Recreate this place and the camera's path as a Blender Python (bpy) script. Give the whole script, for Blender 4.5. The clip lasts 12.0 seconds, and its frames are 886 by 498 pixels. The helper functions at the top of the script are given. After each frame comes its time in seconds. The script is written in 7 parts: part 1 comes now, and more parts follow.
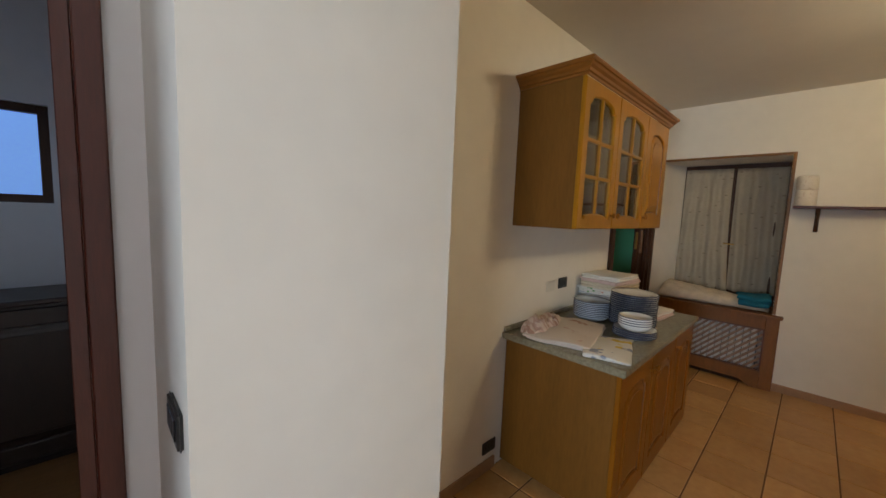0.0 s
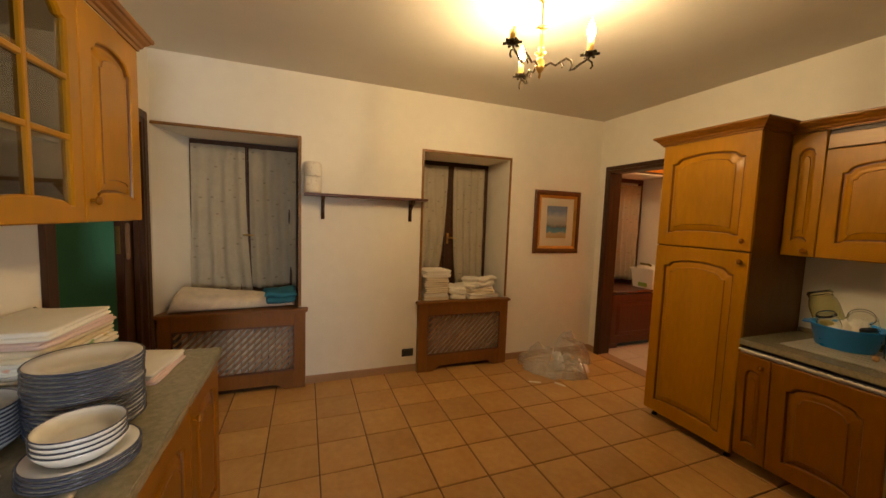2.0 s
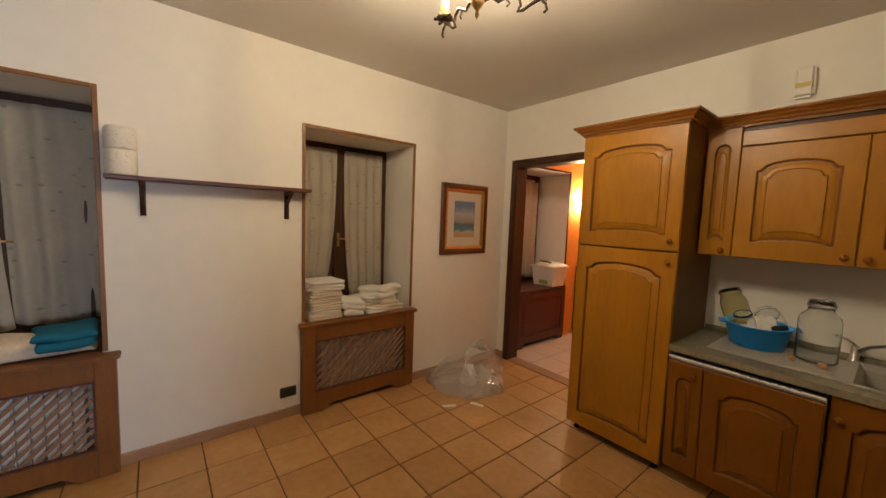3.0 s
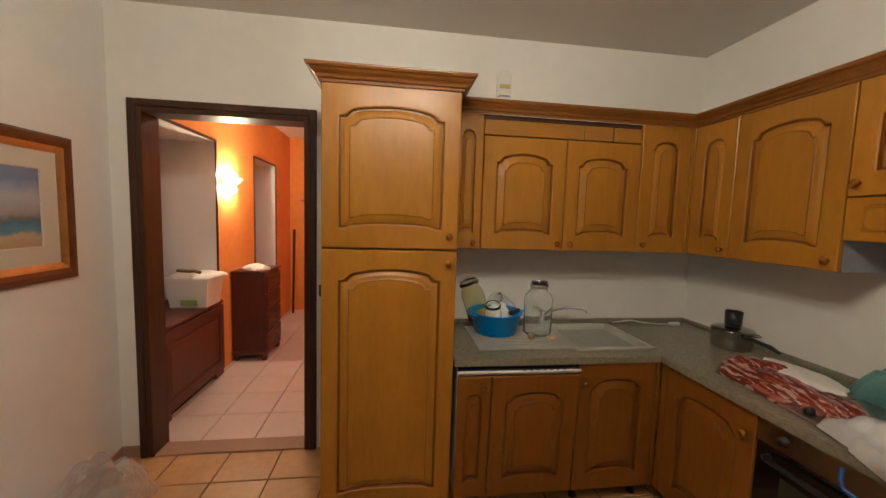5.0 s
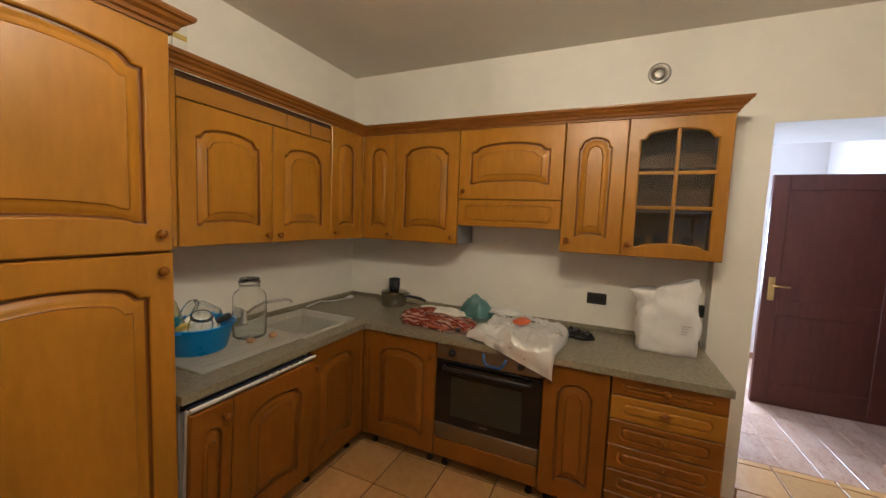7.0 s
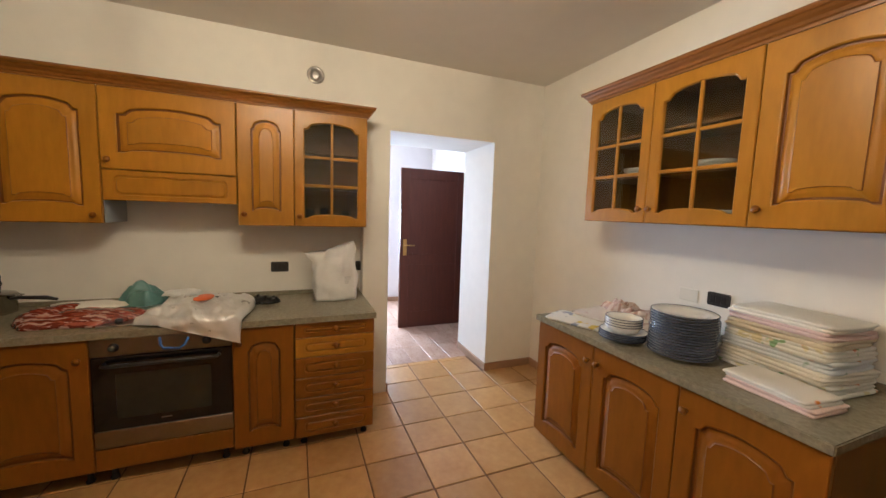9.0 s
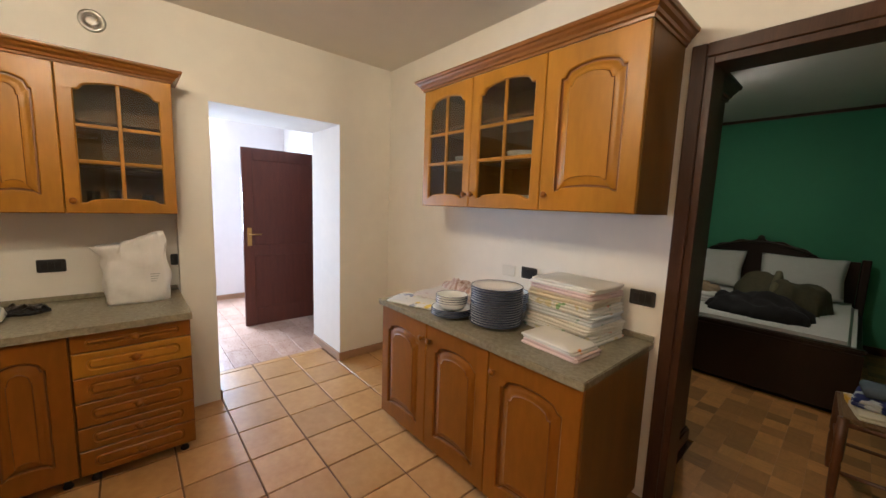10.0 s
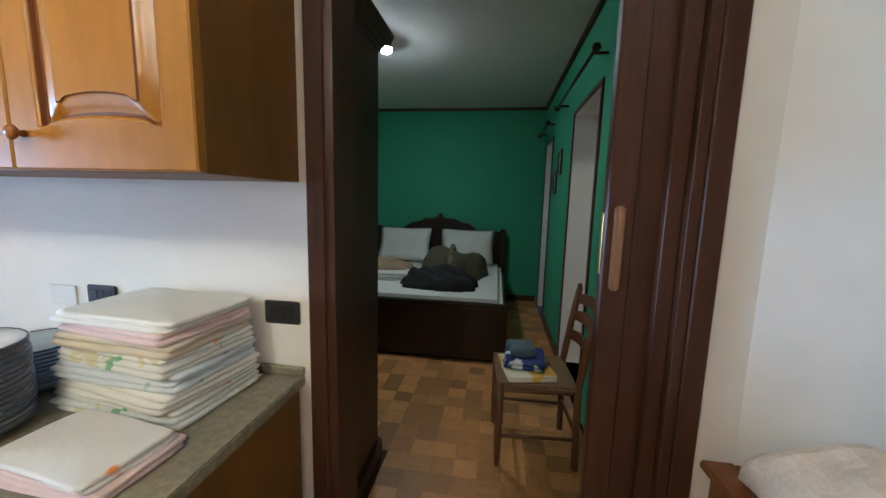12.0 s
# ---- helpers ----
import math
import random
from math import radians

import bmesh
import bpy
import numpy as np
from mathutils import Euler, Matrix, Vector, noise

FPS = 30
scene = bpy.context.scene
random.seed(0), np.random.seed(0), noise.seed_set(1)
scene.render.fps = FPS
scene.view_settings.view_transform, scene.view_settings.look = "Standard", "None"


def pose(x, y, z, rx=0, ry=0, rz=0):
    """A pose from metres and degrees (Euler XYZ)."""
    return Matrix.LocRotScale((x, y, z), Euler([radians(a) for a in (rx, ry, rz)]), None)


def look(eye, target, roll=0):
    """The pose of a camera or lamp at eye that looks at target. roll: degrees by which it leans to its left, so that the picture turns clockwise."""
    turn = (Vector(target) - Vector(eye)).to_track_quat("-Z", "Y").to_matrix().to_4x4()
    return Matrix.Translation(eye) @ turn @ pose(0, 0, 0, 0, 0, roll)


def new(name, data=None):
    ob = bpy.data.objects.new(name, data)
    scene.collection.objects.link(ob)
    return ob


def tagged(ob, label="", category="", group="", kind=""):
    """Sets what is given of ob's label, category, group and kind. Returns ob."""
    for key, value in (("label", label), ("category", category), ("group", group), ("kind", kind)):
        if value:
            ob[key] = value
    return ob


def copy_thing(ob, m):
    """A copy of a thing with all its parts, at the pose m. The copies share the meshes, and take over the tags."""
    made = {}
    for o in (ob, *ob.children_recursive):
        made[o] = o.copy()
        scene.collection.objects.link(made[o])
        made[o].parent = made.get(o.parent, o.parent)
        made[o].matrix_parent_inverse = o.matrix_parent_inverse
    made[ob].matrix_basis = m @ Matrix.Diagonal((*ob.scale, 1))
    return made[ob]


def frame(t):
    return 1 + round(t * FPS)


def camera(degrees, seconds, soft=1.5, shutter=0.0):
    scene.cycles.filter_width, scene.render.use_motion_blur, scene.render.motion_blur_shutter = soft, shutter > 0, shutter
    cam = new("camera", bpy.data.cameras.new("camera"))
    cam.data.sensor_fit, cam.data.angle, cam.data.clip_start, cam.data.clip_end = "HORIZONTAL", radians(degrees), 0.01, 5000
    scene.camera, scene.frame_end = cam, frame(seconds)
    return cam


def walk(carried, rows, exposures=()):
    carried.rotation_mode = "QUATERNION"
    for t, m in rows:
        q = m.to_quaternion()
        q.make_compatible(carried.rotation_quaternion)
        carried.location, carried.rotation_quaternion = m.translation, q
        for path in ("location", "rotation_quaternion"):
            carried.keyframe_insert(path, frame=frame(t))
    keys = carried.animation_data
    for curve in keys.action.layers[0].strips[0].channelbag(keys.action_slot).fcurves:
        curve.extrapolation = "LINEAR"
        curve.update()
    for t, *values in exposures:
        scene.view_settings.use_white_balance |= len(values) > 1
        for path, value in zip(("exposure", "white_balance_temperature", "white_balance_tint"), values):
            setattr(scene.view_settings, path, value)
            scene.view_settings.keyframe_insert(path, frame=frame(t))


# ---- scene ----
cam = camera(101.4, 12.0)
PATH = [
    (0, (0.121, 0.175, 1.507), (1.513, 1.596, 1.302), 2.3),
    (0.5, (0.417, 0.337, 1.459), (2.214, 1.200, 1.294), 2.0),
    (1, (0.685, 0.335, 1.503), (2.644, 0.695, 1.328), 2.2),
    (1.5, (0.922, 0.353, 1.531), (2.901, 0.123, 1.354), 2.1),
    (2, (1.217, 0.316, 1.503), (3.08, -0.393, 1.334), 2.0),
    (2.5, (1.526, 0.241, 1.516), (3.26, -0.74, 1.34), 2.0),
    (4.5, (2.689, -0.356, 1.487), (3.057, -2.316, 1.333), 1.9),
    (5, (2.916, -0.519, 1.514), (2.655, -2.495, 1.344), 1.8),
    (5.5, (3.062, -0.688, 1.514), (2.342, -2.545, 1.331), 1.9),
    (6, (3.22, -0.781, 1.512), (2.035, -2.383, 1.339), 2.0),
    (6.5, (3.318, -0.84, 1.518), (1.757, -2.078, 1.349), 2.2),
    (8.5, (3.655, -0.845, 1.471), (1.714, -0.397, 1.294), 1.8),
    (9, (3.735, -0.75, 1.465), (1.891, -0.002, 1.267), 1.9),
    (9.5, (3.776, -0.65, 1.457), (2.072, 0.372, 1.233), 2.0),
    (10, (3.844, -0.526, 1.46), (2.35, 0.781, 1.214), 2.0),
    (10.5, (3.879, -0.4, 1.468), (2.656, 1.16, 1.198), 2.1),
    (11, (3.844, -0.256, 1.431), (3.013, 1.544, 1.172), 2.3),
    (11.5, (3.823, 0.016, 1.396), (3.425, 1.958, 1.134), 2.0),
    (12, (3.846, 0.342, 1.404), (3.558, 2.302, 1.135), 1.5),
]

EXPOSURES = [(0.0, -0.78, 5900, 3), (0.5, -1.13, 5450, -1), (1.0, -0.64, 8600, 5), (1.5, -0.47, 8900, 6), (2.0, -0.35, 7600, 7), (2.5, -0.27, 6400, 8), (4.5, 0.0, 4830, 7), (5.0, 0.03, 4820, 7), (5.5, 0.15, 4780, 7), (6.5, 0.11, 4930, 6), (8.5, 0.18, 5200, 7), (9.5, 0.18, 5200, 7), (10.5, 0.2, 5250, 9), (11.5, 0.5, 4650, 5), (12.0, 0.7, 4280, 1)]
walk(cam, [(t, look(eye, target, roll)) for t, eye, target, roll in PATH], EXPOSURES)

# ---- world and large lights ----
world = bpy.data.worlds.new("sky")
scene.world = world
world.use_nodes = True
_sky = world.node_tree.nodes.new("ShaderNodeTexSky")
_sky.sky_type, _sky.sun_disc = "NISHITA", False
_sky.sun_elevation, _sky.sun_rotation = radians(25), radians(200)
world.node_tree.nodes["Background"].inputs["Strength"].default_value = 0.12
world.node_tree.links.new(_sky.outputs[0], world.node_tree.nodes["Background"].inputs["Color"])


def area_lamp(name, m, sx, sy, watts, colour):
    d = bpy.data.lights.new(name, "AREA")
    d.shape, d.size, d.size_y, d.energy, d.color = "RECTANGLE", sx, sy, watts, colour
    ob = new(name, d)
    ob.matrix_world = m
    return ob


# daylight in the window openings of the entrance hall and of the room west of it
area_lamp("hall_window_daylight", look((-1.97, -0.235, 1.30), (0.5, 0.15, 0.9)), 0.98, 0.72, 118, (0.86, 0.91, 1.0))
area_lamp("side_room_window_daylight", look((-0.85, 3.45, 1.76), (-0.6, 2.2, 0.9)), 1.4, 0.5, 7, (0.55, 0.72, 1.0))

# ---- materials ----
def material(name, colour, rough=0.5, metal=0.0, var=0.12, scale=6.0, bump=0.0, bump_scale=60.0, stretch=(1, 1, 1), second=None, emit=None, strength=0.0, rand=0.0, spec=0.5, coat=0.0):
    """Principled material: base colour with noise at two scales, optional relief and per-object variation."""
    m = bpy.data.materials.new(name)
    m.use_nodes = True
    nt = m.node_tree
    n, l = nt.nodes, nt.links
    b = n["Principled BSDF"]
    b.inputs["Roughness"].default_value, b.inputs["Metallic"].default_value = rough, metal
    b.inputs["Specular IOR Level"].default_value = spec
    b.inputs["Coat Weight"].default_value, b.inputs["Coat Roughness"].default_value = coat, 0.3
    tc = n.new("ShaderNodeTexCoord")
    mp = n.new("ShaderNodeMapping")
    mp.inputs["Scale"].default_value = stretch
    l.new(tc.outputs["Object"], mp.inputs[0])
    big, fine = n.new("ShaderNodeTexNoise"), n.new("ShaderNodeTexNoise")
    big.inputs["Scale"].default_value, fine.inputs["Scale"].default_value = scale, scale * 7
    fine.inputs["Detail"].default_value = 5
    oi = n.new("ShaderNodeObjectInfo")
    shift = n.new("ShaderNodeVectorMath")
    shift.operation = "MULTIPLY_ADD"
    comb = n.new("ShaderNodeCombineXYZ")
    for k in range(3):
        l.new(oi.outputs["Random"], comb.inputs[k])
    shift.inputs[1].default_value = (37.0, 23.0, 11.0)
    l.new(comb.outputs[0], shift.inputs[0])
    l.new(mp.outputs[0], shift.inputs[2])
    l.new(shift.outputs[0], big.inputs["Vector"])
    l.new(shift.outputs[0], fine.inputs["Vector"])
    mean = n.new("ShaderNodeMath")
    mean.operation = "ADD"
    l.new(big.outputs["Fac"], mean.inputs[0])
    l.new(fine.outputs["Fac"], mean.inputs[1])
    ramp = n.new("ShaderNodeMapRange")
    ramp.inputs["From Min"].default_value, ramp.inputs["From Max"].default_value = 0.6, 1.4
    l.new(mean.outputs[0], ramp.inputs[0])
    mix = n.new("ShaderNodeMix")
    mix.data_type = "RGBA"
    lo = [c * (1 - var) for c in colour] if second is None else colour
    hi = [min(1, c * (1 + var)) for c in colour] if second is None else second
    mix.inputs["A"].default_value, mix.inputs["B"].default_value = (*lo, 1), (*hi, 1)
    l.new(ramp.outputs[0], mix.inputs["Factor"])
    out = mix.outputs["Result"]
    if rand:
        hsv = n.new("ShaderNodeHueSaturation")
        r = n.new("ShaderNodeMapRange")
        r.inputs["To Min"].default_value, r.inputs["To Max"].default_value = 1 - rand, 1 + rand
        l.new(oi.outputs["Random"], r.inputs[0])
        l.new(r.outputs[0], hsv.inputs["Value"])
        l.new(out, hsv.inputs["Color"])
        out = hsv.outputs[0]
    l.new(out, b.inputs["Base Color"])
    rr = n.new("ShaderNodeMapRange")
    rr.inputs["To Min"].default_value, rr.inputs["To Max"].default_value = max(0.02, rough - 0.08), min(1, rough + 0.08)
    l.new(fine.outputs["Fac"], rr.inputs[0])
    l.new(rr.outputs[0], b.inputs["Roughness"])
    if bump:
        t2 = n.new("ShaderNodeTexNoise")
        t2.inputs["Scale"].default_value, t2.inputs["Detail"].default_value = bump_scale, 4
        l.new(shift.outputs[0], t2.inputs["Vector"])
        bp = n.new("ShaderNodeBump")
        bp.inputs["Strength"].default_value, bp.inputs["Distance"].default_value = bump, 0.004
        l.new(t2.outputs["Fac"], bp.inputs["Height"])
        l.new(bp.outputs[0], b.inputs["Normal"])
    if emit:
        b.inputs["Emission Color"].default_value, b.inputs["Emission Strength"].default_value = (*emit, 1), strength
    return m


def glass_material(name, tint=(1, 1, 1), rough=0.02):
    """Clear glass."""
    m = bpy.data.materials.new(name)
    m.use_nodes = True
    b = m.node_tree.nodes["Principled BSDF"]
    b.inputs["Base Color"].default_value = (*tint, 1)
    b.inputs["Roughness"].default_value, b.inputs["IOR"].default_value, b.inputs["Transmission Weight"].default_value = rough, 1.45, 1.0
    return m


def cloth_print(name, base, spots, scale=9.0, threshold=0.62, rough=0.9, stretch=(1, 1, 1)):
    """Cloth with scattered printed blots of several colours."""
    m = bpy.data.materials.new(name)
    m.use_nodes = True
    n, l = m.node_tree.nodes, m.node_tree.links
    b = n["Principled BSDF"]
    b.inputs["Roughness"].default_value = rough
    tc = n.new("ShaderNodeTexCoord")
    out = None
    for k, c in enumerate(spots):
        t = n.new("ShaderNodeTexNoise")
        t.inputs["Scale"].default_value, t.inputs["Detail"].default_value = scale * (1 + 0.17 * k), 2
        off = n.new("ShaderNodeMapping")
        off.inputs["Location"].default_value, off.inputs["Scale"].default_value = (7.3 * k, 3.1 * k, 5.7 * k), stretch
        l.new(tc.outputs["Object"], off.inputs[0])
        l.new(off.outputs[0], t.inputs["Vector"])
        r = n.new("ShaderNodeMapRange")
        r.inputs["From Min"].default_value, r.inputs["From Max"].default_value = threshold, threshold + 0.04
        l.new(t.outputs["Fac"], r.inputs[0])
        mx = n.new("ShaderNodeMix")
        mx.data_type = "RGBA"
        mx.inputs["A"].default_value, mx.inputs["B"].default_value = (*base, 1), (*c, 1)
        if out:
            l.new(out, mx.inputs["A"])
        l.new(r.outputs[0], mx.inputs["Factor"])
        out = mx.outputs["Result"]
    l.new(out, b.inputs["Base Color"])
    w = n.new("ShaderNodeTexNoise")
    w.inputs["Scale"].default_value = 90
    l.new(tc.outputs["Object"], w.inputs["Vector"])
    bp = n.new("ShaderNodeBump")
    bp.inputs["Strength"].default_value, bp.inputs["Distance"].default_value = 0.25, 0.004
    l.new(w.outputs["Fac"], bp.inputs["Height"])
    l.new(bp.outputs[0], b.inputs["Normal"])
    return m


PLASTER = material("wall_plaster", (0.80, 0.765, 0.69), 0.85, var=0.04, scale=1.3, bump=0.05, bump_scale=30)
PLASTER_COOL = material("hall_plaster", (0.76, 0.73, 0.71), 0.85, var=0.03, scale=1.3, bump=0.1, bump_scale=45)
CEILING = material("ceiling_paint", (0.72, 0.68, 0.61), 0.9, var=0.03, scale=1.1, bump=0.08, bump_scale=40)
GREEN = material("green_plaster", (0.08, 0.29, 0.155), 0.85, var=0.06, scale=1.5, bump=0.1)
ORANGE = material("orange_plaster", (0.80, 0.30, 0.03), 0.8, var=0.10, scale=2.0, bump=0.12)
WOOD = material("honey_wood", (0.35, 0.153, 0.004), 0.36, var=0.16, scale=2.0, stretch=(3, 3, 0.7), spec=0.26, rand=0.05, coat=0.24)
# redder copy of the honey wood, with the low units' shade in its colour
WOOD_LOW = material("reddish_shaded_wood", (0.215, 0.077, 0.003), 0.36, var=0.15, scale=2.0, stretch=(3, 3, 0.7), spec=0.2, rand=0.04, coat=0.1)
# darker wood tone for the grooves of the raised doors
GROOVE = material("dark_groove", (0.15, 0.050, 0.004), 0.4, var=0.15, scale=4.0)
# cabinet wood darkened, since the cornices' downward faces lie in shade
CORNICE_WOOD = material("shaded_cornice_wood", (0.20, 0.075, 0.008), 0.36, var=0.2, scale=3.0, stretch=(2, 2, 6), spec=0.35, coat=0.2)
WOOD_H = material("honey_wood_rail", (0.31, 0.135, 0.006), 0.36, var=0.12, scale=2.2, stretch=(0.8, 6, 6), spec=0.35, coat=0.25)
LAMINATE = material("brown_laminate", (0.172, 0.077, 0.012), 0.45, var=0.18, scale=2.4, stretch=(5, 5, 0.8), spec=0.3)
WALNUT = material("dark_walnut", (0.058, 0.025, 0.012), 0.4, spec=0.25, var=0.3, scale=3.0, stretch=(12, 12, 1), bump=0.06, bump_scale=40)
MAHOGANY = material("mahogany", (0.085, 0.022, 0.012), 0.4, var=0.25, scale=3.0, stretch=(10, 10, 1), bump=0.05)
OAK_TRIM = material("oak_trim", (0.21, 0.092, 0.018), 0.42, var=0.2, scale=4.0, stretch=(6, 6, 1), bump=0.04)
RED_OAK = material("reddish_oak", (0.20, 0.078, 0.018), 0.4, var=0.22, scale=4.0, stretch=(6, 6, 1), bump=0.04, spec=0.35)
GRANITE = material("grey_granite", (0.165, 0.147, 0.093), 0.24, second=(0.32, 0.285, 0.195), scale=60, bump=0.03, bump_scale=90)
TILE = material("terracotta_tile", (0.42, 0.215, 0.062), 0.38, second=(0.56, 0.33, 0.125), scale=3.2, bump=0.10, bump_scale=18, rand=0.12)
GROUT = material("tile_joint", (0.15, 0.078, 0.038), 0.95, var=0.2, scale=12, bump=0.2)
HALL_TILE = material("cream_tile", (0.62, 0.50, 0.43), 0.35, var=0.06, scale=4.0, bump=0.05, rand=0.04)
MARBLE = material("hall_marble", (0.36, 0.20, 0.125), 0.3, second=(0.58, 0.42, 0.32), scale=5.0, stretch=(1, 2.5, 1), rand=0.1)
PARQUET = material("parquet_block", (0.42, 0.205, 0.06), 0.4, var=0.2, scale=3.0, stretch=(3, 14, 3), bump=0.05, rand=0.4)
PARQUET_T = material("parquet_block_turned", (0.42, 0.205, 0.06), 0.4, var=0.2, scale=3.0, stretch=(14, 3, 3), bump=0.05, rand=0.4)
SKIRT = material("skirting_tile", (0.34, 0.20, 0.11), 0.5, var=0.1, scale=5, bump=0.05)
BRASS = material("aged_brass", (0.55, 0.36, 0.12), 0.32, metal=1.0, var=0.15, scale=20)
IRON = material("dark_bronze", (0.055, 0.038, 0.022), 0.45, metal=0.7, var=0.3, scale=25, bump=0.1)
STEEL = material("brushed_steel", (0.50, 0.48, 0.45), 0.3, metal=1.0, var=0.08, scale=10, stretch=(1, 1, 20))
BLACK = material("black_plastic", (0.012, 0.012, 0.013), 0.35, var=0.2, scale=20)
BLACKGLASS = material("oven_glass", (0.006, 0.006, 0.007), 0.06, var=0.1, scale=5)
RUBBER = material("black_rubber", (0.015, 0.015, 0.015), 0.8)
WHITE = material("white_enamel", (0.78, 0.77, 0.74), 0.35, var=0.03, scale=5)
SWITCH = material("dark_switch_plate", (0.028, 0.026, 0.024), 0.35, var=0.15, scale=15)
CREAM_PLATE = material("cream_cover_plate", (0.72, 0.69, 0.61), 0.5, var=0.03)
CHINA = material("white_china", (0.76, 0.76, 0.74), 0.14, var=0.03, scale=8)
# blue glaze of the rims, darkened for the shade between stacked plates
CHINA_BLUE = material("shaded_blue_rim", (0.06, 0.072, 0.115), 0.2, var=0.2, scale=20)
LINEN = material("white_linen", (0.76, 0.73, 0.66), 0.95, var=0.05, scale=6, bump=0.3, bump_scale=70)
LINEN_CREAM = material("cream_linen", (0.66, 0.58, 0.44), 0.95, var=0.07, scale=6, bump=0.3, bump_scale=70)
PINK = material("pink_linen", (0.66, 0.50, 0.46), 0.95, var=0.07, scale=6, bump=0.3, bump_scale=70)
BLUEBASIN = material("blue_plastic", (0.008, 0.25, 0.72), 0.3, var=0.05, scale=4)
TEAL = material("teal_cloth", (0.008, 0.12, 0.20), 0.9, var=0.2, scale=8, bump=0.3)
MINT = material("mint_bag_film", (0.11, 0.23, 0.22), 0.4, var=0.15, scale=9, bump=0.2, bump_scale=20)
GLASS = glass_material("clear_glass", (0.97, 0.98, 0.97), 0.02)
DARKPANE = glass_material("cabinet_pane", (0.55, 0.56, 0.52), 0.02)
JARGLASS = glass_material("jar_glass", (0.97, 0.98, 0.97), 0.02)
OLIVEGLASS = glass_material("olive_glass", (0.86, 0.84, 0.62), 0.03)
WHITEBAG = material("white_bag_film", (0.78, 0.77, 0.75), 0.6, var=0.03, scale=8, bump=0.3, bump_scale=22)
SILVER = material("silver_foil_bag", (0.76, 0.755, 0.74), 0.3, metal=0.35, var=0.05, scale=3)
BULB = material("lit_bulb", (1.0, 0.8, 0.5), 0.5, emit=(1.0, 0.74, 0.44), strength=870.0)
CANDLE = material("candle_sleeve", (0.62, 0.40, 0.12), 0.5, var=0.1)


# ---- building blocks ----
def box(bm, x0, x1, y0, y1, z0, z1):
    v = [bm.verts.new((x, y, z)) for x in (x0, x1) for y in (y0, y1) for z in (z0, z1)]
    for f in ((0, 1, 3, 2), (4, 6, 7, 5), (0, 4, 5, 1), (2, 3, 7, 6), (0, 2, 6, 4), (1, 5, 7, 3)):
        bm.faces.new([v[i] for i in f])
    return v


def rbox(x0, x1, y0, y1, z0, z1, r=0.003, seg=1):
    """A bmesh of one box with bevelled edges."""
    bm = bmesh.new()
    box(bm, x0, x1, y0, y1, z0, z1)
    bmesh.ops.recalc_face_normals(bm, faces=bm.faces)
    bmesh.ops.bevel(bm, geom=bm.edges[:], offset=r, segments=seg, affect="EDGES")
    return bm


def lathe(profile, n=20, bm=None, at=(0, 0, 0)):
    """Turn (radius, height) pairs round the z axis."""
    bm = bm or bmesh.new()
    rings = []
    for r, z in profile:
        rings.append([bm.verts.new((at[0] + r * math.cos(2 * math.pi * k / n), at[1] + r * math.sin(2 * math.pi * k / n), at[2] + z)) for k in range(n)])
    for a, b in zip(rings, rings[1:]):
        for k in range(n):
            bm.faces.new((a[k], a[(k + 1) % n], b[(k + 1) % n], b[k]))
    if profile[0][0] > 1e-4:
        bm.faces.new(rings[0][::-1])
    if profile[-1][0] > 1e-4:
        bm.faces.new(rings[-1])
    for f in bm.faces:
        f.smooth = True
    return bm


def tube(points, radius, n=8, bm=None, radii=None):
    """A round bar along the points."""
    bm = bm or bmesh.new()
    pts = [Vector(p) for p in points]
    rings = []
    for i, p in enumerate(pts):
        d = (pts[min(i + 1, len(pts) - 1)] - pts[max(i - 1, 0)]).normalized()
        u = d.orthogonal().normalized() if i == 0 else (u - d * u.dot(d)).normalized()
        w = d.cross(u)
        r = radii[i] if radii else radius
        rings.append([bm.verts.new(p + r * (math.cos(2 * math.pi * k / n) * u + math.sin(2 * math.pi * k / n) * w)) for k in range(n)])
    for a, b in zip(rings, rings[1:]):
        for k in range(n):
            bm.faces.new((a[k], a[(k + 1) % n], b[(k + 1) % n], b[k]))
    bm.faces.new(rings[0][::-1]), bm.faces.new(rings[-1])
    for f in bm.faces:
        f.smooth = True
    return bm


def sweep(profile, path, bm=None):
    """Sweep (out, up) profile points along a plan path with mitred corners; out is to the left of the way."""
    bm = bm or bmesh.new()
    pts = [Vector((p[0], p[1])) for p in path]
    z = path[0][2]
    rings = []
    for i, p in enumerate(pts):
        d0 = (pts[i] - pts[i - 1]).normalized() if i > 0 else None
        d1 = (pts[i + 1] - pts[i]).normalized() if i < len(pts) - 1 else None
        d0, d1 = d0 or d1, d1 or d0
        n0, n1 = Vector((-d0.y, d0.x)), Vector((-d1.y, d1.x))
        m = (n0 + n1) / (1 + n0.dot(n1))
        rings.append([bm.verts.new((p.x + m.x * o, p.y + m.y * o, z + h)) for o, h in profile])
    k = len(profile)
    for a, b in zip(rings, rings[1:]):
        for i in range(k):
            bm.faces.new((a[i], a[(i + 1) % k], b[(i + 1) % k], b[i]))
    bm.faces.new(rings[0]), bm.faces.new(rings[-1][::-1])
    return bm


def mesh_of(name, bm, mat):
    bmesh.ops.recalc_face_normals(bm, faces=bm.faces)
    me = bpy.data.meshes.new(name)
    bm.to_mesh(me)
    bm.free()
    me.materials.append(mat)
    return me


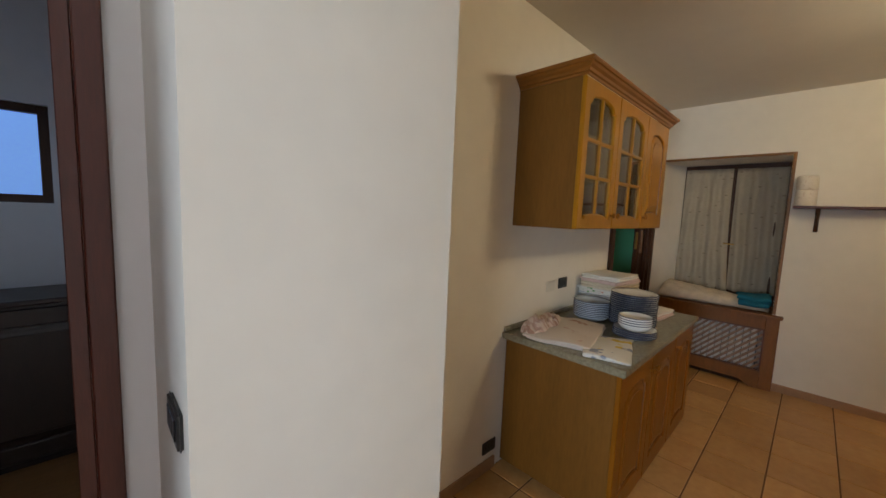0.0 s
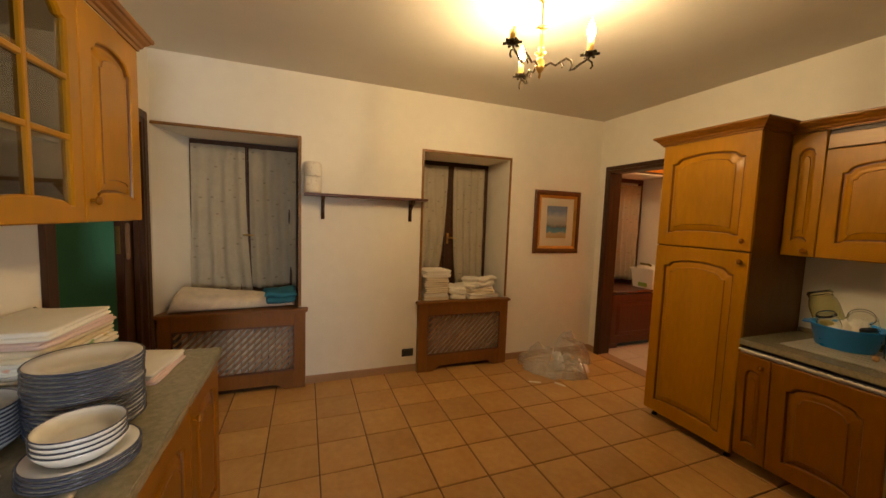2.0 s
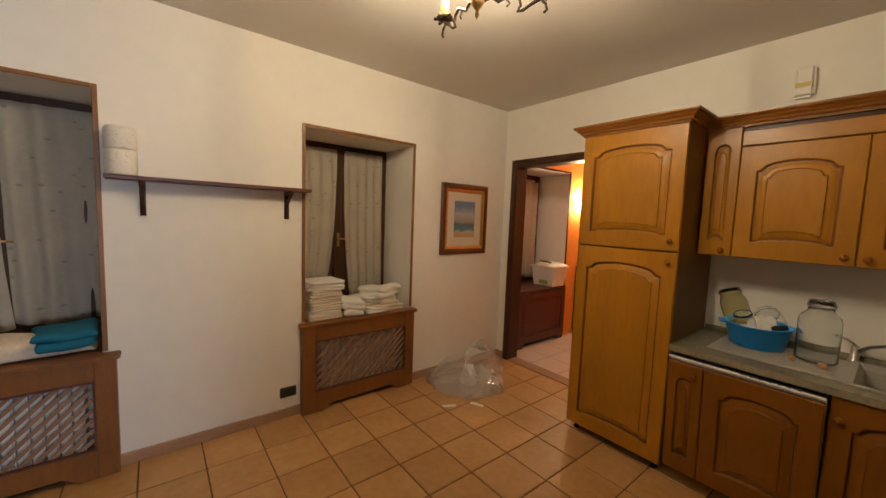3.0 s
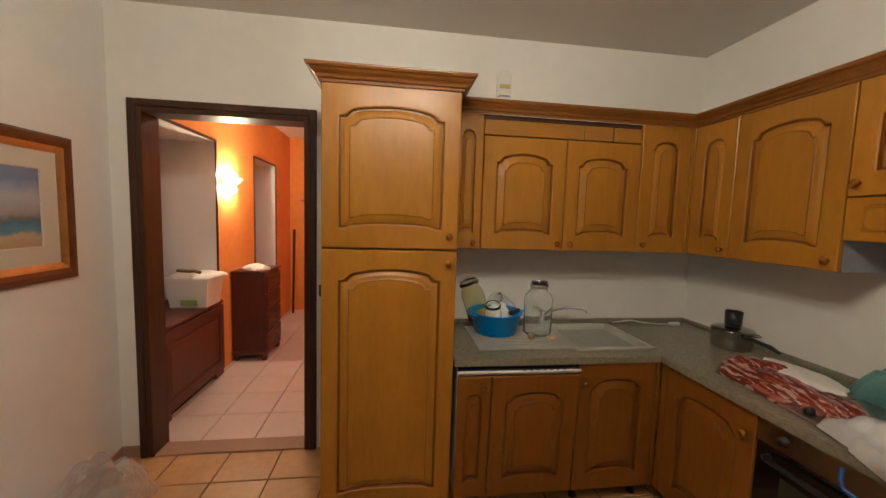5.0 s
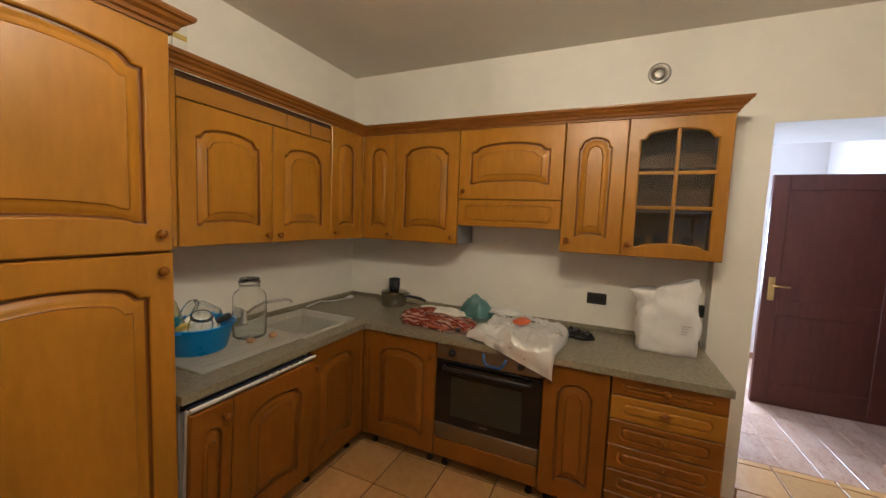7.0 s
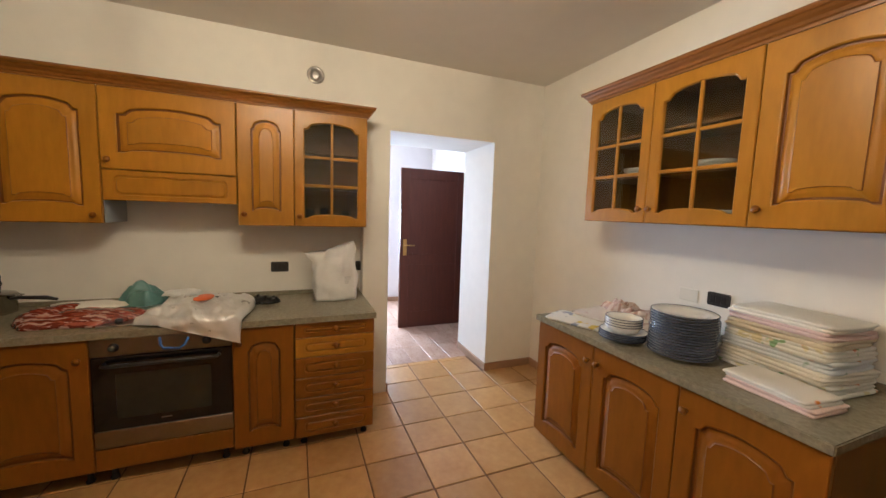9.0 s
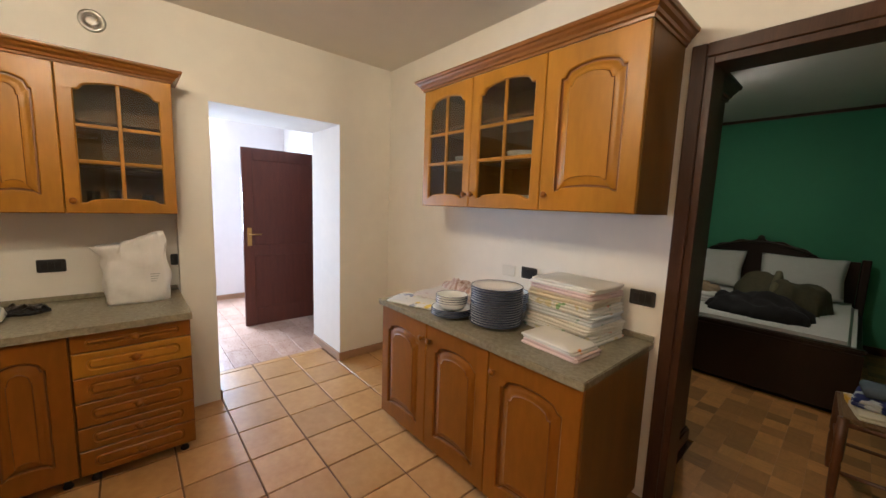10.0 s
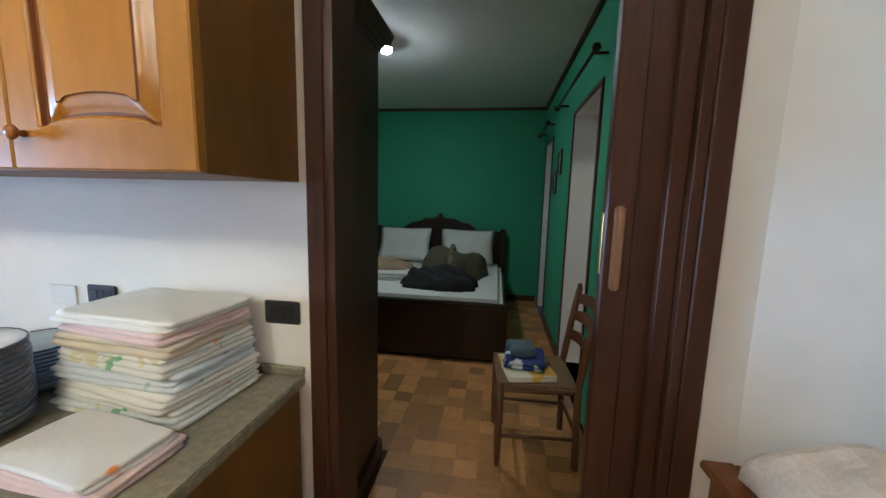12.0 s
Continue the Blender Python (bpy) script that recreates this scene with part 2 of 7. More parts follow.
def part(name, bm, mat, parent=None, label="", m=None):
    """One mesh object, under a thing or a part when parent is given."""
    ob = new(name, mesh_of(name, bm, mat))
    if parent is not None:
        ob.parent = parent
    if m is not None:
        ob.matrix_basis = m
    return tagged(ob, label)


def thing(name, m, label, category, group=""):
    """An empty at the thing's base, to which its parts belong."""
    return_ob = new(name)
    return_ob.empty_display_size = 0.1
    return_ob.matrix_basis = m
    return tagged(return_ob, label, category, group)


def solid(name, bm, mat, m, label, category, group=""):
    """A thing that is one mesh."""
    return tagged(part(name, bm, mat, None, "", m), label, category, group)


def structure(name, bm, mat, label="", category=""):
    return tagged(part(name, bm, mat), label, category, kind="structure")


def boxes(*rows):
    bm = bmesh.new()
    for r in rows:
        box(bm, *r)
    return bm


# ---- the rooms ----
XS, XN, YE, YW, H = 0.842, 4.535, -2.842, 1.388, 2.655
XSO, XNO, YEO, YWO = 0.227, 5.10, -2.965, 1.52
HB, HWY, HE = -1.98, 1.32, -1.95          # entrance hall: back wall, west wall, east wall
W1, W2, WT, WS = (0.374, 1.263), (-1.651, -0.731), 2.12, 0.66
OPEN = (-0.081, 0.885, 2.10)
DE = (3.44, 4.385, 2.09)                  # doorway to the orange corridor
DB = (3.335, 4.365, 2.115)                # doorway to the bedroom
BN, BFAR = 4.44, 5.52                     # bedroom: window wall and far wall
CEND, CR = -6.4, 3.0                      # corridor: end wall and inner wall

bm = boxes((XS - 0.4, XN, YE, YW, -0.12, -0.005))
structure("floor", bm, GROUT, "dark mortar bed under terracotta floor tiles", "floor")
structure("ceiling", boxes((XS, XN, YE, YW, H, H + 0.12)), CEILING, "plain cream painted plaster ceiling", "ceiling")

def splay(x):
    """The slanting side of the west window recess."""
    return min(YW - 0.001, YW - 0.001 - (x - XN) / (4.99 - XN) * (YW - 0.001 - W1[1]))


def prism(outline, z0, z1):
    bm = bmesh.new()
    lo, hi = [bm.verts.new((x, y, z0)) for x, y in outline], [bm.verts.new((x, y, z1)) for x, y in outline]
    bm.faces.new(lo[::-1])
    bm.faces.new(hi)
    for k in range(len(lo)):
        q = (k + 1) % len(lo)
        bm.faces.new((lo[k], lo[q], hi[q], hi[k]))
    return bm


structure("wall_recess", prism([(XN, splay(XN)), (4.99, W1[1]), (XNO, W1[1]), (XNO, YWO), (XN, YWO)], 0, WT), PLASTER, "white plaster side of the window recess", "wall")
# north wall, with two deep window openings down to the radiator niches
structure("wall_north", boxes(
    (XN, XNO, YE, W2[0], 0, H), (XN, XNO, W2[1], W1[0], 0, H),
    (XN, XNO, W2[0], W2[1], WT, H), (XN, XNO, W1[0], YW, WT, H),
    (XN + 0.2, XNO, W2[0], W2[1], 0, WS), (XN + 0.2, XNO, W1[0], W1[1], 0, WS)), PLASTER, "cream painted plaster wall with two deep windows", "wall")
structure("wall_south", boxes(
    (XSO, XS, YE - 0.1, OPEN[0], 0, H), (XSO, XS, OPEN[1], YW + 0.13, 0, H), (XSO, XS, OPEN[0], OPEN[1], OPEN[2], H)), PLASTER, "cream painted thick plaster wall with open passage", "wall")
structure("wall_east", boxes(
    (XS, DE[0], YEO, YE, 0, H), (DE[1], XN, YEO, YE, 0, H), (DE[0], DE[1], YEO, YE, DE[2], H)), PLASTER, "cream painted plaster wall behind the fitted kitchen", "wall")
structure("wall_west", boxes(
    (XS, DB[0], YW, YWO, 0, H), (DB[1], XN, YW, YWO, 0, H), (DB[0], DB[1], YW, YWO, DB[2], H)), PLASTER, "white painted plaster wall beside the bedroom door", "wall")

structure("wall_pier", boxes((XS, XS + 0.113, -0.281, OPEN[0] - 0.002, 0, 2.115)), PLASTER, "shallow plaster pier beside the passage", "wall")
# skirting, mitred round the passage corners
SK = ((0, 0), (0.011, 0), (0.011, 0.062), (0.007, 0.07), (0, 0.07))
for nm, path in (("baseboard_1", [(XN, W1[0] - 0.06, 0), (XN, W2[1] + 0.03, 0)]), ("baseboard_2", [(XN, W2[0] - 0.03, 0), (XN, YE, 0), (DE[1] + 0.05, YE, 0)]),
                 ("baseboard_3", [(1.80, YW, 0), (XS, YW, 0), (XS, OPEN[1], 0), (XSO, OPEN[1], 0)][::-1]), ("baseboard_4", [(XSO, OPEN[0], 0), (XS + 0.11, OPEN[0], 0)][::-1])):
    structure(nm, sweep([(-o, z) for o, z in SK], path), SKIRT, "low beige tile skirting", "baseboard")

# entrance hall behind the passage
structure("floor_hall", boxes((HB, XS - 0.4, HE, HWY + 0.12, -0.12, -0.004)), GROUT, "mortar bed under marbled hall slabs", "floor")
structure("ceiling_hall", boxes((HB, XSO, HE, HWY, H, H + 0.1)), PLASTER_COOL, "white hall ceiling", "ceiling")
structure("wall_hall_back", boxes((HB - 0.15, HB, HE, -0.78, 0, H), (HB - 0.15, HB, 0.31, HWY, 0, H), (HB - 0.15, HB, -0.78, 0.31, 0, 0.87), (HB - 0.15, HB, -0.78, 0.31, 1.70, H)), PLASTER_COOL, "white hall wall", "wall")
structure("wall_hall_east", boxes((HB, XSO, HE - 0.1, HE, 0, H)), PLASTER_COOL, "white hall wall", "wall")
HD = (-0.60, 0.109, 2.06)
structure("wall_hall_west", boxes((HB, HD[0], HWY, HWY + 0.12, 0, H), (HD[1], XSO, HWY, HWY + 0.12, 0, H), (HD[0], HD[1], HWY, HWY + 0.12, HD[2], H)), PLASTER_COOL, "white hall wall with a doorway", "wall")
structure("baseboard_5", sweep([(-o, z) for o, z in SK], [(HD[0] - 0.06, HWY, 0), (HB, HWY, 0), (HB, HE, 0)][::-1]), SKIRT, "low beige tile skirting", "baseboard")
# side room west of the hall
structure("floor_side_room", boxes((-2.2, XSO, HWY + 0.12, 3.5, -0.12, -0.004)), PARQUET, "brown wooden floor", "floor")
structure("ceiling_side_room", boxes((-2.2, XSO, HWY + 0.12, 3.5, H, H + 0.1)), PLASTER_COOL, "white ceiling", "ceiling")
structure("wall_side_room", boxes((-2.3, -2.2, HWY + 0.12, 3.5, 0, H), (XSO, XSO + 0.1, YWO, 3.5, 0, H), (-2.3, -1.65, 3.5, 3.7, 0, H), (-0.03, XSO, 3.5, 3.7, 0, H), (-1.65, -0.03, 3.5, 3.7, 0, 1.46), (-1.65, -0.03, 3.5, 3.7, 2.05, H)), PLASTER_COOL, "grey white wall with a window", "wall")

# bedroom
structure("floor_bedroom", boxes((0.9, BN, YW, BFAR, -0.12, -0.012)), WALNUT, "dark underfloor below parquet blocks", "floor")
structure("ceiling_bedroom", boxes((0.9, BN, YWO, BFAR, H, H + 0.1)), PLASTER_COOL, "white bedroom ceiling", "ceiling")
structure("wall_bedroom_far", boxes((0.9, BN + 0.5, BFAR, BFAR + 0.15, 0, H)), GREEN, "emerald green painted wall", "wall")
structure("wall_bedroom_back", boxes((0.8, 0.9, YWO, BFAR, 0, H)), GREEN, "emerald green painted wall", "wall")
BW = ((2.75, 3.55, 2.12), (4.72, 5.30, 2.12))
structure("wall_bedroom_windows", boxes(
    (BN, BN + 0.5, YWO, BW[0][0], 0, H), (BN, BN + 0.5, BW[0][1], BW[1][0], 0, H), (BN, BN + 0.5, BW[1][1], BFAR, 0, H),
    *[(BN, BN + 0.5, a, b, h, H) for a, b, h in BW]), GREEN, "emerald green wall with deep window recesses", "wall")
for k, (a, b, h) in enumerate(BW):
    structure("recess_lining_%d" % (k + 1), boxes((BN + 0.001, BN + 0.46, a, a + 0.004, 0, h), (BN + 0.001, BN + 0.46, b - 0.004, b, 0, h), (BN + 0.001, BN + 0.46, a + 0.004, b - 0.004, h - 0.004, h), (BN + 0.46, BN + 0.5, a, b, 0, h)), PLASTER_COOL, "white lining of a window recess", "wall")
    structure("recess_trim_%d" % (k + 1), boxes((BN - 0.012, BN + 0.0, a - 0.03, a, 0, h + 0.03), (BN - 0.012, BN, b, b + 0.03, 0, h + 0.03), (BN - 0.012, BN, a, b, h, h + 0.03)), WALNUT, "dark wooden recess edge", "trim")
structure("cornice_bedroom", boxes((0.9, BN - 0.03, BFAR - 0.03, BFAR, H - 0.035, H), (BN - 0.03, BN, YWO, BFAR, H - 0.035, H)), WALNUT, "dark thin ceiling moulding", "trim")
structure("baseboard_bedroom", boxes((0.9, BN - 0.015, BFAR - 0.015, BFAR, 0, 0.08), (BN - 0.015, BN, BW[0][1] + 0.03, BW[1][0] - 0.03, 0, 0.08)), WALNUT, "dark wooden skirting", "baseboard")

# orange corridor
structure("floor_corridor", boxes((CR, XN, CEND, YE, -0.12, -0.008)), GROUT, "mortar bed under cream tiles", "floor")
structure("ceiling_corridor", boxes((CR, XN, CEND, YEO, H, H + 0.1)), PLASTER_COOL, "white corridor ceiling", "ceiling")
structure("wall_corridor_end", boxes((CR, XN, CEND - 0.12, CEND, 0, H)), ORANGE, "orange sponged plaster wall", "wall")
structure("wall_corridor_inner", boxes((CR - 0.12, CR, CEND - 0.12, YEO, 0, H)), ORANGE, "orange sponged plaster wall", "wall")
CW = ((-4.06, -3.10, 2.13), (-5.70, -4.97, 2.13))
structure("wall_corridor_windows", boxes(
    (XN, XNO, CW[0][1], YE, 0, H), (XN, XNO, CW[1][1], CW[0][0], 0, H), (XN, XNO, CEND - 0.12, CW[1][0], 0, H),
    *[(XN, XNO, a, b, h, H) for a, b, h in CW]), ORANGE, "orange sponged wall with deep window recesses", "wall")
for k, (a, b, h) in enumerate(CW):
    structure("corridor_recess_%d" % (k + 1), boxes((XN + 0.001, XNO - 0.05, a, a + 0.004, 0, h), (XN + 0.001, XNO - 0.05, b - 0.004, b, 0, h), (XN + 0.001, XNO - 0.05, a + 0.004, b - 0.004, h - 0.004, h), (XNO - 0.05, XNO, a, b, 0, h)), PLASTER_COOL, "white lining of a window recess", "wall")
    structure("corridor_recess_trim_%d" % (k + 1), boxes((XN - 0.01, XN, a - 0.022, a, 0.0, h + 0.022), (XN - 0.01, XN, b, b + 0.022, 0.0, h + 0.022), (XN - 0.01, XN, a, b, h, h + 0.022)), WALNUT, "dark wooden recess edge", "trim")


# ---- door frames, casings and leaves ----
def door_casing(name, x0, x1, top, ya, yb, w, label, mat=WALNUT):
    """Lining and flat architraves of a doorway in a wall that runs along x; ya is the kitchen's face."""
    s = 1 if yb > ya else -1
    ob = thing(name, pose(0, 0, 0), label, "door frame")
    ob["kind"] = "structure"
    lo, hi = min(ya - s * 0.018, yb + s * 0.018), max(ya - s * 0.018, yb + s * 0.018)
    for nm, (a, b, c, d) in (("jamb", (x0, x0 + 0.03, 0, top)), ("jamb", (x1 - 0.03, x1, 0, top)), ("head", (x0 + 0.03, x1 - 0.03, top - 0.03, top))):
        part(nm, rbox(a, b, lo, hi, c, d, 0.002), mat, ob)
    for y in (ya - s * 0.012, yb + s * 0.012):
        y0, y1 = (y - 0.012, y + 0.012)
        part("architrave", rbox(x0 - w, x0 - 0.001, y0, y1, 0, top + w, 0.004), mat, ob)
        part("architrave", rbox(x1 + 0.001, x1 + w, y0, y1, 0, top + w, 0.004), mat, ob)
        part("architrave", rbox(x0, x1, y0, y1, top + 0.001, top + w, 0.004), mat, ob)
    return ob


door_casing("door_1", DE[0], DE[1], DE[2], YE, YEO, 0.042, "dark brown wooden frame of the corridor doorway")
door_casing("door_2", DB[0], DB[1], DB[2], YW, YWO, 0.058, "dark walnut wooden frame of the bedroom doorway")
door_casing("door_3", HD[0], HD[1], HD[2], HWY, HWY + 0.12, 0.05, "dark brown wooden frame of the hall doorway", MAHOGANY)
SKYBLUE = material("evening_sky", (0.2, 0.35, 0.7), emit=(0.30, 0.50, 1.0), strength=0.9)
structure("backdrop_hall", boxes((HB - 0.62, HB - 0.6, -1.4, 0.6, 0.4, 2.5)), SKYBLUE, "plain blue sky outside the hall window", "sky")
structure("backdrop_side", boxes((-2.1, 0.4, 4.2, 4.22, 1.0, 3.2)), SKYBLUE, "plain blue sky outside the side window", "sky")
structure("threshold", rbox(DE[0] + 0.03, DE[1] - 0.03, YEO, YE + 0.01, -0.01, 0.012, 0.004), SKIRT, "beige stone door threshold", "threshold")


def lever(parent, x, y, z, side, turn=1, mat=None):
    """Brass plate and lever on the leaf's face; side: -1 or 1 along the leaf's y."""
    mat = mat or BRASS
    pl = part("handle_plate", rbox(x - 0.022, x + 0.022, min(y, y + side * 0.007), max(y, y + side * 0.007), z - 0.10, z + 0.10, 0.002), mat, parent)
    bmh = tube([(x, y, z + 0.03), (x, y + side * 0.045, z + 0.03), (x + turn * 0.02, y + side * 0.052, z + 0.03), (x + turn * 0.11, y + side * 0.05, z + 0.028)], 0.008, 8)
    part("lever", bmh, mat, pl)


def panel_leaf(name, m, w, h, label, handle_x, mat=WALNUT, turn=1, plain=False):
    """A flush leaf with two sunk panels and a lever on each face; hinge side at x = 0."""
    ob = thing(name, m, label, "door")
    ob["kind"] = "structure"
    part("leaf", rbox(0, w, -0.014, 0.014, 0, h, 0.003), mat, ob)
    for s in (-1, 1):
        y0, y1 = sorted((s * 0.0145, s * 0.022))
        for a, b, c, d in () if plain else ((0, 0.11, 0, h), (w - 0.11, w, 0, h)):
            part("stile", rbox(a, b, y0, y1, c, d, 0.003), mat, ob)
        for c, d in () if plain else ((0, 0.20), (0.80, 0.93), (h - 0.13, h)):
            part("rail", rbox(0.11, w - 0.11, y0, y1, c, d, 0.003), mat, ob)
        lever(ob, handle_x, s * (0.0142 if plain else 0.022), 1.02, s, turn)
    return ob


LEAFWOOD = material("brown_walnut", (0.055, 0.022, 0.010), 0.4, var=0.35, scale=3.0, stretch=(10, 10, 0.8), bump=0.05, bump_scale=40, spec=0.35)
# hall door, swung open into the hall; bedroom door swung into the bedroom
panel_leaf("hall_door", pose(-0.60, HWY - 0.03, 0.005, 0, 0, -90), 0.86, 1.99, "dark brown wooden door standing open", 0.80, MAHOGANY, -1)
sd = thing("sliding_door", pose(0, 0, 0), "dark walnut sliding door pushed into its wall pocket", "door")
sd["kind"] = "structure"
part("leaf", rbox(4.150, 4.334, 1.432, 1.472, 0.006, 2.08, 0.004), LEAFWOOD, sd)
part("stile", rbox(4.150, 4.225, 1.424, 1.4315, 0.01, 2.075, 0.003), LEAFWOOD, sd)
pl = part("pull_plate", rbox(4.1465, 4.1495, 1.44, 1.464, 1.20, 1.38, 0.001), BRASS, sd, "brass edge plate")
part("pull", rbox(4.168, 4.196, 1.402, 1.4235, 1.16, 1.40, 0.006, 2), material("worn_pull_wood", (0.22, 0.12, 0.06), 0.4, var=0.2), sd, "light worn wooden pull")
part("stop_strip", rbox(4.290, 4.334, 1.395, 1.423, 0.0, 2.08, 0.003), WALNUT, sd)


# ---- fitted kitchen ----
def arch(u):
    """Rise of a cathedral arch at u in -1..1: level shoulders, a short ogee, then a shallow bow."""
    a = abs(u)
    f = min(1, max(0, (0.90 - a) / 0.14))
    return 0.5 * f * f * (3 - 2 * f) + 0.5 * max(0.0, 1 - (a / 0.84) ** 2)


def outline(w, h, side, top, bot, up, down, n=32, m=6):
    """Closed ring of (x, z): straight sides, arched top of rise up, gentle arched bottom of rise down."""
    pts = []
    for i in range(n + 1):
        u = -1 + 2 * i / n
        pts.append((w / 2 + u * (w / 2 - side), bot + down * arch(u)))
    lo, hi = bot, h - top - up
    for i in range(1, m):
        pts.append((w - side, lo + (hi - lo) * i / m))
    for i in range(n + 1):
        u = 1 - 2 * i / n
        pts.append((w / 2 + u * (w / 2 - side), hi + up * arch(u)))
    for i in range(1, m):
        pts.append((side, hi + (lo - hi) * i / m))
    return pts


def ring(bm, pts, y):
    return [bm.verts.new((x, y, z)) for x, z in pts]


def bridge(bm, a, b):
    k = len(a)
    for i in range(k):
        bm.faces.new((a[i], a[(i + 1) % k], b[(i + 1) % k], b[i]))


def raised_door(w, h, up=0.05, down=0.02, side=0.068, rail=0.082, t=0.022):
    """Front with an arched, raised panel. Front faces -y, lower left corner at the origin."""
    bm = bmesh.new()
    up, down = min(up, h * 0.12), min(down, h * 0.05)
    side = min(side, w * 0.24)
    rail = min(rail, h * 0.2)
    back = ring(bm, outline(w, h, 0, 0, 0, 0, 0), 0)
    edge = ring(bm, outline(w, h, 0, 0, 0, 0, 0), -t + 0.004)
    face = ring(bm, outline(w, h, 0.004, 0.004, 0.004, 0, 0), -t)
    g = min(1.0, (w - 2 * side) / 0.2)
    gz = min(1.0, (h - 2 * rail - up) / 0.2)
    rings = [back, edge, face]
    # moulded lip, groove, rounded bevel up to the raised field: (inset, depth from the face)
    for inset, depth in ((0, 0), (0.004, -0.0015), (0.010, 0.004), (0.013, 0.013), (0.020, 0.013), (0.030, 0.0065), (0.044, 0.002), (0.056, 0.0015), (0.059, -0.002)):
        k = 1 - 1.6 * inset
        rings.append(ring(bm, outline(w, h, side + inset * g, rail + inset * gz, rail + inset * gz, up * k, down * k), -t + depth))
    for k, (a, b) in enumerate(zip(rings, rings[1:])):
        k0 = len(bm.faces)
        bridge(bm, a, b)
        bm.faces.ensure_lookup_table()
        for f in bm.faces[k0:]:
            f.material_index = 1 if k in (5, 6, 10) else 0
            f.smooth = k in (3, 4, 7, 8, 9)
    r4 = rings[-1]
    bm.faces.new(r4)
    bm.faces.new(back[::-1])
    return bm


def flat_front(w, h, side=0.05, rail=0.028, t=0.02):
    """Drawer front with a rounded-end raised field."""
    bm = bmesh.new()
    def field(k):
        a, b = side + k, rail + k
        r = min(0.025, (h - 2 * b) / 2 * 0.9)
        pts = []
        for cx, cz, q in ((w - a - r, b + r, -90), (w - a - r, h - b - r, 0), (a + r, h - b - r, 90), (a + r, b + r, 180)):
            for i in range(5):
                an = radians(q + 22.5 * i)
                pts.append((cx + r * math.cos(an), cz + r * math.sin(an)))
        return pts
    def rect(k):
        pts = []
        for x, z, dx, dz in ((w - k, k, 0, 0), (w - k, h - k, 0, 0), (k, h - k, 0, 0), (k, k, 0, 0)):
            pts += [(x, z)] * 5
        # spread repeats a little so that no edge has zero length
        out = []
        for i, (x, z) in enumerate(pts):
            j = (i % 5 - 2) * 0.004
            s = ((1, 0), (0, -1), (-1, 0), (0, 1)), ((0, 1), (-1, 0), (0, -1), (1, 0))
            c = i // 5
            d = s[0][c] if j < 0 else s[1][c]
            d = {0: ((-1, 0), (0, 1)), 1: ((0, -1), (-1, 0)), 2: ((1, 0), (0, -1)), 3: ((0, 1), (1, 0))}[c][0 if j < 0 else 1]
            out.append((x + d[0] * abs(j), z + d[1] * abs(j)))
        return out
    rs = [ring(bm, rect(0), 0), ring(bm, rect(0), -t + 0.004), ring(bm, rect(0.004), -t), ring(bm, field(0), -t), ring(bm, field(0.004), -t + 0.006), ring(bm, field(0.010), -t + 0.006), ring(bm, field(0.016), -t - 0.001)]
    for a, b in zip(rs, rs[1:]):
        bridge(bm, a, b)
    bm.faces.new(rs[-1])
    bm.faces.new(rs[0][::-1])
    return bm


KNOB = lathe([(0.0001, 0.0), (0.008, 0.0), (0.006, 0.008), (0.007, 0.012), (0.015, 0.018), (0.0165, 0.023), (0.012, 0.029), (0.0001, 0.031)], 14)
KNOB_MESH = mesh_of("knob", KNOB, WOOD_LOW)


def knob(parent, x, z, t=0.022):
    ob = new("knob", KNOB_MESH)
    ob.parent = parent
    ob.matrix_basis = pose(x, -t, z, 90)
    return ob


def add_door(unit, x, z, w, h, y, k=None, mat=WOOD, up=0.05, down=0.02, tilt=0.0):
    """A raised front on a unit; k: the knob's place on the door."""
    d = part("door", raised_door(w - 0.004, h - 0.004, up, down), mat, unit, "", pose(x + 0.002, y, z + 0.002, tilt))
    d.data.materials.append(GROOVE)
    if k:
        knob(d, *k)
    return d


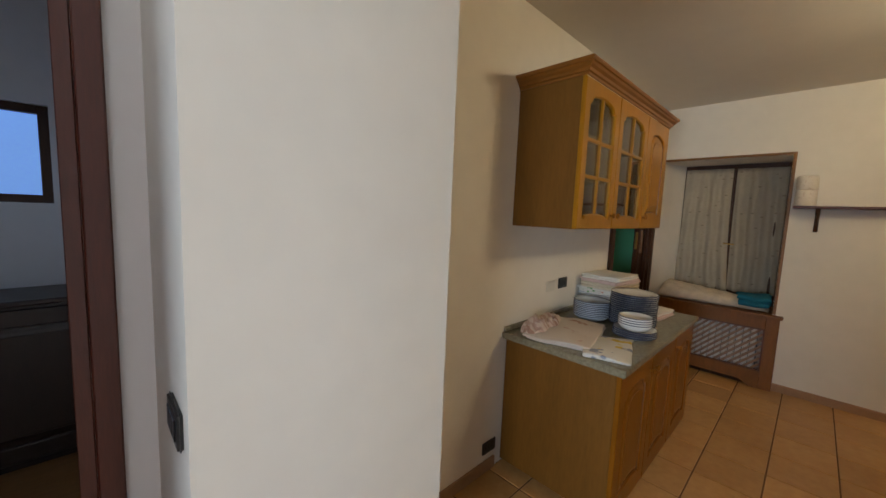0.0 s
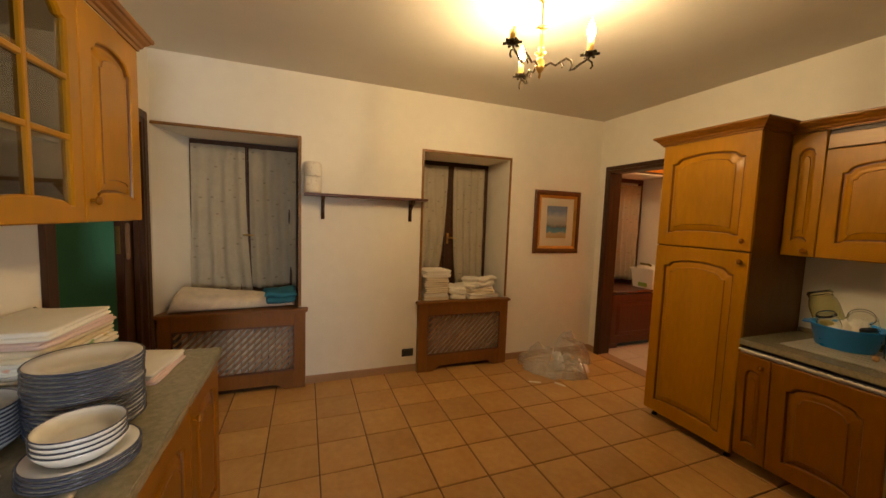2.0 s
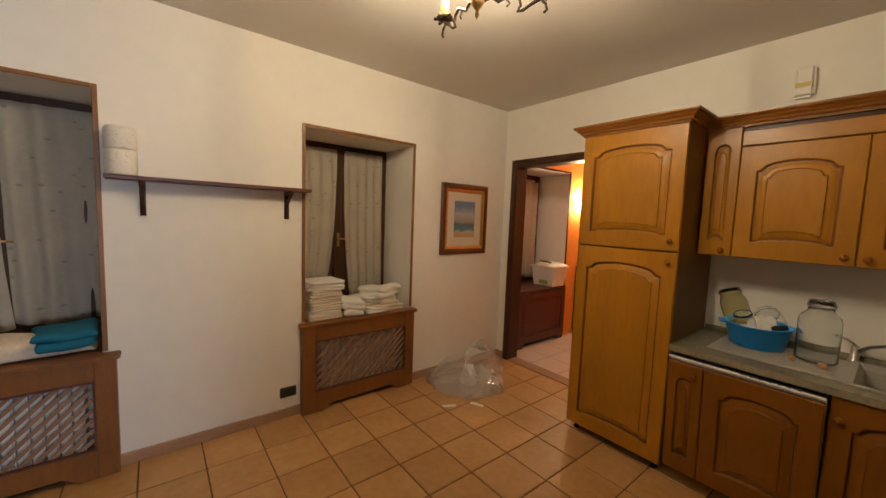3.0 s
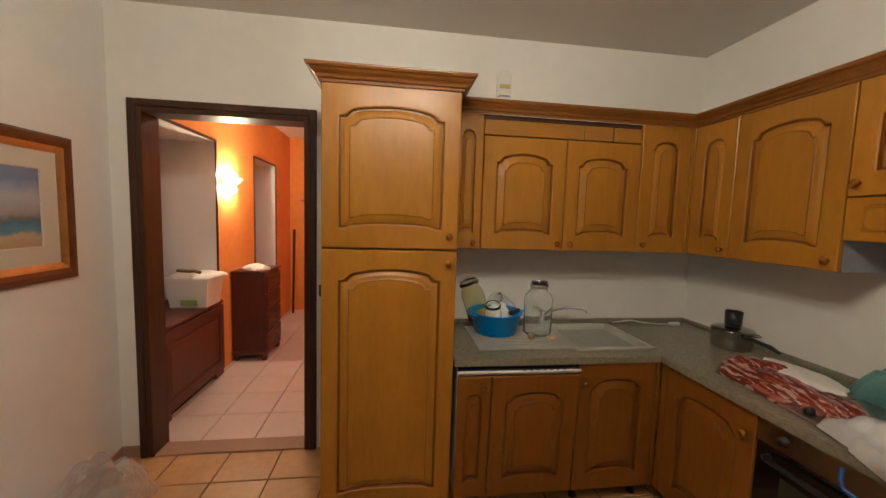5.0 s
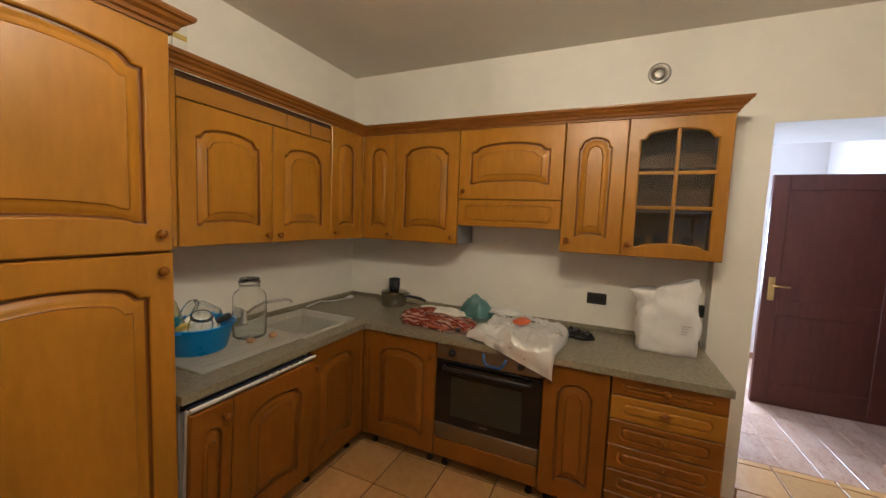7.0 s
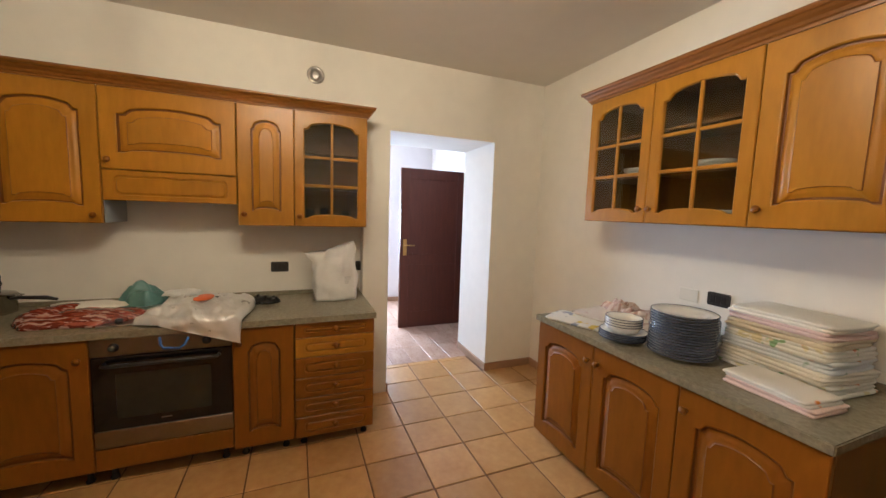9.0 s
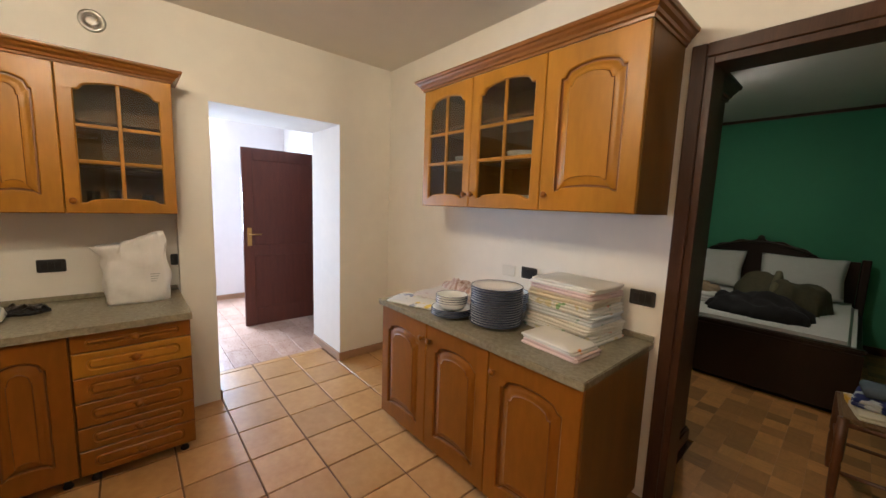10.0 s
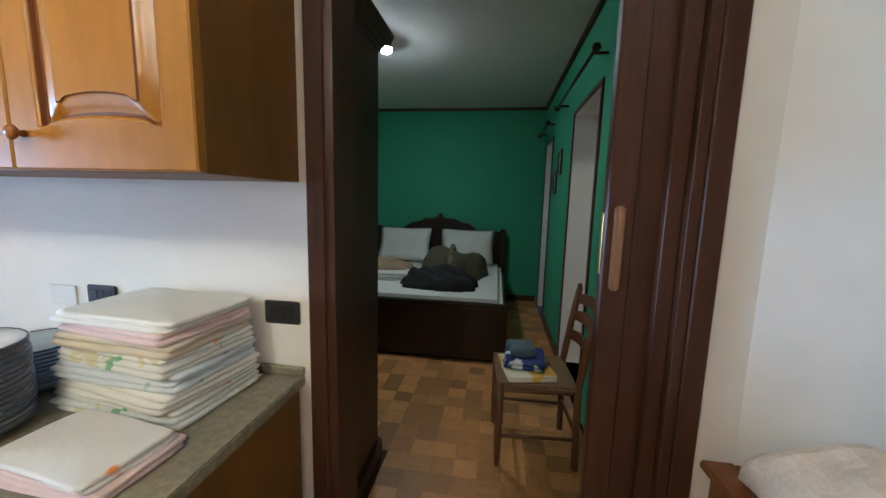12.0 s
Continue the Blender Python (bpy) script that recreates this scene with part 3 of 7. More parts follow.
def add_glass_door(unit, x, z, w, h, y, k, mat=WOOD):
    """Arched glazed front with one upright and two cross bars and six panes."""
    w, h = w - 0.004, h - 0.004
    t, side = 0.022, 0.055
    bm = bmesh.new()
    o = [ring(bm, outline(w, h, e, e, e, 0, 0), yy) for e, yy in ((0, 0), (0, -t + 0.004), (0.004, -t))]
    a = ring(bm, outline(w, h, side, 0.06, 0.05, 0.05, 0.025), -t)
    b = ring(bm, outline(w, h, side + 0.006, 0.066, 0.056, 0.05, 0.025), -t + 0.007)
    c = ring(bm, outline(w, h, side + 0.006, 0.066, 0.056, 0.05, 0.025), 0)
    for p, q in ((o[0], o[1]), (o[1], o[2]), (o[2], a), (a, b), (b, c), (c, o[0])):
        bridge(bm, p, q)
    d = part("door", bm, mat, unit, "arched glazed wooden door", pose(x + 0.002, y, z + 0.002))
    x0, x1, z0, z1 = side + 0.003, w - side - 0.003, 0.055, h - 0.065
    part("glazing_bar", rbox(w / 2 - 0.009, w / 2 + 0.009, -t + 0.003, -0.004, z0 + 0.02, z1, 0.003), mat, d)
    for f in (0.345, 0.64):
        zz = z0 + (z1 - z0) * f
        for xa, xb in ((x0, w / 2 - 0.0095), (w / 2 + 0.0095, x1)):
            part("glazing_bar", rbox(xa, xb, -t + 0.003, -0.004, zz - 0.009, zz + 0.009, 0.003), mat, d)
    cuts = [z0 - 0.0, z0 + (z1 - z0) * 0.345, z0 + (z1 - z0) * 0.64, z1 + 0.004]
    for xa, xb in ((x0, w / 2), (w / 2, x1)):
        for ca, cb in zip(cuts, cuts[1:]):
            part("pane", boxes((xa, xb, -0.0075, -0.0055, ca, cb)), DARKPANE, d).visible_shadow = False
    knob(d, *k)
    return d


def carcass(unit, w, z0, z1, depth, mat=LAMINATE, hollow=False, shelves=()):
    """Box of a unit behind its fronts: local x 0..w, y 0 (front) .. depth."""
    if not hollow:
        part("body", rbox(0.0005, w - 0.0005, 0.001, depth, z0, z1, 0.0015), mat, unit)
        return
    for nm, b in (("side_panel", (0.0005, 0.018, 0.001, depth, z0, z1)), ("side_panel", (w - 0.018, w - 0.0005, 0.001, depth, z0, z1)), ("bottom_panel", (0.0185, w - 0.0185, 0.001, depth, z0, z0 + 0.018)),
                  ("top_panel", (0.0185, w - 0.0185, 0.001, depth, z1 - 0.018, z1)), ("back_panel", (0.0185, w - 0.0185, depth - 0.008, depth, z0 + 0.0185, z1 - 0.0185))):
        part(nm, boxes(b), mat, unit)
    for s in shelves:
        part("shelf", rbox(0.0185, w - 0.0185, 0.03, depth - 0.0085, s, s + 0.016, 0.001), LAMINATE, unit)


def place(wall, a, front):
    """Pose of a unit whose left end (seen from the room) lies at a along the wall and whose carcass front lies at front."""
    return {"W": lambda: pose(a, front, 0, 0, 0, 0), "E": lambda: pose(a, front, 0, 0, 0, 180), "S": lambda: pose(front, a, 0, 0, 0, 90)}[wall]()


def feet(unit, w, depth, z):
    for x in (0.05, w - 0.05):
        for y in (0.05, depth - 0.06):
            part("foot", lathe([(0.02, 0), (0.021, 0.01), (0.014, 0.016), (0.014, z - 0.012), (0.024, z - 0.01), (0.024, z)], 12, None, (x, y, 0)), RUBBER, unit)


TD = 0.022
UE, UZ0, UZ1 = -2.51, 1.345, 2.092
# wall cabinets on the east wall (left to right as one faces them)
u = thing("wall_cabinet", place("E", 2.612, UE - TD), "narrow honey wood wall cabinet beside the tall larder", "wall cabinet", "fitted wall cabinets")
carcass(u, 0.169, UZ0, UZ1, 0.305)
add_door(u, 0, UZ0, 0.169, UZ1 - UZ0, 0, (0.12, 0.035), up=0.035)
u = thing("wall_cabinet", place("E", 2.443, UE - TD), "honey wood wall cabinet with two doors above the sink", "wall cabinet", "fitted wall cabinets")
carcass(u, 0.943, UZ0, UZ1, 0.305)
add_door(u, 0, UZ0, 0.485, 0.632, 0, (0.445, 0.04))
add_door(u, 0.485, UZ0, 0.458, 0.632, 0, (0.035, 0.04))
part("top_rail", rbox(0.002, 0.58, -0.018, 0, 1.982, 2.062, 0.002), WOOD_H, u)
# dark strip painted where the open gap under the cornice lies in shadow
part("recess_strip", boxes((0.002, 0.941, -0.004, 0, 2.0625, 2.0915)), WALNUT, u, "dark strip standing for the shaded gap under the cornice")
for x in (0.583, 0.766):
    part("spice_drawer", rbox(x, x + 0.176, -0.018, 0, 1.982, 2.062, 0.003), WOOD_H, u)
u = thing("wall_cabinet", place("E", 1.498, UE - TD), "narrow honey wood wall cabinet in the corner", "wall cabinet", "fitted wall cabinets")
carcass(u, 0.338, UZ0, UZ1, 0.305)
add_door(u, 0, UZ0, 0.316, UZ1 - UZ0, 0, (0.035, 0.045), up=0.04)
part("filler", boxes((0.3165, 0.337, -0.021, 0, UZ0 + 0.002, UZ1)), WOOD, u)
US = 1.16
u = thing("wall_cabinet", place("S", -2.505, US - TD), "narrow honey wood wall cabinet in the corner", "wall cabinet", "fitted wall cabinets")
carcass(u, 0.27, UZ0, UZ1, 0.29)
add_door(u, 0.0, UZ0, 0.27, UZ1 - UZ0, 0, (0.232, 0.045), up=0.04)
part("filler", boxes((-0.0045, -0.0004, -0.020, 0, UZ0 + 0.002, UZ1)), WOOD, u)
u = thing("wall_cabinet", place("S", -2.235, US - TD), "honey wood wall cabinet beside the hood", "wall cabinet", "fitted wall cabinets")
carcass(u, 0.488, UZ0, UZ1, 0.29)
add_door(u, 0, UZ0, 0.488, UZ1 - UZ0, 0, (0.452, 0.045))
part("side_panel", boxes((0.4884, 0.4896, 0.0, 0.29, UZ0 + 0.001, 1.474)), material("grey_melamine", (0.26, 0.28, 0.30), 0.35, var=0.05), u, "grey melamine side panel")
u = thing("cooker_hood_cabinet", place("S", -1.745, US - TD), "honey wood hood cabinet above the oven", "cooker hood", "fitted wall cabinets")
carcass(u, 0.655, 1.50, UZ1, 0.29)
add_door(u, 0, 1.646, 0.655, UZ1 - 1.646, 0, (0.035, 0.05))
part("hood_front", flat_front(0.651, 0.168), WOOD, u, "wooden flap of the hood", pose(0.002, 0, 1.475))
part("filter", boxes((0.02, 0.635, 0.01, 0.28, 1.487, 1.499), *[(0.03 + k * 0.03, 0.045 + k * 0.03, 0.02, 0.27, 1.482, 1.487) for k in range(20)]), STEEL, u, "grey metal hood filter")
u = thing("wall_cabinet", place("S", -1.088, US - TD), "narrow honey wood wall cabinet between hood and glazed cabinet", "wall cabinet", "fitted wall cabinets")
carcass(u, 0.326, UZ0, UZ1, 0.29)
add_door(u, 0, UZ0, 0.326, UZ1 - UZ0, 0, (0.035, 0.07), up=0.055)
u = thing("glazed_wall_cabinet", place("S", -0.762, US - TD), "honey wood wall cabinet with arched six pane glass door", "wall cabinet", "fitted wall cabinets")
carcass(u, 0.469, UZ0, UZ1, 0.29, LAMINATE, True, (1.60, 1.83))
add_glass_door(u, 0, UZ0, 0.469, UZ1 - UZ0, 0, (0.03, 0.065))

CROWN = ((0, -0.004), (0.006, -0.004), (0.008, 0.008), (0.016, 0.012), (0.02, 0.024), (0.032, 0.034), (0.038, 0.044), (0.046, 0.047), (0.05, 0.056), (0.05, 0.064), (0, 0.064))
solid("cornice", sweep([(-o, h) for o, h in CROWN], [(2.612, UE, 2.0925), (US, UE, 2.0925), (US, -0.293, 2.0925), (XS + 0.002, -0.293, 2.0925)]), CORNICE_WOOD, pose(0, 0, 0), "moulded honey wood cornice along the wall cabinets", "cornice")

# west wall cabinets
WY, WZ0, WZ1 = 1.008, 1.445, 2.188
for a, w, kind, k in ((1.855, 0.445, 1, (0.415, 0.075)), (2.30, 0.49, 1, (0.03, 0.075)), (2.79, 0.455, 0, (0.035, 0.075))):
    u = thing("glazed_wall_cabinet" if kind else "wall_cabinet", place("W", a, WY + TD), "honey wood wall cabinet with arched glass door" if kind else "honey wood wall cabinet beside the bedroom door", "wall cabinet", "wall cabinets above the sideboard")
    carcass(u, w, WZ0, WZ1, YW - WY - TD - 0.002, LAMINATE, bool(kind), (1.70, 1.93))
    if kind:
        add_glass_door(u, 0, WZ0, w, WZ1 - WZ0, 0, k)
    else:
        add_door(u, 0, WZ0, w, WZ1 - WZ0, 0, k)
solid("cornice", sweep(CROWN, [(1.855, YW - 0.002, 2.1885), (1.855, WY, 2.1885), (3.245, WY, 2.1885), (3.245, YW - 0.002, 2.1885)][::-1]), CORNICE_WOOD, pose(0, 0, 0), "moulded honey wood cornice with mitred returns", "cornice")

# tall larder
u = thing("tall_cabinet", place("E", 3.256, -2.23 - TD), "tall honey wood larder cabinet with two arched doors", "cabinet")
carcass(u, 0.636, 0.055, 2.10, 0.58)
add_door(u, 0, 0.06, 0.636, 1.297, 0, (0.59, 1.235), up=0.055, down=0.02)
add_door(u, 0, 1.362, 0.636, 0.738, 0, (0.59, 0.062), up=0.05, down=0.02)
feet(u, 0.636, 0.58, 0.056)
part("cornice", sweep([(o * 1.15, h) for o, h in CROWN], [(0, 0.5, 2.1005), (0, -TD, 2.1005), (0.636, -TD, 2.1005), (0.636, 0.5, 2.1005)][::-1]), CORNICE_WOOD, u)

# base units
BZ0, BZ1 = 0.085, 0.788
BE, BS = -2.228, 1.492
u = thing("dishwasher", place("E", 2.605, BE - TD), "built-in dishwasher with its wood clad door ajar", "dishwasher")
part("body", rbox(0.01, 0.63, 0.02, 0.56, 0.09, 0.785, 0.004), WHITE, u, "white and dark blue appliance body")
# dark blue strip set back in the gap above the tipped door
part("control_strip", rbox(0.012, 0.628, 0.005, 0.0195, 0.745, 0.785, 0.002), material("navy_strip", (0.012, 0.015, 0.032), 0.4, var=0.2), u, "dark blue recessed strip in the gap above the door")
d = part("door", rbox(0.004, 0.634, -0.002, 0.016, 0.0, 0.672, 0.002), WHITE, u, "white inner door, tipped open a little", pose(0, -0.003, 0.095, 3.4))
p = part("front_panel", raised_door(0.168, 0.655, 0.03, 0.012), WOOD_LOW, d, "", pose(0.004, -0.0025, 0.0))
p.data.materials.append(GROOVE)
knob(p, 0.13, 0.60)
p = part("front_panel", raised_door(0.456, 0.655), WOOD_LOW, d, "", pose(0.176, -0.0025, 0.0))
p.data.materials.append(GROOVE)
part("edge_strip", rbox(0.004, 0.634, -0.027, -0.012, 0.673, 0.683, 0.002), WHITE, d, "white metal edge strip")
part("control_panel", rbox(0.006, 0.632, -0.0115, 0.015, 0.6725, 0.681, 0.001), bpy.data.materials["navy_strip"], d, "dark blue control panel")
for k in range(7):
    part("button", rbox(0.33 + 0.035 * k, 0.342 + 0.035 * k, -0.023, -0.016, 0.6825, 0.6845, 0.0005), BLACK, d, "small black button")
u = thing("base_cabinet", place("E", 1.966, BE - TD), "reddish wood base cabinet under the sink, shade in its colour", "base cabinet", "fitted base cabinets")
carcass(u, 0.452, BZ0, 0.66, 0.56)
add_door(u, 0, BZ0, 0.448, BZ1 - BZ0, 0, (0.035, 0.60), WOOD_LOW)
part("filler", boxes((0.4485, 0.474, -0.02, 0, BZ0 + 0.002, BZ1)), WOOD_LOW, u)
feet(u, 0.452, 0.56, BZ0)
u = thing("base_cabinet", place("S", -2.222, BS - TD), "reddish wood base cabinet in the corner, shade in its colour", "base cabinet", "fitted base cabinets")
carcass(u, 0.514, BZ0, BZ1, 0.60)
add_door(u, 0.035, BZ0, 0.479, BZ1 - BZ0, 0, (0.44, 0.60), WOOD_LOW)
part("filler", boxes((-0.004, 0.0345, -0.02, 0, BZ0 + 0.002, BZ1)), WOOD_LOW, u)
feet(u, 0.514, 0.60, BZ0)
u = thing("base_cabinet", place("S", -1.089, BS - TD), "reddish wood base cabinet beside the oven, shade in its colour", "base cabinet", "fitted base cabinets")
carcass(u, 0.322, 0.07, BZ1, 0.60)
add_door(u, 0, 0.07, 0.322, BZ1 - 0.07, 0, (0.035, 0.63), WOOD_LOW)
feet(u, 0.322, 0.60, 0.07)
u = thing("drawer_unit", place("S", -0.765, BS - TD), "wooden unit of six panelled drawers under the worktop", "drawer unit")
carcass(u, 0.472, 0.066, BZ1, 0.60)
cuts = (0.066, 0.196, 0.317, 0.443, 0.570, 0.694, 0.788)
for k in range(6):
    a, b = cuts[k], cuts[k + 1]
    d = part("drawer_front", flat_front(0.468, b - a - 0.004), WOOD if k == 4 else WOOD_LOW, u, "", pose(0.002, 0, a + 0.002))
    part("knob_plate", lathe([(0.0001, 0), (0.03, 0), (0.028, 0.003), (0.0001, 0.004)], 4), WOOD_LOW, d, "", pose(0.234, -0.020, (b - a) / 2, 90, 0, 0) @ Matrix.Diagonal((1, 0.55, 1, 1)))
    knob(d, 0.234, (b - a) / 2, 0.021)
feet(u, 0.472, 0.60, 0.066)

# oven
# steel darkened: the dark surroundings it reflects are put into its colour
OVEN_STEEL = material("darkened_steel", (0.26, 0.22, 0.17), 0.34, metal=1.0, var=0.08, scale=10, stretch=(1, 20, 1))
u = thing("oven", place("S", -1.706, BS - TD), "black glass built-in oven with steel panels", "oven")
part("body", rbox(0.005, 0.611, 0.005, 0.56, 0.205, 0.786, 0.003), BLACK, u)
part("control_panel", rbox(0.002, 0.614, -0.022, 0.004, 0.692, 0.786, 0.004), OVEN_STEEL, u, "brushed steel control panel")
for x in (0.10, 0.50):
    part("dial", lathe([(0.022, 0), (0.022, 0.004), (0.017, 0.006), (0.016, 0.022), (0.013, 0.025)], 18), BLACK, u, "black round dial", pose(x, -0.0225, 0.738, 90))
d = part("door", rbox(0.002, 0.614, -0.022, 0.004, 0.302, 0.689, 0.004), BLACKGLASS, u, "black glass oven door")
part("inner_window", rbox(0.10, 0.516, -0.0235, -0.0221, 0.36, 0.60, 0.0005), material("oven_window", (0.02, 0.021, 0.016), 0.08, var=0.2, scale=4), d)
part("handle", tube([(0.06, -0.024, 0.655), (0.06, -0.055, 0.655), (0.075, -0.062, 0.655), (0.54, -0.062, 0.655), (0.556, -0.055, 0.655), (0.556, -0.024, 0.655)], 0.009, 8), BLACK, d)
part("badge", boxes((0.285, 0.33, -0.0232, -0.0222, 0.333, 0.339)), OVEN_STEEL, d, "small silver badge")
part("lower_trim", rbox(0.002, 0.614, -0.022, 0.004, 0.208, 0.299, 0.003), OVEN_STEEL, u, "brushed steel lower trim")
u2 = thing("oven_plinth", place("S", -1.706, BS - TD), "plain wooden drawer front below the oven", "drawer")
part("front", rbox(0.002, 0.614, -0.022, 0.0, 0.09, 0.202, 0.003), WOOD_LOW, u2)
part("body", rbox(0.005, 0.611, 0.002, 0.56, 0.09, 0.2035, 0.002), LAMINATE, u2)
feet(u2, 0.616, 0.56, 0.09)

# worktops with upstand, sink bowl sunk into the east run
TOP, TH = 0.826, 0.036


def slab(bm, x0, x1, y0, y1):
    box(bm, x0, x1, y0, y1, TOP - TH, TOP)


w = thing("worktop", pose(0, 0, 0), "grey granite L-shaped worktop along two walls", "worktop")
SK0, SK1, SKY0, SKY1 = 1.50, 1.91, -2.76, -2.33
bm = bmesh.new()
slab(bm, XS + 0.002, SK0, YE + 0.002, -2.212)
slab(bm, SK1, 2.616, YE + 0.002, -2.212)
slab(bm, SK0, SK1, YE + 0.002, SKY0)
slab(bm, SK0, SK1, SKY1, -2.212)
slab(bm, XS + 0.002, 1.51, -2.212, -0.286)
bmesh.ops.remove_doubles(bm, verts=bm.verts, dist=0.0005)
part("slab", bm, GRANITE, w)
part("upstand", rbox(XS + 0.002, XS + 0.02, YE + 0.002, -0.29, TOP + 0.0005, TOP + 0.028, 0.003), GRANITE, w)
part("upstand", rbox(XS + 0.0205, 2.616, YE + 0.002, YE + 0.02, TOP + 0.0005, TOP + 0.028, 0.003), GRANITE, w)
s = thing("sink", pose(0, 0, 0), "beige composite sink with drainer set in worktop", "sink")
SINKM = material("beige_composite", (0.40, 0.385, 0.33), 0.4, var=0.06, scale=30)
bm = bmesh.new()
x0, x1, y0, y1 = SK0 + 0.002, SK1 - 0.002, SKY0 + 0.002, SKY1 - 0.002
def rect(a, z):
    return [bm.verts.new(p) for p in ((x0 + a, y0 + a, z), (x1 - a, y0 + a, z), (x1 - a, y1 - a, z), (x0 + a, y1 - a, z))]
rs = [rect(-0.03, TOP + 0.001), rect(-0.03, TOP + 0.009), rect(0.0, TOP + 0.009), rect(0.02, TOP - 0.02), rect(0.035, TOP - 0.14)]
for a, b in zip(rs, rs[1:]):
    bridge(bm, a, b)
bm.faces.new(rs[-1])
part("bowl", bm, SINKM, s)
part("drainer", rbox(1.935, 2.47, -2.74, -2.325, TOP + 0.001, TOP + 0.008, 0.003), SINKM, s)
for k in range(7):
    part("drainer_rib", rbox(1.97, 2.43, -2.70 + k * 0.05, -2.68 + k * 0.05, TOP + 0.0082, TOP + 0.011, 0.001), SINKM, s)
part("waste", lathe([(0.0001, 0.002), (0.03, 0.002), (0.032, 0.0)], 16, None, (1.70, -2.53, TOP - 0.139)), STEEL, s)
t = thing("tap", pose(1.93, -2.79, TOP), "chrome mixer tap with long spout behind the sink", "tap")
part("body", lathe([(0.026, 0), (0.026, 0.008), (0.018, 0.014), (0.018, 0.075), (0.014, 0.085), (0.0001, 0.088)], 16), STEEL, t)
part("spout", tube([(0, 0, 0.05), (-0.05, 0.03, 0.10), (-0.12, 0.08, 0.135), (-0.20, 0.13, 0.14), (-0.225, 0.145, 0.13), (-0.228, 0.147, 0.115)], 0.009, 10), STEEL, t)
part("lever", tube([(0, 0, 0.088), (0.03, -0.0, 0.11), (0.07, 0.0, 0.12)], 0.006, 8), STEEL, t)

# sideboard on the west wall
w = thing("worktop", pose(0, 0, 0), "grey granite worktop of the sideboard", "worktop")
part("slab", rbox(1.813, 3.249, 0.703, YW - 0.002, TOP - TH, TOP, 0.004, 2), GRANITE, w)
part("upstand", rbox(1.83, 3.249, YW - 0.02, YW - 0.002, TOP + 0.0005, TOP + 0.028, 0.003), GRANITE, w)
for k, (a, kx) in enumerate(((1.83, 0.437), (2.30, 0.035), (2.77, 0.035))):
    u = thing("base_cabinet", place("W", a, 0.722 + TD), "reddish wood base cabinet of the sideboard, shade in its colour", "base cabinet", "sideboard base cabinets")
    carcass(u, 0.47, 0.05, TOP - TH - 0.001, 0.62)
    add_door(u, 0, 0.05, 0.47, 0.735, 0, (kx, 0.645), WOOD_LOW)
    part("plinth", rbox(0.001, 0.469, 0.03, 0.05, 0.0, 0.0495, 0.002), LAMINATE, u)


# ---- chandelier ----
def bulb_bm():
    return lathe([(0.007, 0), (0.012, 0.008), (0.019, 0.028), (0.017, 0.05), (0.008, 0.078), (0.0001, 0.095)], 12)


c = thing("chandelier", pose(2.85, -0.80, H), "wrought bronze chandelier with lit candle bulbs on the ceiling", "chandelier")
part("canopy", lathe([(0.055, 0), (0.055, -0.006), (0.045, -0.02), (0.03, -0.03), (0.012, -0.05), (0.0001, -0.062)], 20), BRASS, c)
part("stem", lathe([(0.004, -0.05), (0.004, -0.16), (0.012, -0.165), (0.03, -0.175), (0.012, -0.185), (0.008, -0.19), (0.011, -0.26), (0.017, -0.275), (0.008, -0.29), (0.03, -0.30), (0.012, -0.315), (0.010, -0.33), (0.02, -0.335), (0.022, -0.365), (0.026, -0.37), (0.016, -0.385), (0.005, -0.40), (0.008, -0.415), (0.0001, -0.43)], 14), BRASS, c)
for k in range(3):
    arm_m = pose(0, 0, 0, 0, 0, (-128, -8, 112)[k])
    bm = tube([(0.02, 0, -0.365), (0.05, 0, -0.35), (0.075, 0, -0.365), (0.10, 0, -0.35), (0.125, 0, -0.335), (0.15, 0, -0.35), (0.155, 0, -0.375), (0.145, 0, -0.395), (0.165, 0, -0.39), (0.19, 0, -0.37), (0.225, 0, -0.35), (0.235, 0, -0.335)], 0.006, 6)
    tube([(0.225, 0, -0.35), (0.245, 0, -0.365), (0.25, 0, -0.385), (0.24, 0, -0.395)], 0.005, 6, bm)
    tube([(0.10, 0, -0.35), (0.115, 0, -0.37), (0.105, 0, -0.38)], 0.004, 6, bm)
    a = part("arm", bm, IRON, c, "", arm_m)
    bm = lathe([(0.006, -0.338), (0.03, -0.33), (0.036, -0.322), (0.02, -0.324), (0.008, -0.326)], 10, None, (0.235, 0, 0))
    for q in range(6):
        an = q * math.pi / 3
        tube([(0.235 + 0.025 * math.cos(an), 0.025 * math.sin(an), -0.328), (0.235 + 0.045 * math.cos(an), 0.045 * math.sin(an), -0.327)], 0.007, 5, bm)
    part("drip_pan", bm, IRON, a)
    part("candle", lathe([(0.0155, -0.324), (0.0155, -0.255)], 12, None, (0.235, 0, 0)), CANDLE, a)
    b = part("bulb", bulb_bm(), BULB, a, "lit candle bulb", pose(0.235, 0, -0.255))


# ---- soft and small shapes ----
def wob(x, y, z, s, a):
    return a * noise.noise(Vector((x * s, y * s, z * s)))


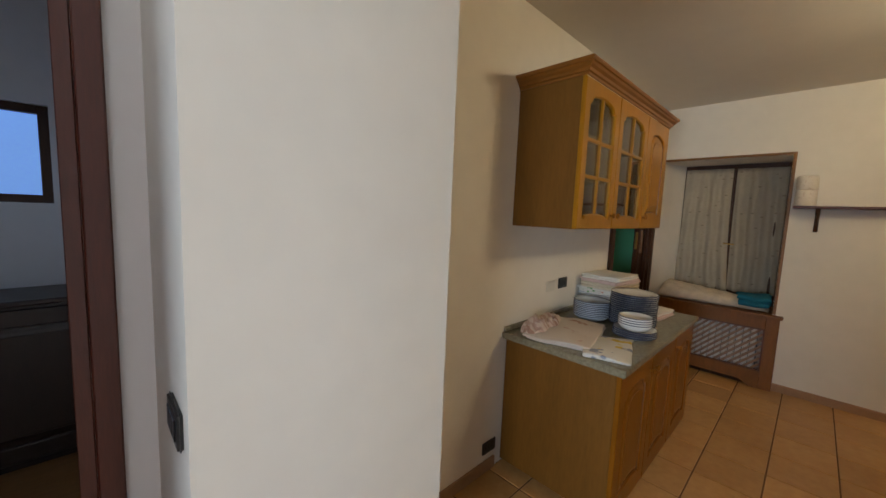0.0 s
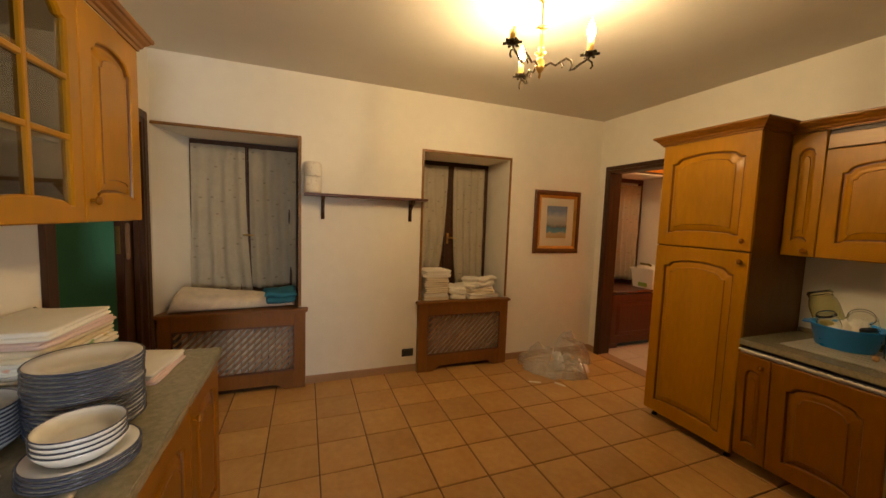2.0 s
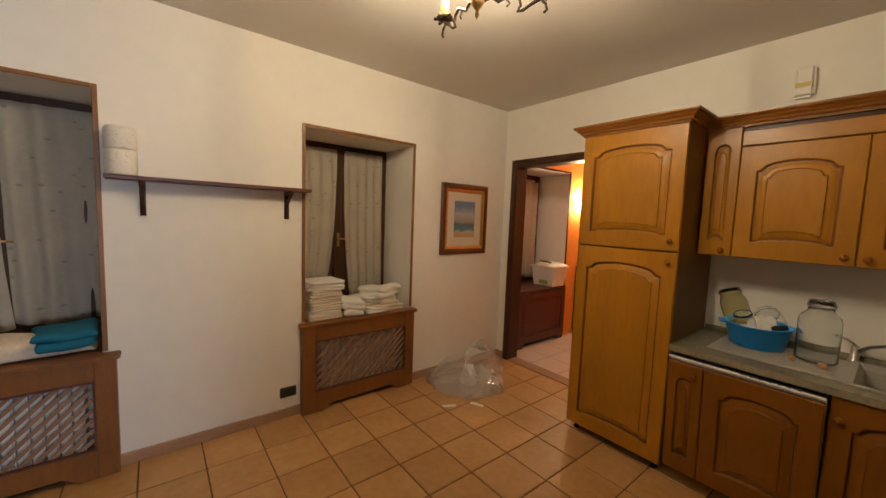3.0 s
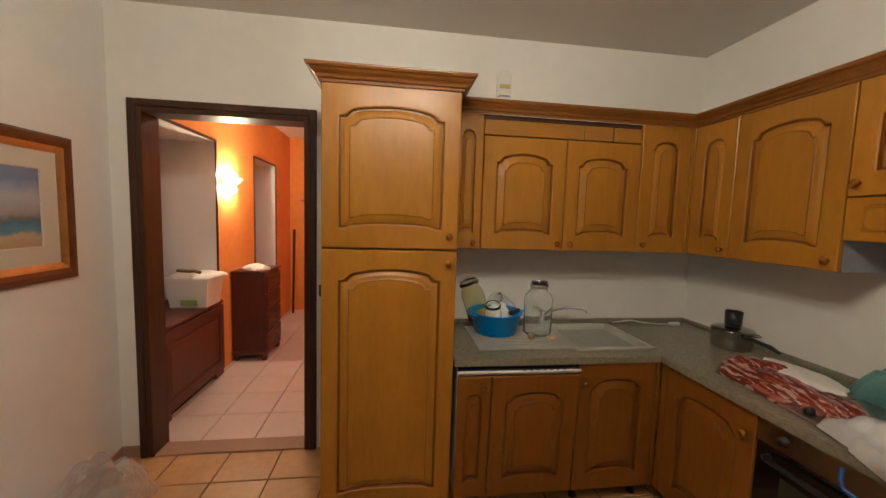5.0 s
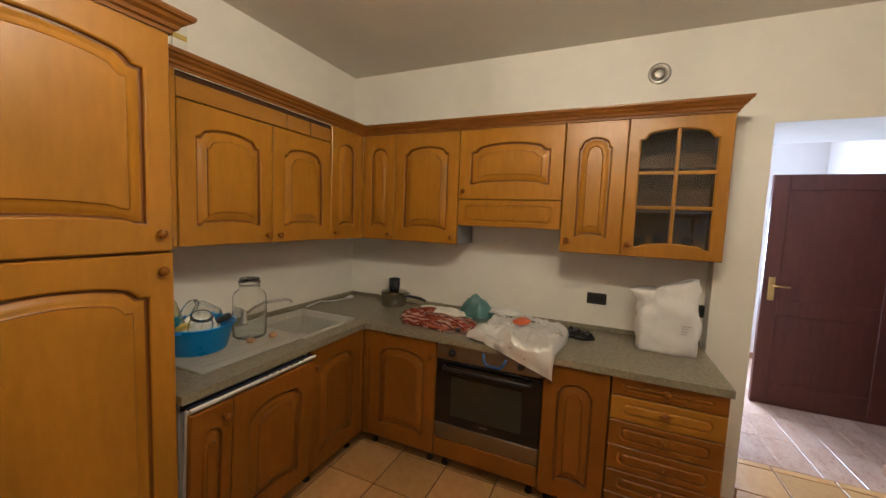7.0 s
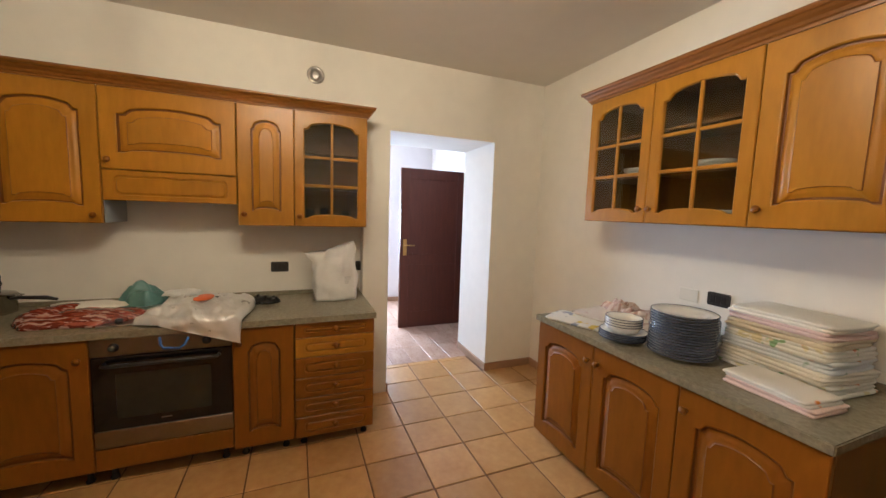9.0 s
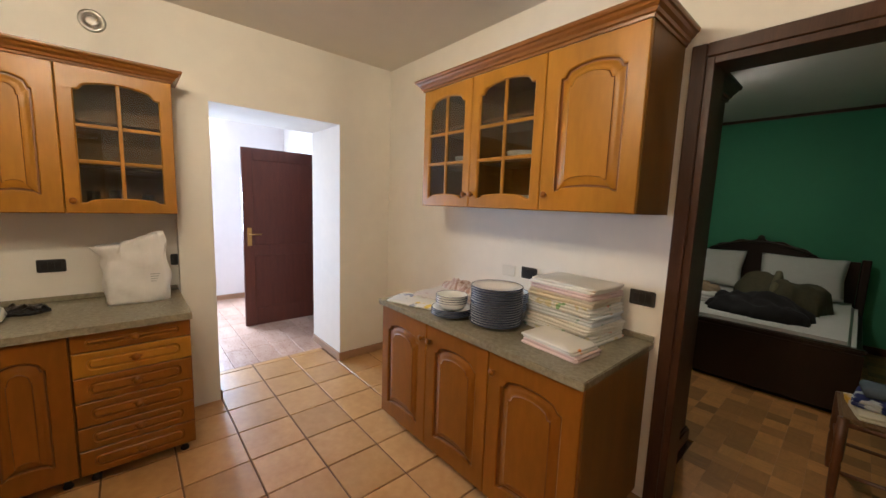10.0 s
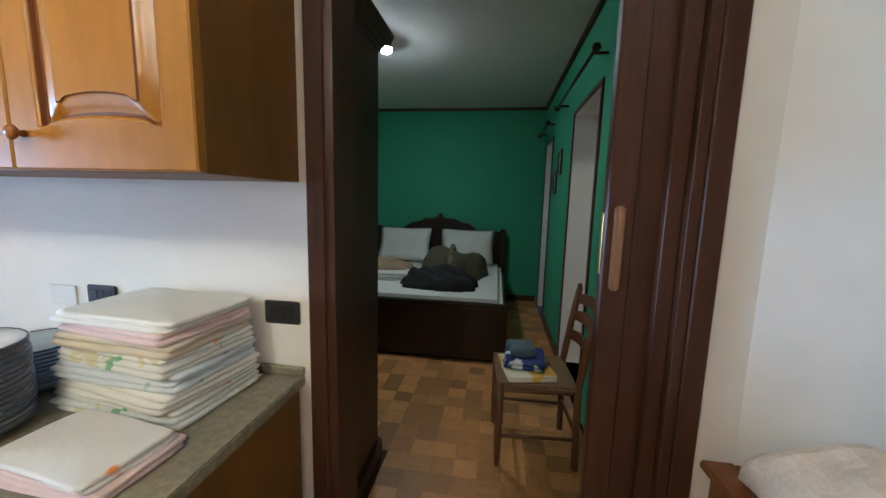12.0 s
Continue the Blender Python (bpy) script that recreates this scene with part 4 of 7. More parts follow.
def folded(w, d, h, layers=2, seed=0.0, wave=0.006):
    """A folded cloth: layers of rounded slabs joined at one fold, centred, base at z = 0."""
    bm = bmesh.new()
    t = h / layers
    n = 14
    loops = []
    for k in range(layers):
        z0 = k * t
        ex, ey = 0.006 * math.sin(seed * 3 + k * 2.1), 0.006 * math.cos(seed * 5 + k * 1.7)
        prof = [(-0.55 * t * (1 - math.sqrt(1 - (2 * q - 1) ** 2)), q) for q in (0.01, 0.07, 0.22, 0.5, 0.78, 0.93, 0.99)]
        rings = []
        for off, f in prof:
            pts = []
            for i in range(4 * n):
                s, q = i // n, (i % n) / n * 2 - 1
                x, y = ((q, -1), (1, q), (-q, 1), (-1, -q))[s]
                rr = 1 - 0.03 * (abs(x * y)) ** 6
                px, py = x * rr * (w / 2 + off) + ex, y * rr * (d / 2 + off) + ey
                px += wob(px, py, seed + k, 9, wave)
                py += wob(py, px, seed + k + 5, 9, wave)
                pz = z0 + f * t + (wob(px, py, seed * 7 + k, 7, wave) if k or f > 0.3 else 0)
                pts.append(bm.verts.new((px, py, max(0, pz))))
            rings.append(pts)
        loops += rings
    for a, b in zip(loops, loops[1:]):
        bridge(bm, a, b)
    for rg, lift in ((loops[0], 0.0), (loops[-1], 0.002)):
        c = bm.verts.new((sum(q.co.x for q in rg) / len(rg), sum(q.co.y for q in rg) / len(rg), sum(q.co.z for q in rg) / len(rg) + lift))
        for i in range(len(rg)):
            bm.faces.new((rg[i], rg[(i + 1) % len(rg)], c))
    for f in bm.faces:
        f.smooth = True
    return bm


def crumple(w, d, h, seed=0.0, n=26, amp=0.35, freq=9.0, power=0.6):
    """A bunched cloth or bag: a closed mound of puffed folds with creases between them; base at z = 0."""
    bm = bmesh.new()
    top = []
    for i in range(n + 1):
        row = []
        for j in range(n + 1):
            u, v = -1 + 2 * i / n, -1 + 2 * j / n
            r = 1 + 0.2 * noise.noise(Vector((u * 2 + seed, v * 2, seed))) + 0.07 * noise.noise(Vector((u * 6, v * 6 + seed, seed)))
            uu, vv = u * math.sqrt(1 - v * v / 2.2) * r, v * math.sqrt(1 - u * u / 2.2) * r
            e = max(0.0, (1 - u ** 2) * (1 - v ** 4)) ** power if seed % 2 < 1 else max(0.0, (1 - u ** 4) * (1 - v ** 2)) ** power
            wx = uu + 0.35 * noise.noise(Vector((uu * 1.6, vv * 1.6, seed + 4)))
            wy = vv + 0.35 * noise.noise(Vector((uu * 1.6 + 7, vv * 1.6, seed)))
            a1 = abs(noise.noise(Vector((wx * freq * 0.22 + seed, wy * freq * 0.16, seed * 2))))
            a2 = abs(noise.noise(Vector((wx * freq * 0.55, wy * freq * 0.38 + seed, 3))))
            a3 = noise.noise(Vector((uu * 1.1 + seed, vv * 1.1, seed + 9)))
            z = h * e * (1 - amp + amp * (1.5 * a1 + 0.75 * a2 + 0.7 * a3)) + 0.002
            row.append(bm.verts.new((uu * w / 2, vv * d / 2, max(0.001, z))))
        top.append(row)
    for i in range(n):
        for j in range(n):
            bm.faces.new((top[i][j], top[i + 1][j], top[i + 1][j + 1], top[i][j + 1]))
    rim = [top[i][0] for i in range(n)] + [top[n][j] for j in range(n)] + [top[i][n] for i in range(n, 0, -1)] + [top[0][j] for j in range(n, 0, -1)]
    low = [bm.verts.new((v.co.x * 0.97, v.co.y * 0.97, 0)) for v in rim]
    bridge(bm, rim, low)
    bm.faces.new(low)
    for f in bm.faces:
        f.smooth = True
    return bm


def plate_switch(name, m, w, h, label, keys=3):
    """Wall plate with rocker keys; local front faces -y, centred."""
    ob = thing(name, m, label, "socket")
    part("plate", rbox(-w / 2, w / 2, -0.010, 0, -h / 2, h / 2, 0.004, 2), SWITCH, ob)
    kw = (w - 0.035) / keys
    for k in range(keys):
        x = -w / 2 + 0.0175 + k * kw
        part("key", rbox(x + 0.001, x + kw - 0.001, -0.0125, -0.0102, -h / 2 + 0.016, h / 2 - 0.016, 0.001), BLACK, ob)
    return ob


N_, S_, E_, W_ = -90, 90, 180, 0     # turn of a thing whose front faces the room from that wall
plate_switch("wall_socket", pose(XN, -0.612, 0.192, 0, 0, N_), 0.115, 0.075, "black wall socket above the skirting")
plate_switch("wall_socket", pose(XS, -0.866, 1.033, 0, 0, S_), 0.118, 0.074, "black wall socket above the worktop")
plate_switch("wall_socket", pose(XS, -0.262, 1.028, 0, 0, S_), 0.118, 0.074, "black wall switch beside the passage")
plate_switch("wall_socket", pose(2.50, YW, 1.043, 0, 0, W_), 0.118, 0.074, "black wall socket above the sideboard")
plate_switch("wall_socket", pose(3.176, YW, 1.032, 0, 0, W_), 0.120, 0.076, "black light switch beside the bedroom door")
plate_switch("wall_socket", pose(1.745, YW, 0.15, 0, 0, W_), 0.118, 0.074, "black wall socket low beside the sideboard")
plate_switch("wall_socket", pose(3.345, YE, 1.038, 0, 0, E_), 0.08, 0.076, "black light switch beside the corridor door", 2)
plate_switch("wall_socket", pose(XSO, 0.99, 1.09, 0, 0, -90), 0.118, 0.074, "black light switch in the hall")
solid("cover_plate", rbox(-0.055, 0.055, -0.006, 0, -0.036, 0.036, 0.003), CREAM_PLATE, pose(2.335, YW, 1.035), "cream blank cover plate on the wall", "cover plate")

v = thing("air_vent", pose(XS, -0.615, 2.424, 0, 0, S_), "round silver air vent high on the wall", "vent")
part("rim", lathe([(0.036, 0.0), (0.06, 0.0), (0.061, 0.006), (0.054, 0.013), (0.042, 0.012), (0.036, 0.004)], 28), STEEL, v, "", pose(0, 0, 0, 90))
part("disc", lathe([(0.0001, 0.012), (0.02, 0.012), (0.03, 0.010), (0.031, 0.004), (0.0001, 0.002)], 24), STEEL, v, "", pose(0, 0, 0, 90))

# ---- windows ----
LACE = material("lace_curtain", (0.55, 0.49, 0.385), 0.95, var=0.08, scale=5, bump=0.2, bump_scale=120)


def lace_dots(m):
    """Sewn dots on the curtain cloth."""
    n, l = m.node_tree.nodes, m.node_tree.links
    b = n["Principled BSDF"]
    src = b.inputs["Base Color"].links[0].from_socket
    tc, vo, mr, mx, mp = n.new("ShaderNodeTexCoord"), n.new("ShaderNodeTexVoronoi"), n.new("ShaderNodeMapRange"), n.new("ShaderNodeMix"), n.new("ShaderNodeMapping")
    mp.inputs["Scale"].default_value, mp.inputs["Rotation"].default_value = (11, 1, 19), (0, radians(8), 0)
    vo.inputs["Scale"].default_value, vo.inputs["Randomness"].default_value = 1.0, 0.6
    l.new(tc.outputs["Object"], mp.inputs[0])
    l.new(mp.outputs[0], vo.inputs["Vector"])
    mr.inputs["From Min"].default_value, mr.inputs["From Max"].default_value = 0.12, 0.19
    mr.inputs["To Min"].default_value, mr.inputs["To Max"].default_value = 0.7, 0
    l.new(vo.outputs["Distance"], mr.inputs[0])
    mx.data_type = "RGBA"
    mx.inputs["B"].default_value = (0.15, 0.12, 0.09, 1)
    l.new(src, mx.inputs["A"])
    l.new(mr.outputs[0], mx.inputs["Factor"])
    l.new(mx.outputs["Result"], b.inputs["Base Color"])
    # sheer weave: part of the light goes straight through, the sewn sprigs are dense
    tr, ms, al = n.new("ShaderNodeBsdfTransparent"), n.new("ShaderNodeMixShader"), n.new("ShaderNodeMapRange")
    al.inputs["From Max"].default_value, al.inputs["To Min"].default_value, al.inputs["To Max"].default_value = 0.7, 0.72, 1.0
    l.new(mr.outputs[0], al.inputs[0])
    l.new(al.outputs[0], ms.inputs[0])
    l.new(tr.outputs[0], ms.inputs[1])
    l.new(b.outputs[0], ms.inputs[2])
    l.new(ms.outputs[0], n["Material Output"].inputs["Surface"])


lace_dots(LACE)


def curtain_bm(w, h, folds, flare_l=0.0, flare_r=0.0, seed=0.0):
    """Hanging gathered cloth in the xz plane, top edge at z = 0, left edge at x = 0; flares move the lower corners."""
    bm = bmesh.new()
    nx, nz = 60, 26
    g = []
    for k in range(nz + 1):
        f = k / nz
        row = []
        for i in range(nx + 1):
            u = i / nx
            x = u * w + (1 - u) * flare_l * f ** 2.5 + u * flare_r * f ** 2.5
            y = 0.018 * (0.35 + 0.65 * f) * math.sin(2 * math.pi * folds * u + seed + 0.6 * math.sin(3 * f + seed)) + wob(u * 3, f * 2, seed, 3, 0.012)
            row.append(bm.verts.new((x, y, -h * f + 0.012 * f * math.sin(6 * u + seed))))
        g.append(row)
    for k in range(nz):
        for i in range(nx):
            bm.faces.new((g[k][i], g[k][i + 1], g[k + 1][i + 1], g[k + 1][i])).smooth = True
    return bm


def curtain(parent_label, m, *args, **kw):
    ob = solid("curtain", curtain_bm(*args, **kw), LACE, m, parent_label, "curtain", "lace window curtains")
    s = ob.modifiers.new("thickness", "SOLIDIFY")
    s.thickness = 0.0015
    return ob


def window(name, y0, y1, label):
    """Two dark wooden casements in the opening y0..y1, a closed shutter outside; local coordinates are the world's."""
    ob = thing(name, pose(0, 0, 0), label, "window")
    ob["kind"] = "structure"
    xa, xb, za, zb = 5.0, 5.045, WS, WT
    fr = [("window_frame", (xa, xb, y0, y0 + 0.045, za, zb)), ("window_frame", (xa, xb, y1 - 0.045, y1, za, zb)), ("window_frame", (xa, xb, y0 + 0.045, y1 - 0.045, zb - 0.045, zb)), ("window_frame", (xa, xb, y0 + 0.045, y1 - 0.045, za, za + 0.05))]
    for nm, b in fr:
        part(nm, rbox(*b, 0.004), WALNUT, ob)
    mid = (y0 + y1) / 2
    for a, b in ((y0 + 0.046, mid - 0.001), (mid + 0.001, y1 - 0.046)):
        sash = part("sash", boxes((xa - 0.012, xb - 0.012, a, a + 0.055, za + 0.051, zb - 0.046), (xa - 0.012, xb - 0.012, b - 0.055, b, za + 0.051, zb - 0.046),
                                  (xa - 0.012, xb - 0.012, a + 0.055, b - 0.055, zb - 0.105, zb - 0.046), (xa - 0.012, xb - 0.012, a + 0.055, b - 0.055, za + 0.051, za + 0.13)), WALNUT, ob)
        p = part("pane", boxes((xa + 0.006, xa + 0.009, a + 0.05, b - 0.05, za + 0.12, zb - 0.10)), GLASS, sash)
        p.visible_shadow = False
        part("shutter", boxes((5.065, 5.09, a - 0.04, b + 0.04, za, zb), *[(5.055, 5.066, a - 0.01, b + 0.01, za + 0.04 + 0.06 * q, za + 0.075 + 0.06 * q) for q in range(23)]), MAHOGANY, ob, "closed slatted shutter")
    pl = part("handle_plate", rbox(xa - 0.018, xa - 0.0125, mid + 0.012, mid + 0.036, 1.22, 1.34, 0.002), BRASS, ob)
    part("handle", tube([(xa - 0.018, mid + 0.024, 1.29), (xa - 0.05, mid + 0.024, 1.29), (xa - 0.055, mid + 0.02, 1.29), (xa - 0.055, mid - 0.06, 1.285)], 0.007, 8), BRASS, pl)
    for nm, b in (("edge_trim", (XN - 0.012, XN + 0.004, y0 - 0.024, y0 - 0.001, 0.70, WT + 0.024)), *([("edge_trim", (XN - 0.012, XN + 0.004, y1 + 0.001, y1 + 0.024, 0.70, WT + 0.024))] if y1 < 1 else []), ("edge_trim", (XN - 0.012, XN + 0.004, y0, y1 if y1 < 1 else YW - 0.002, WT + 0.001, WT + 0.024))):
        part(nm, rbox(b[0], XN - 0.0005, *b[2:], 0.003), OAK_TRIM, ob, "light oak edge strip")
    return ob


window("window_1", *W1, "dark wooden double window in a deep recess")
window("window_2", *W2, "dark wooden double window in a deep recess")
CX = 4.972
curtain("white dotted lace curtain hanging inside the window", pose(CX, 1.25, 2.075, 0, 0, -90), 0.42, 1.30, 4, -0.03, 0.055, seed=0.4)
curtain("white dotted lace curtain hanging inside the window", pose(CX, 0.80, 2.07, 0, 0, -90), 0.40, 1.28, 3.5, 0.02, 0.0, seed=1.9)
curtain("white dotted lace curtain drawn to one side", pose(CX, -0.745, 2.07, 0, 0, -90), 0.40, 1.30, 4, 0.0, -0.10, seed=2.7)
curtain("white dotted lace curtain drawn to one side", pose(CX, -1.21, 2.07, 0, 0, -90), 0.38, 1.30, 4.5, 0.06, 0.02, seed=3.6)


# ---- radiators and their wooden covers ----
SLAT = material("pale_slat_wood", (0.25, 0.14, 0.075), 0.5, var=0.15, scale=8)


def radiator_cover(y0, y1, label):
    x = 4.468
    ob = thing("radiator_cover", pose(0, 0, 0), label, "radiator cover", "kitchen radiator covers")
    top = 0.668
    part("sill", rbox(x - 0.022, XN - 0.001, y0 - 0.02, y1 + 0.02, top, top + 0.026, 0.006, 2), RED_OAK, ob)
    if y1 < 1.3:
        bm = rbox(XN, 4.985, y0 + 0.055, y1 - 0.03, top + 0.001, top + 0.024, 0.002)
    else:
        bm = prism([(XN, y0 + 0.061), (4.985, y0 + 0.061), (4.985, splay(4.985) - 0.003), (XN, y1 + 0.012)], top + 0.001, top + 0.024)
    part("sill_back", bm, RED_OAK, ob)
    for a, b in ((y0, y0 + 0.09), (y1 - 0.09, y1)):
        part("stile", rbox(x, x + 0.022, a, b, 0, top - 0.001, 0.003), RED_OAK, ob)
    part("rail", rbox(x, x + 0.022, y0 + 0.0905, y1 - 0.0905, top - 0.11, top - 0.001, 0.003), RED_OAK, ob)
    bm = bmesh.new()
    n = 24
    a, b = y0 + 0.0905, y1 - 0.0905
    lo, hi = [], []
    for k in range(n + 1):
        f = k / n
        e = min(f, 1 - f) / 0.16
        z = 0.0 if e < 0.6 else 0.05 * min(1, (e - 0.6) / 0.4) ** 0.6
        lo.append((a + (b - a) * f, z))
        hi.append((a + (b - a) * f, 0.165))
    pts = lo + hi[::-1]
    r0 = [bm.verts.new((x, p, z)) for p, z in pts]
    r1 = [bm.verts.new((x + 0.022, p, z)) for p, z in pts]
    bridge(bm, r0, r1)
    for rr in (r0, r1):
        for k in range(n):
            bm.faces.new((rr[k], rr[k + 1], rr[2 * n - k], rr[2 * n + 1 - k]))
    part("rail", bm, RED_OAK, ob)
    for yy in (y0, y1 - 0.018):
        part("side", boxes((x + 0.0225, XN - 0.001, yy, yy + 0.018, 0, top - 0.001)), RED_OAK, ob)
    for b_ in ((x - 0.004, x + 0.012, y0 + 0.088, y0 + 0.10, 0.163, top - 0.108), (x - 0.004, x + 0.012, y1 - 0.10, y1 - 0.088, 0.163, top - 0.108), (x - 0.004, x + 0.012, y0 + 0.10, y1 - 0.10, top - 0.12, top - 0.108), (x - 0.004, x + 0.012, y0 + 0.10, y1 - 0.10, 0.163, 0.175)):
        part("bead", boxes((b_[0] + 0.001, *b_[1:])), MAHOGANY, ob)
    # diagonal slats, clipped to the opening
    A, B, Z0, Z1 = y0 + 0.1, y1 - 0.1, 0.175, top - 0.12
    step = 0.056
    for sgn, dx in ((1, 0.004),):
        c = 0.0
        while c < (B - A) + (Z1 - Z0):
            if sgn > 0:
                p, q = (A + max(0, c - (Z1 - Z0)), Z0 + min(c, Z1 - Z0)), (A + min(c, B - A), Z0 + max(0, c - (B - A)))
            else:
                p, q = (B - max(0, c - (Z1 - Z0)), Z0 + min(c, Z1 - Z0)), (B - min(c, B - A), Z0 + max(0, c - (B - A)))
            ln = math.hypot(q[0] - p[0], q[1] - p[1])
            if ln > 0.03:
                an = math.atan2(q[1] - p[1], q[0] - p[0])
                wd = 0.0095
                bm = boxes((0, 0.007, -ln / 2 + 0.003, ln / 2 - 0.003, -wd, wd))
                part("slat", bm, SLAT, ob, "", pose(x + 0.002 + dx, (p[0] + q[0]) / 2, (p[1] + q[1]) / 2, math.degrees(an)))
            c += step
    r = thing("radiator", pose(0, 0, 0), "white ribbed radiator behind the wooden cover", "radiator", "kitchen radiators")
    k = y0 + 0.14
    while k < y1 - 0.17:
        part("column", rbox(XN + 0.0, XN + 0.13, k, k + 0.047, 0.1, 0.63, 0.008, 2), WHITE, r)
        k += 0.052
    part("pipe", tube([(XN + 0.08, y0 + 0.13, 0.13), (XN + 0.08, y1 - 0.15, 0.13)], 0.014, 8), WHITE, r)
    for yy in (y0 + 0.16, y1 - 0.20):
        part("foot", boxes((XN + 0.05, XN + 0.11, yy, yy + 0.02, 0.0, 0.1)), WHITE, r)


radiator_cover(0.315, 1.366, "oak radiator cover with diagonal slats below the window")
radiator_cover(-1.672, -0.70, "oak radiator cover with diagonal slats below the window")
structure("floor_niche", boxes((XN, XN + 0.2, W2[0], W2[1], -0.1, 0), (XN, XN + 0.2, W1[0], W1[1], -0.1, 0)), GROUT, "floor of the radiator niches", "floor")
SILL = 0.694
# things on the sills
bm = bmesh.new()
sections = []
for k in range(37):
    f = k / 36
    yy = 1.305 - 0.898 * f
    end = min(1.0, (1 - (1 - min(1, f / 0.09)) ** 2) ** 0.5 * 0.8 + 0.2, (1 - (1 - min(1, (1 - f) / 0.12)) ** 2) ** 0.5 * 0.85 + 0.15)
    x0, x1 = 4.475 + 0.10 * f, 4.745 - 0.01 * f
    front, back = 0.125 - 0.06 * f, 0.215 - 0.115 * f ** 0.8
    loop_ = []
    for q in range(32):
        a = 2 * math.pi * q / 32
        ca, sa = math.copysign(abs(math.cos(a)) ** 0.62, math.cos(a)), math.copysign(abs(math.sin(a)) ** 0.62, math.sin(a))
        u = 0.5 + 0.5 * ca * (0.8 + 0.2 * end)
        h = (front + (back - front) * u) * end
        x, z = x0 + (x1 - x0) * u, SILL + 0.001 + h * (0.5 + 0.5 * sa)
        z += (wob(x, yy, 2, 14, 0.010) + wob(x, yy, 4, 38, 0.004)) * (0.5 + 0.5 * sa)
        loop_.append(bm.verts.new((x + wob(x, yy, z, 11, 0.008), min(yy, splay(x) - 0.006), max(SILL + 0.001, z))))
    sections.append(loop_)
for A_, B_ in zip(sections, sections[1:]):
    bridge(bm, A_, B_)
bm.faces.new(sections[0])
bm.faces.new(sections[-1][::-1])
bmesh.ops.recalc_face_normals(bm, faces=bm.faces[:])
solid("bolster", bm, material("checked_cotton", (0.68, 0.57, 0.43), 0.95, var=0.16, scale=16, bump=0.3, bump_scale=70), pose(0, 0, 0), "long beige stuffed bolster lying on the window sill", "cushion")
solid("cloth", folded(0.25, 0.25, 0.10, 2, 4.2, 0.036), TEAL, pose(4.615, 0.525, SILL + 0.045, 0, 0, 8), "crumpled dark teal cloth on the bolster", "cloth")
z = SILL
for k, (h, mt) in enumerate(((0.034, LINEN_CREAM), (0.036, LINEN), (0.040, LINEN_CREAM), (0.046, LINEN_CREAM), (0.046, LINEN_CREAM), (0.040, LINEN_CREAM), (0.034, LINEN), (0.034, LINEN))):
    solid("folded_cloth", folded(0.22 + 0.02 * (k > 5), 0.265 - 0.01 * (k % 3) + 0.03 * (k > 5), h, 2, 0.7 * k, 0.006), mt, pose(4.63 + 0.006 * (k % 2), -0.895, z, 0, 0, (3, -4, 2, 5, -3, 4, -6, 9)[k]), "folded white and cream cloth stacked on the sill", "folded cloth", "cloths stacked on the sill")
    z += h - 0.002
z = SILL
for k, (w, d, h, a) in enumerate(((0.26, 0.36, 0.05, 6), (0.25, 0.33, 0.045, -8), (0.24, 0.29, 0.045, 12))):
    solid("folded_cloth", folded(w, d, h, 3, 2.3 + 1.1 * k, 0.016), LINEN if k != 1 else LINEN_CREAM, pose(4.64, -1.40 + 0.015 * k, z, 0, 0, a), "loosely folded white cloth heaped on the sill", "folded cloth", "cloths heaped on the sill")
    z += h - 0.006
solid("crumpled_cloth", folded(0.24, 0.30, 0.07, 2, 7.7, 0.034), LINEN, pose(4.645, -1.40, z - 0.002, 0, 0, 25), "rumpled white cloth on top of the heap", "cloth", "crumpled cloths on the sill")
solid("crumpled_cloth", folded(0.20, 0.17, 0.13, 3, 2.9, 0.036), LINEN, pose(4.60, -1.15, SILL, 0, 0, -24), "rumpled white cloth lying on the sill", "cloth", "crumpled cloths on the sill")

# ---- shelf and what stands on it ----
s = thing("wall_shelf", pose(0, 0, 0), "dark wooden wall shelf on two brackets", "shelf")
part("board", rbox(4.40, XN - 0.001, -0.735, 0.332, 1.652, 1.674, 0.004), MAHOGANY, s)
for y in (0.178, -0.60):
    bm = boxes((4.515, 4.5345, y - 0.014, y + 0.014, 1.46, 1.6515), (4.41, 4.515, y - 0.014, y + 0.014, 1.625, 1.6515))
    tube([(4.515, y, 1.52), (4.495, y, 1.57), (4.455, y, 1.60), (4.42, y, 1.625)], 0.010, 6, bm)
    part("bracket", bm, WALNUT, s)
ROLL = cloth_print("printed_wrapper", (0.72, 0.67, 0.58), [(0.60, 0.52, 0.44), (0.66, 0.60, 0.52)], 45, 0.6, 0.6)
k = thing("paper_roll_pack", pose(4.46, 0.262, 1.674), "white wrapped pack of paper rolls on the shelf", "paper rolls")
part("roll", lathe([(0.064, 0.001), (0.069, 0.01), (0.069, 0.125), (0.064, 0.134), (0.015, 0.134), (0.015, 0.13)], 24), ROLL, k)
part("roll", lathe([(0.065, 0.135), (0.070, 0.144), (0.069, 0.238), (0.058, 0.254), (0.02, 0.258), (0.0001, 0.255)], 24), ROLL, k)

# ---- framed picture ----
p = thing("framed_picture", pose(XN, -2.276, 1.5025, 0, 0, N_), "seascape painting in a brown and gold frame", "picture")


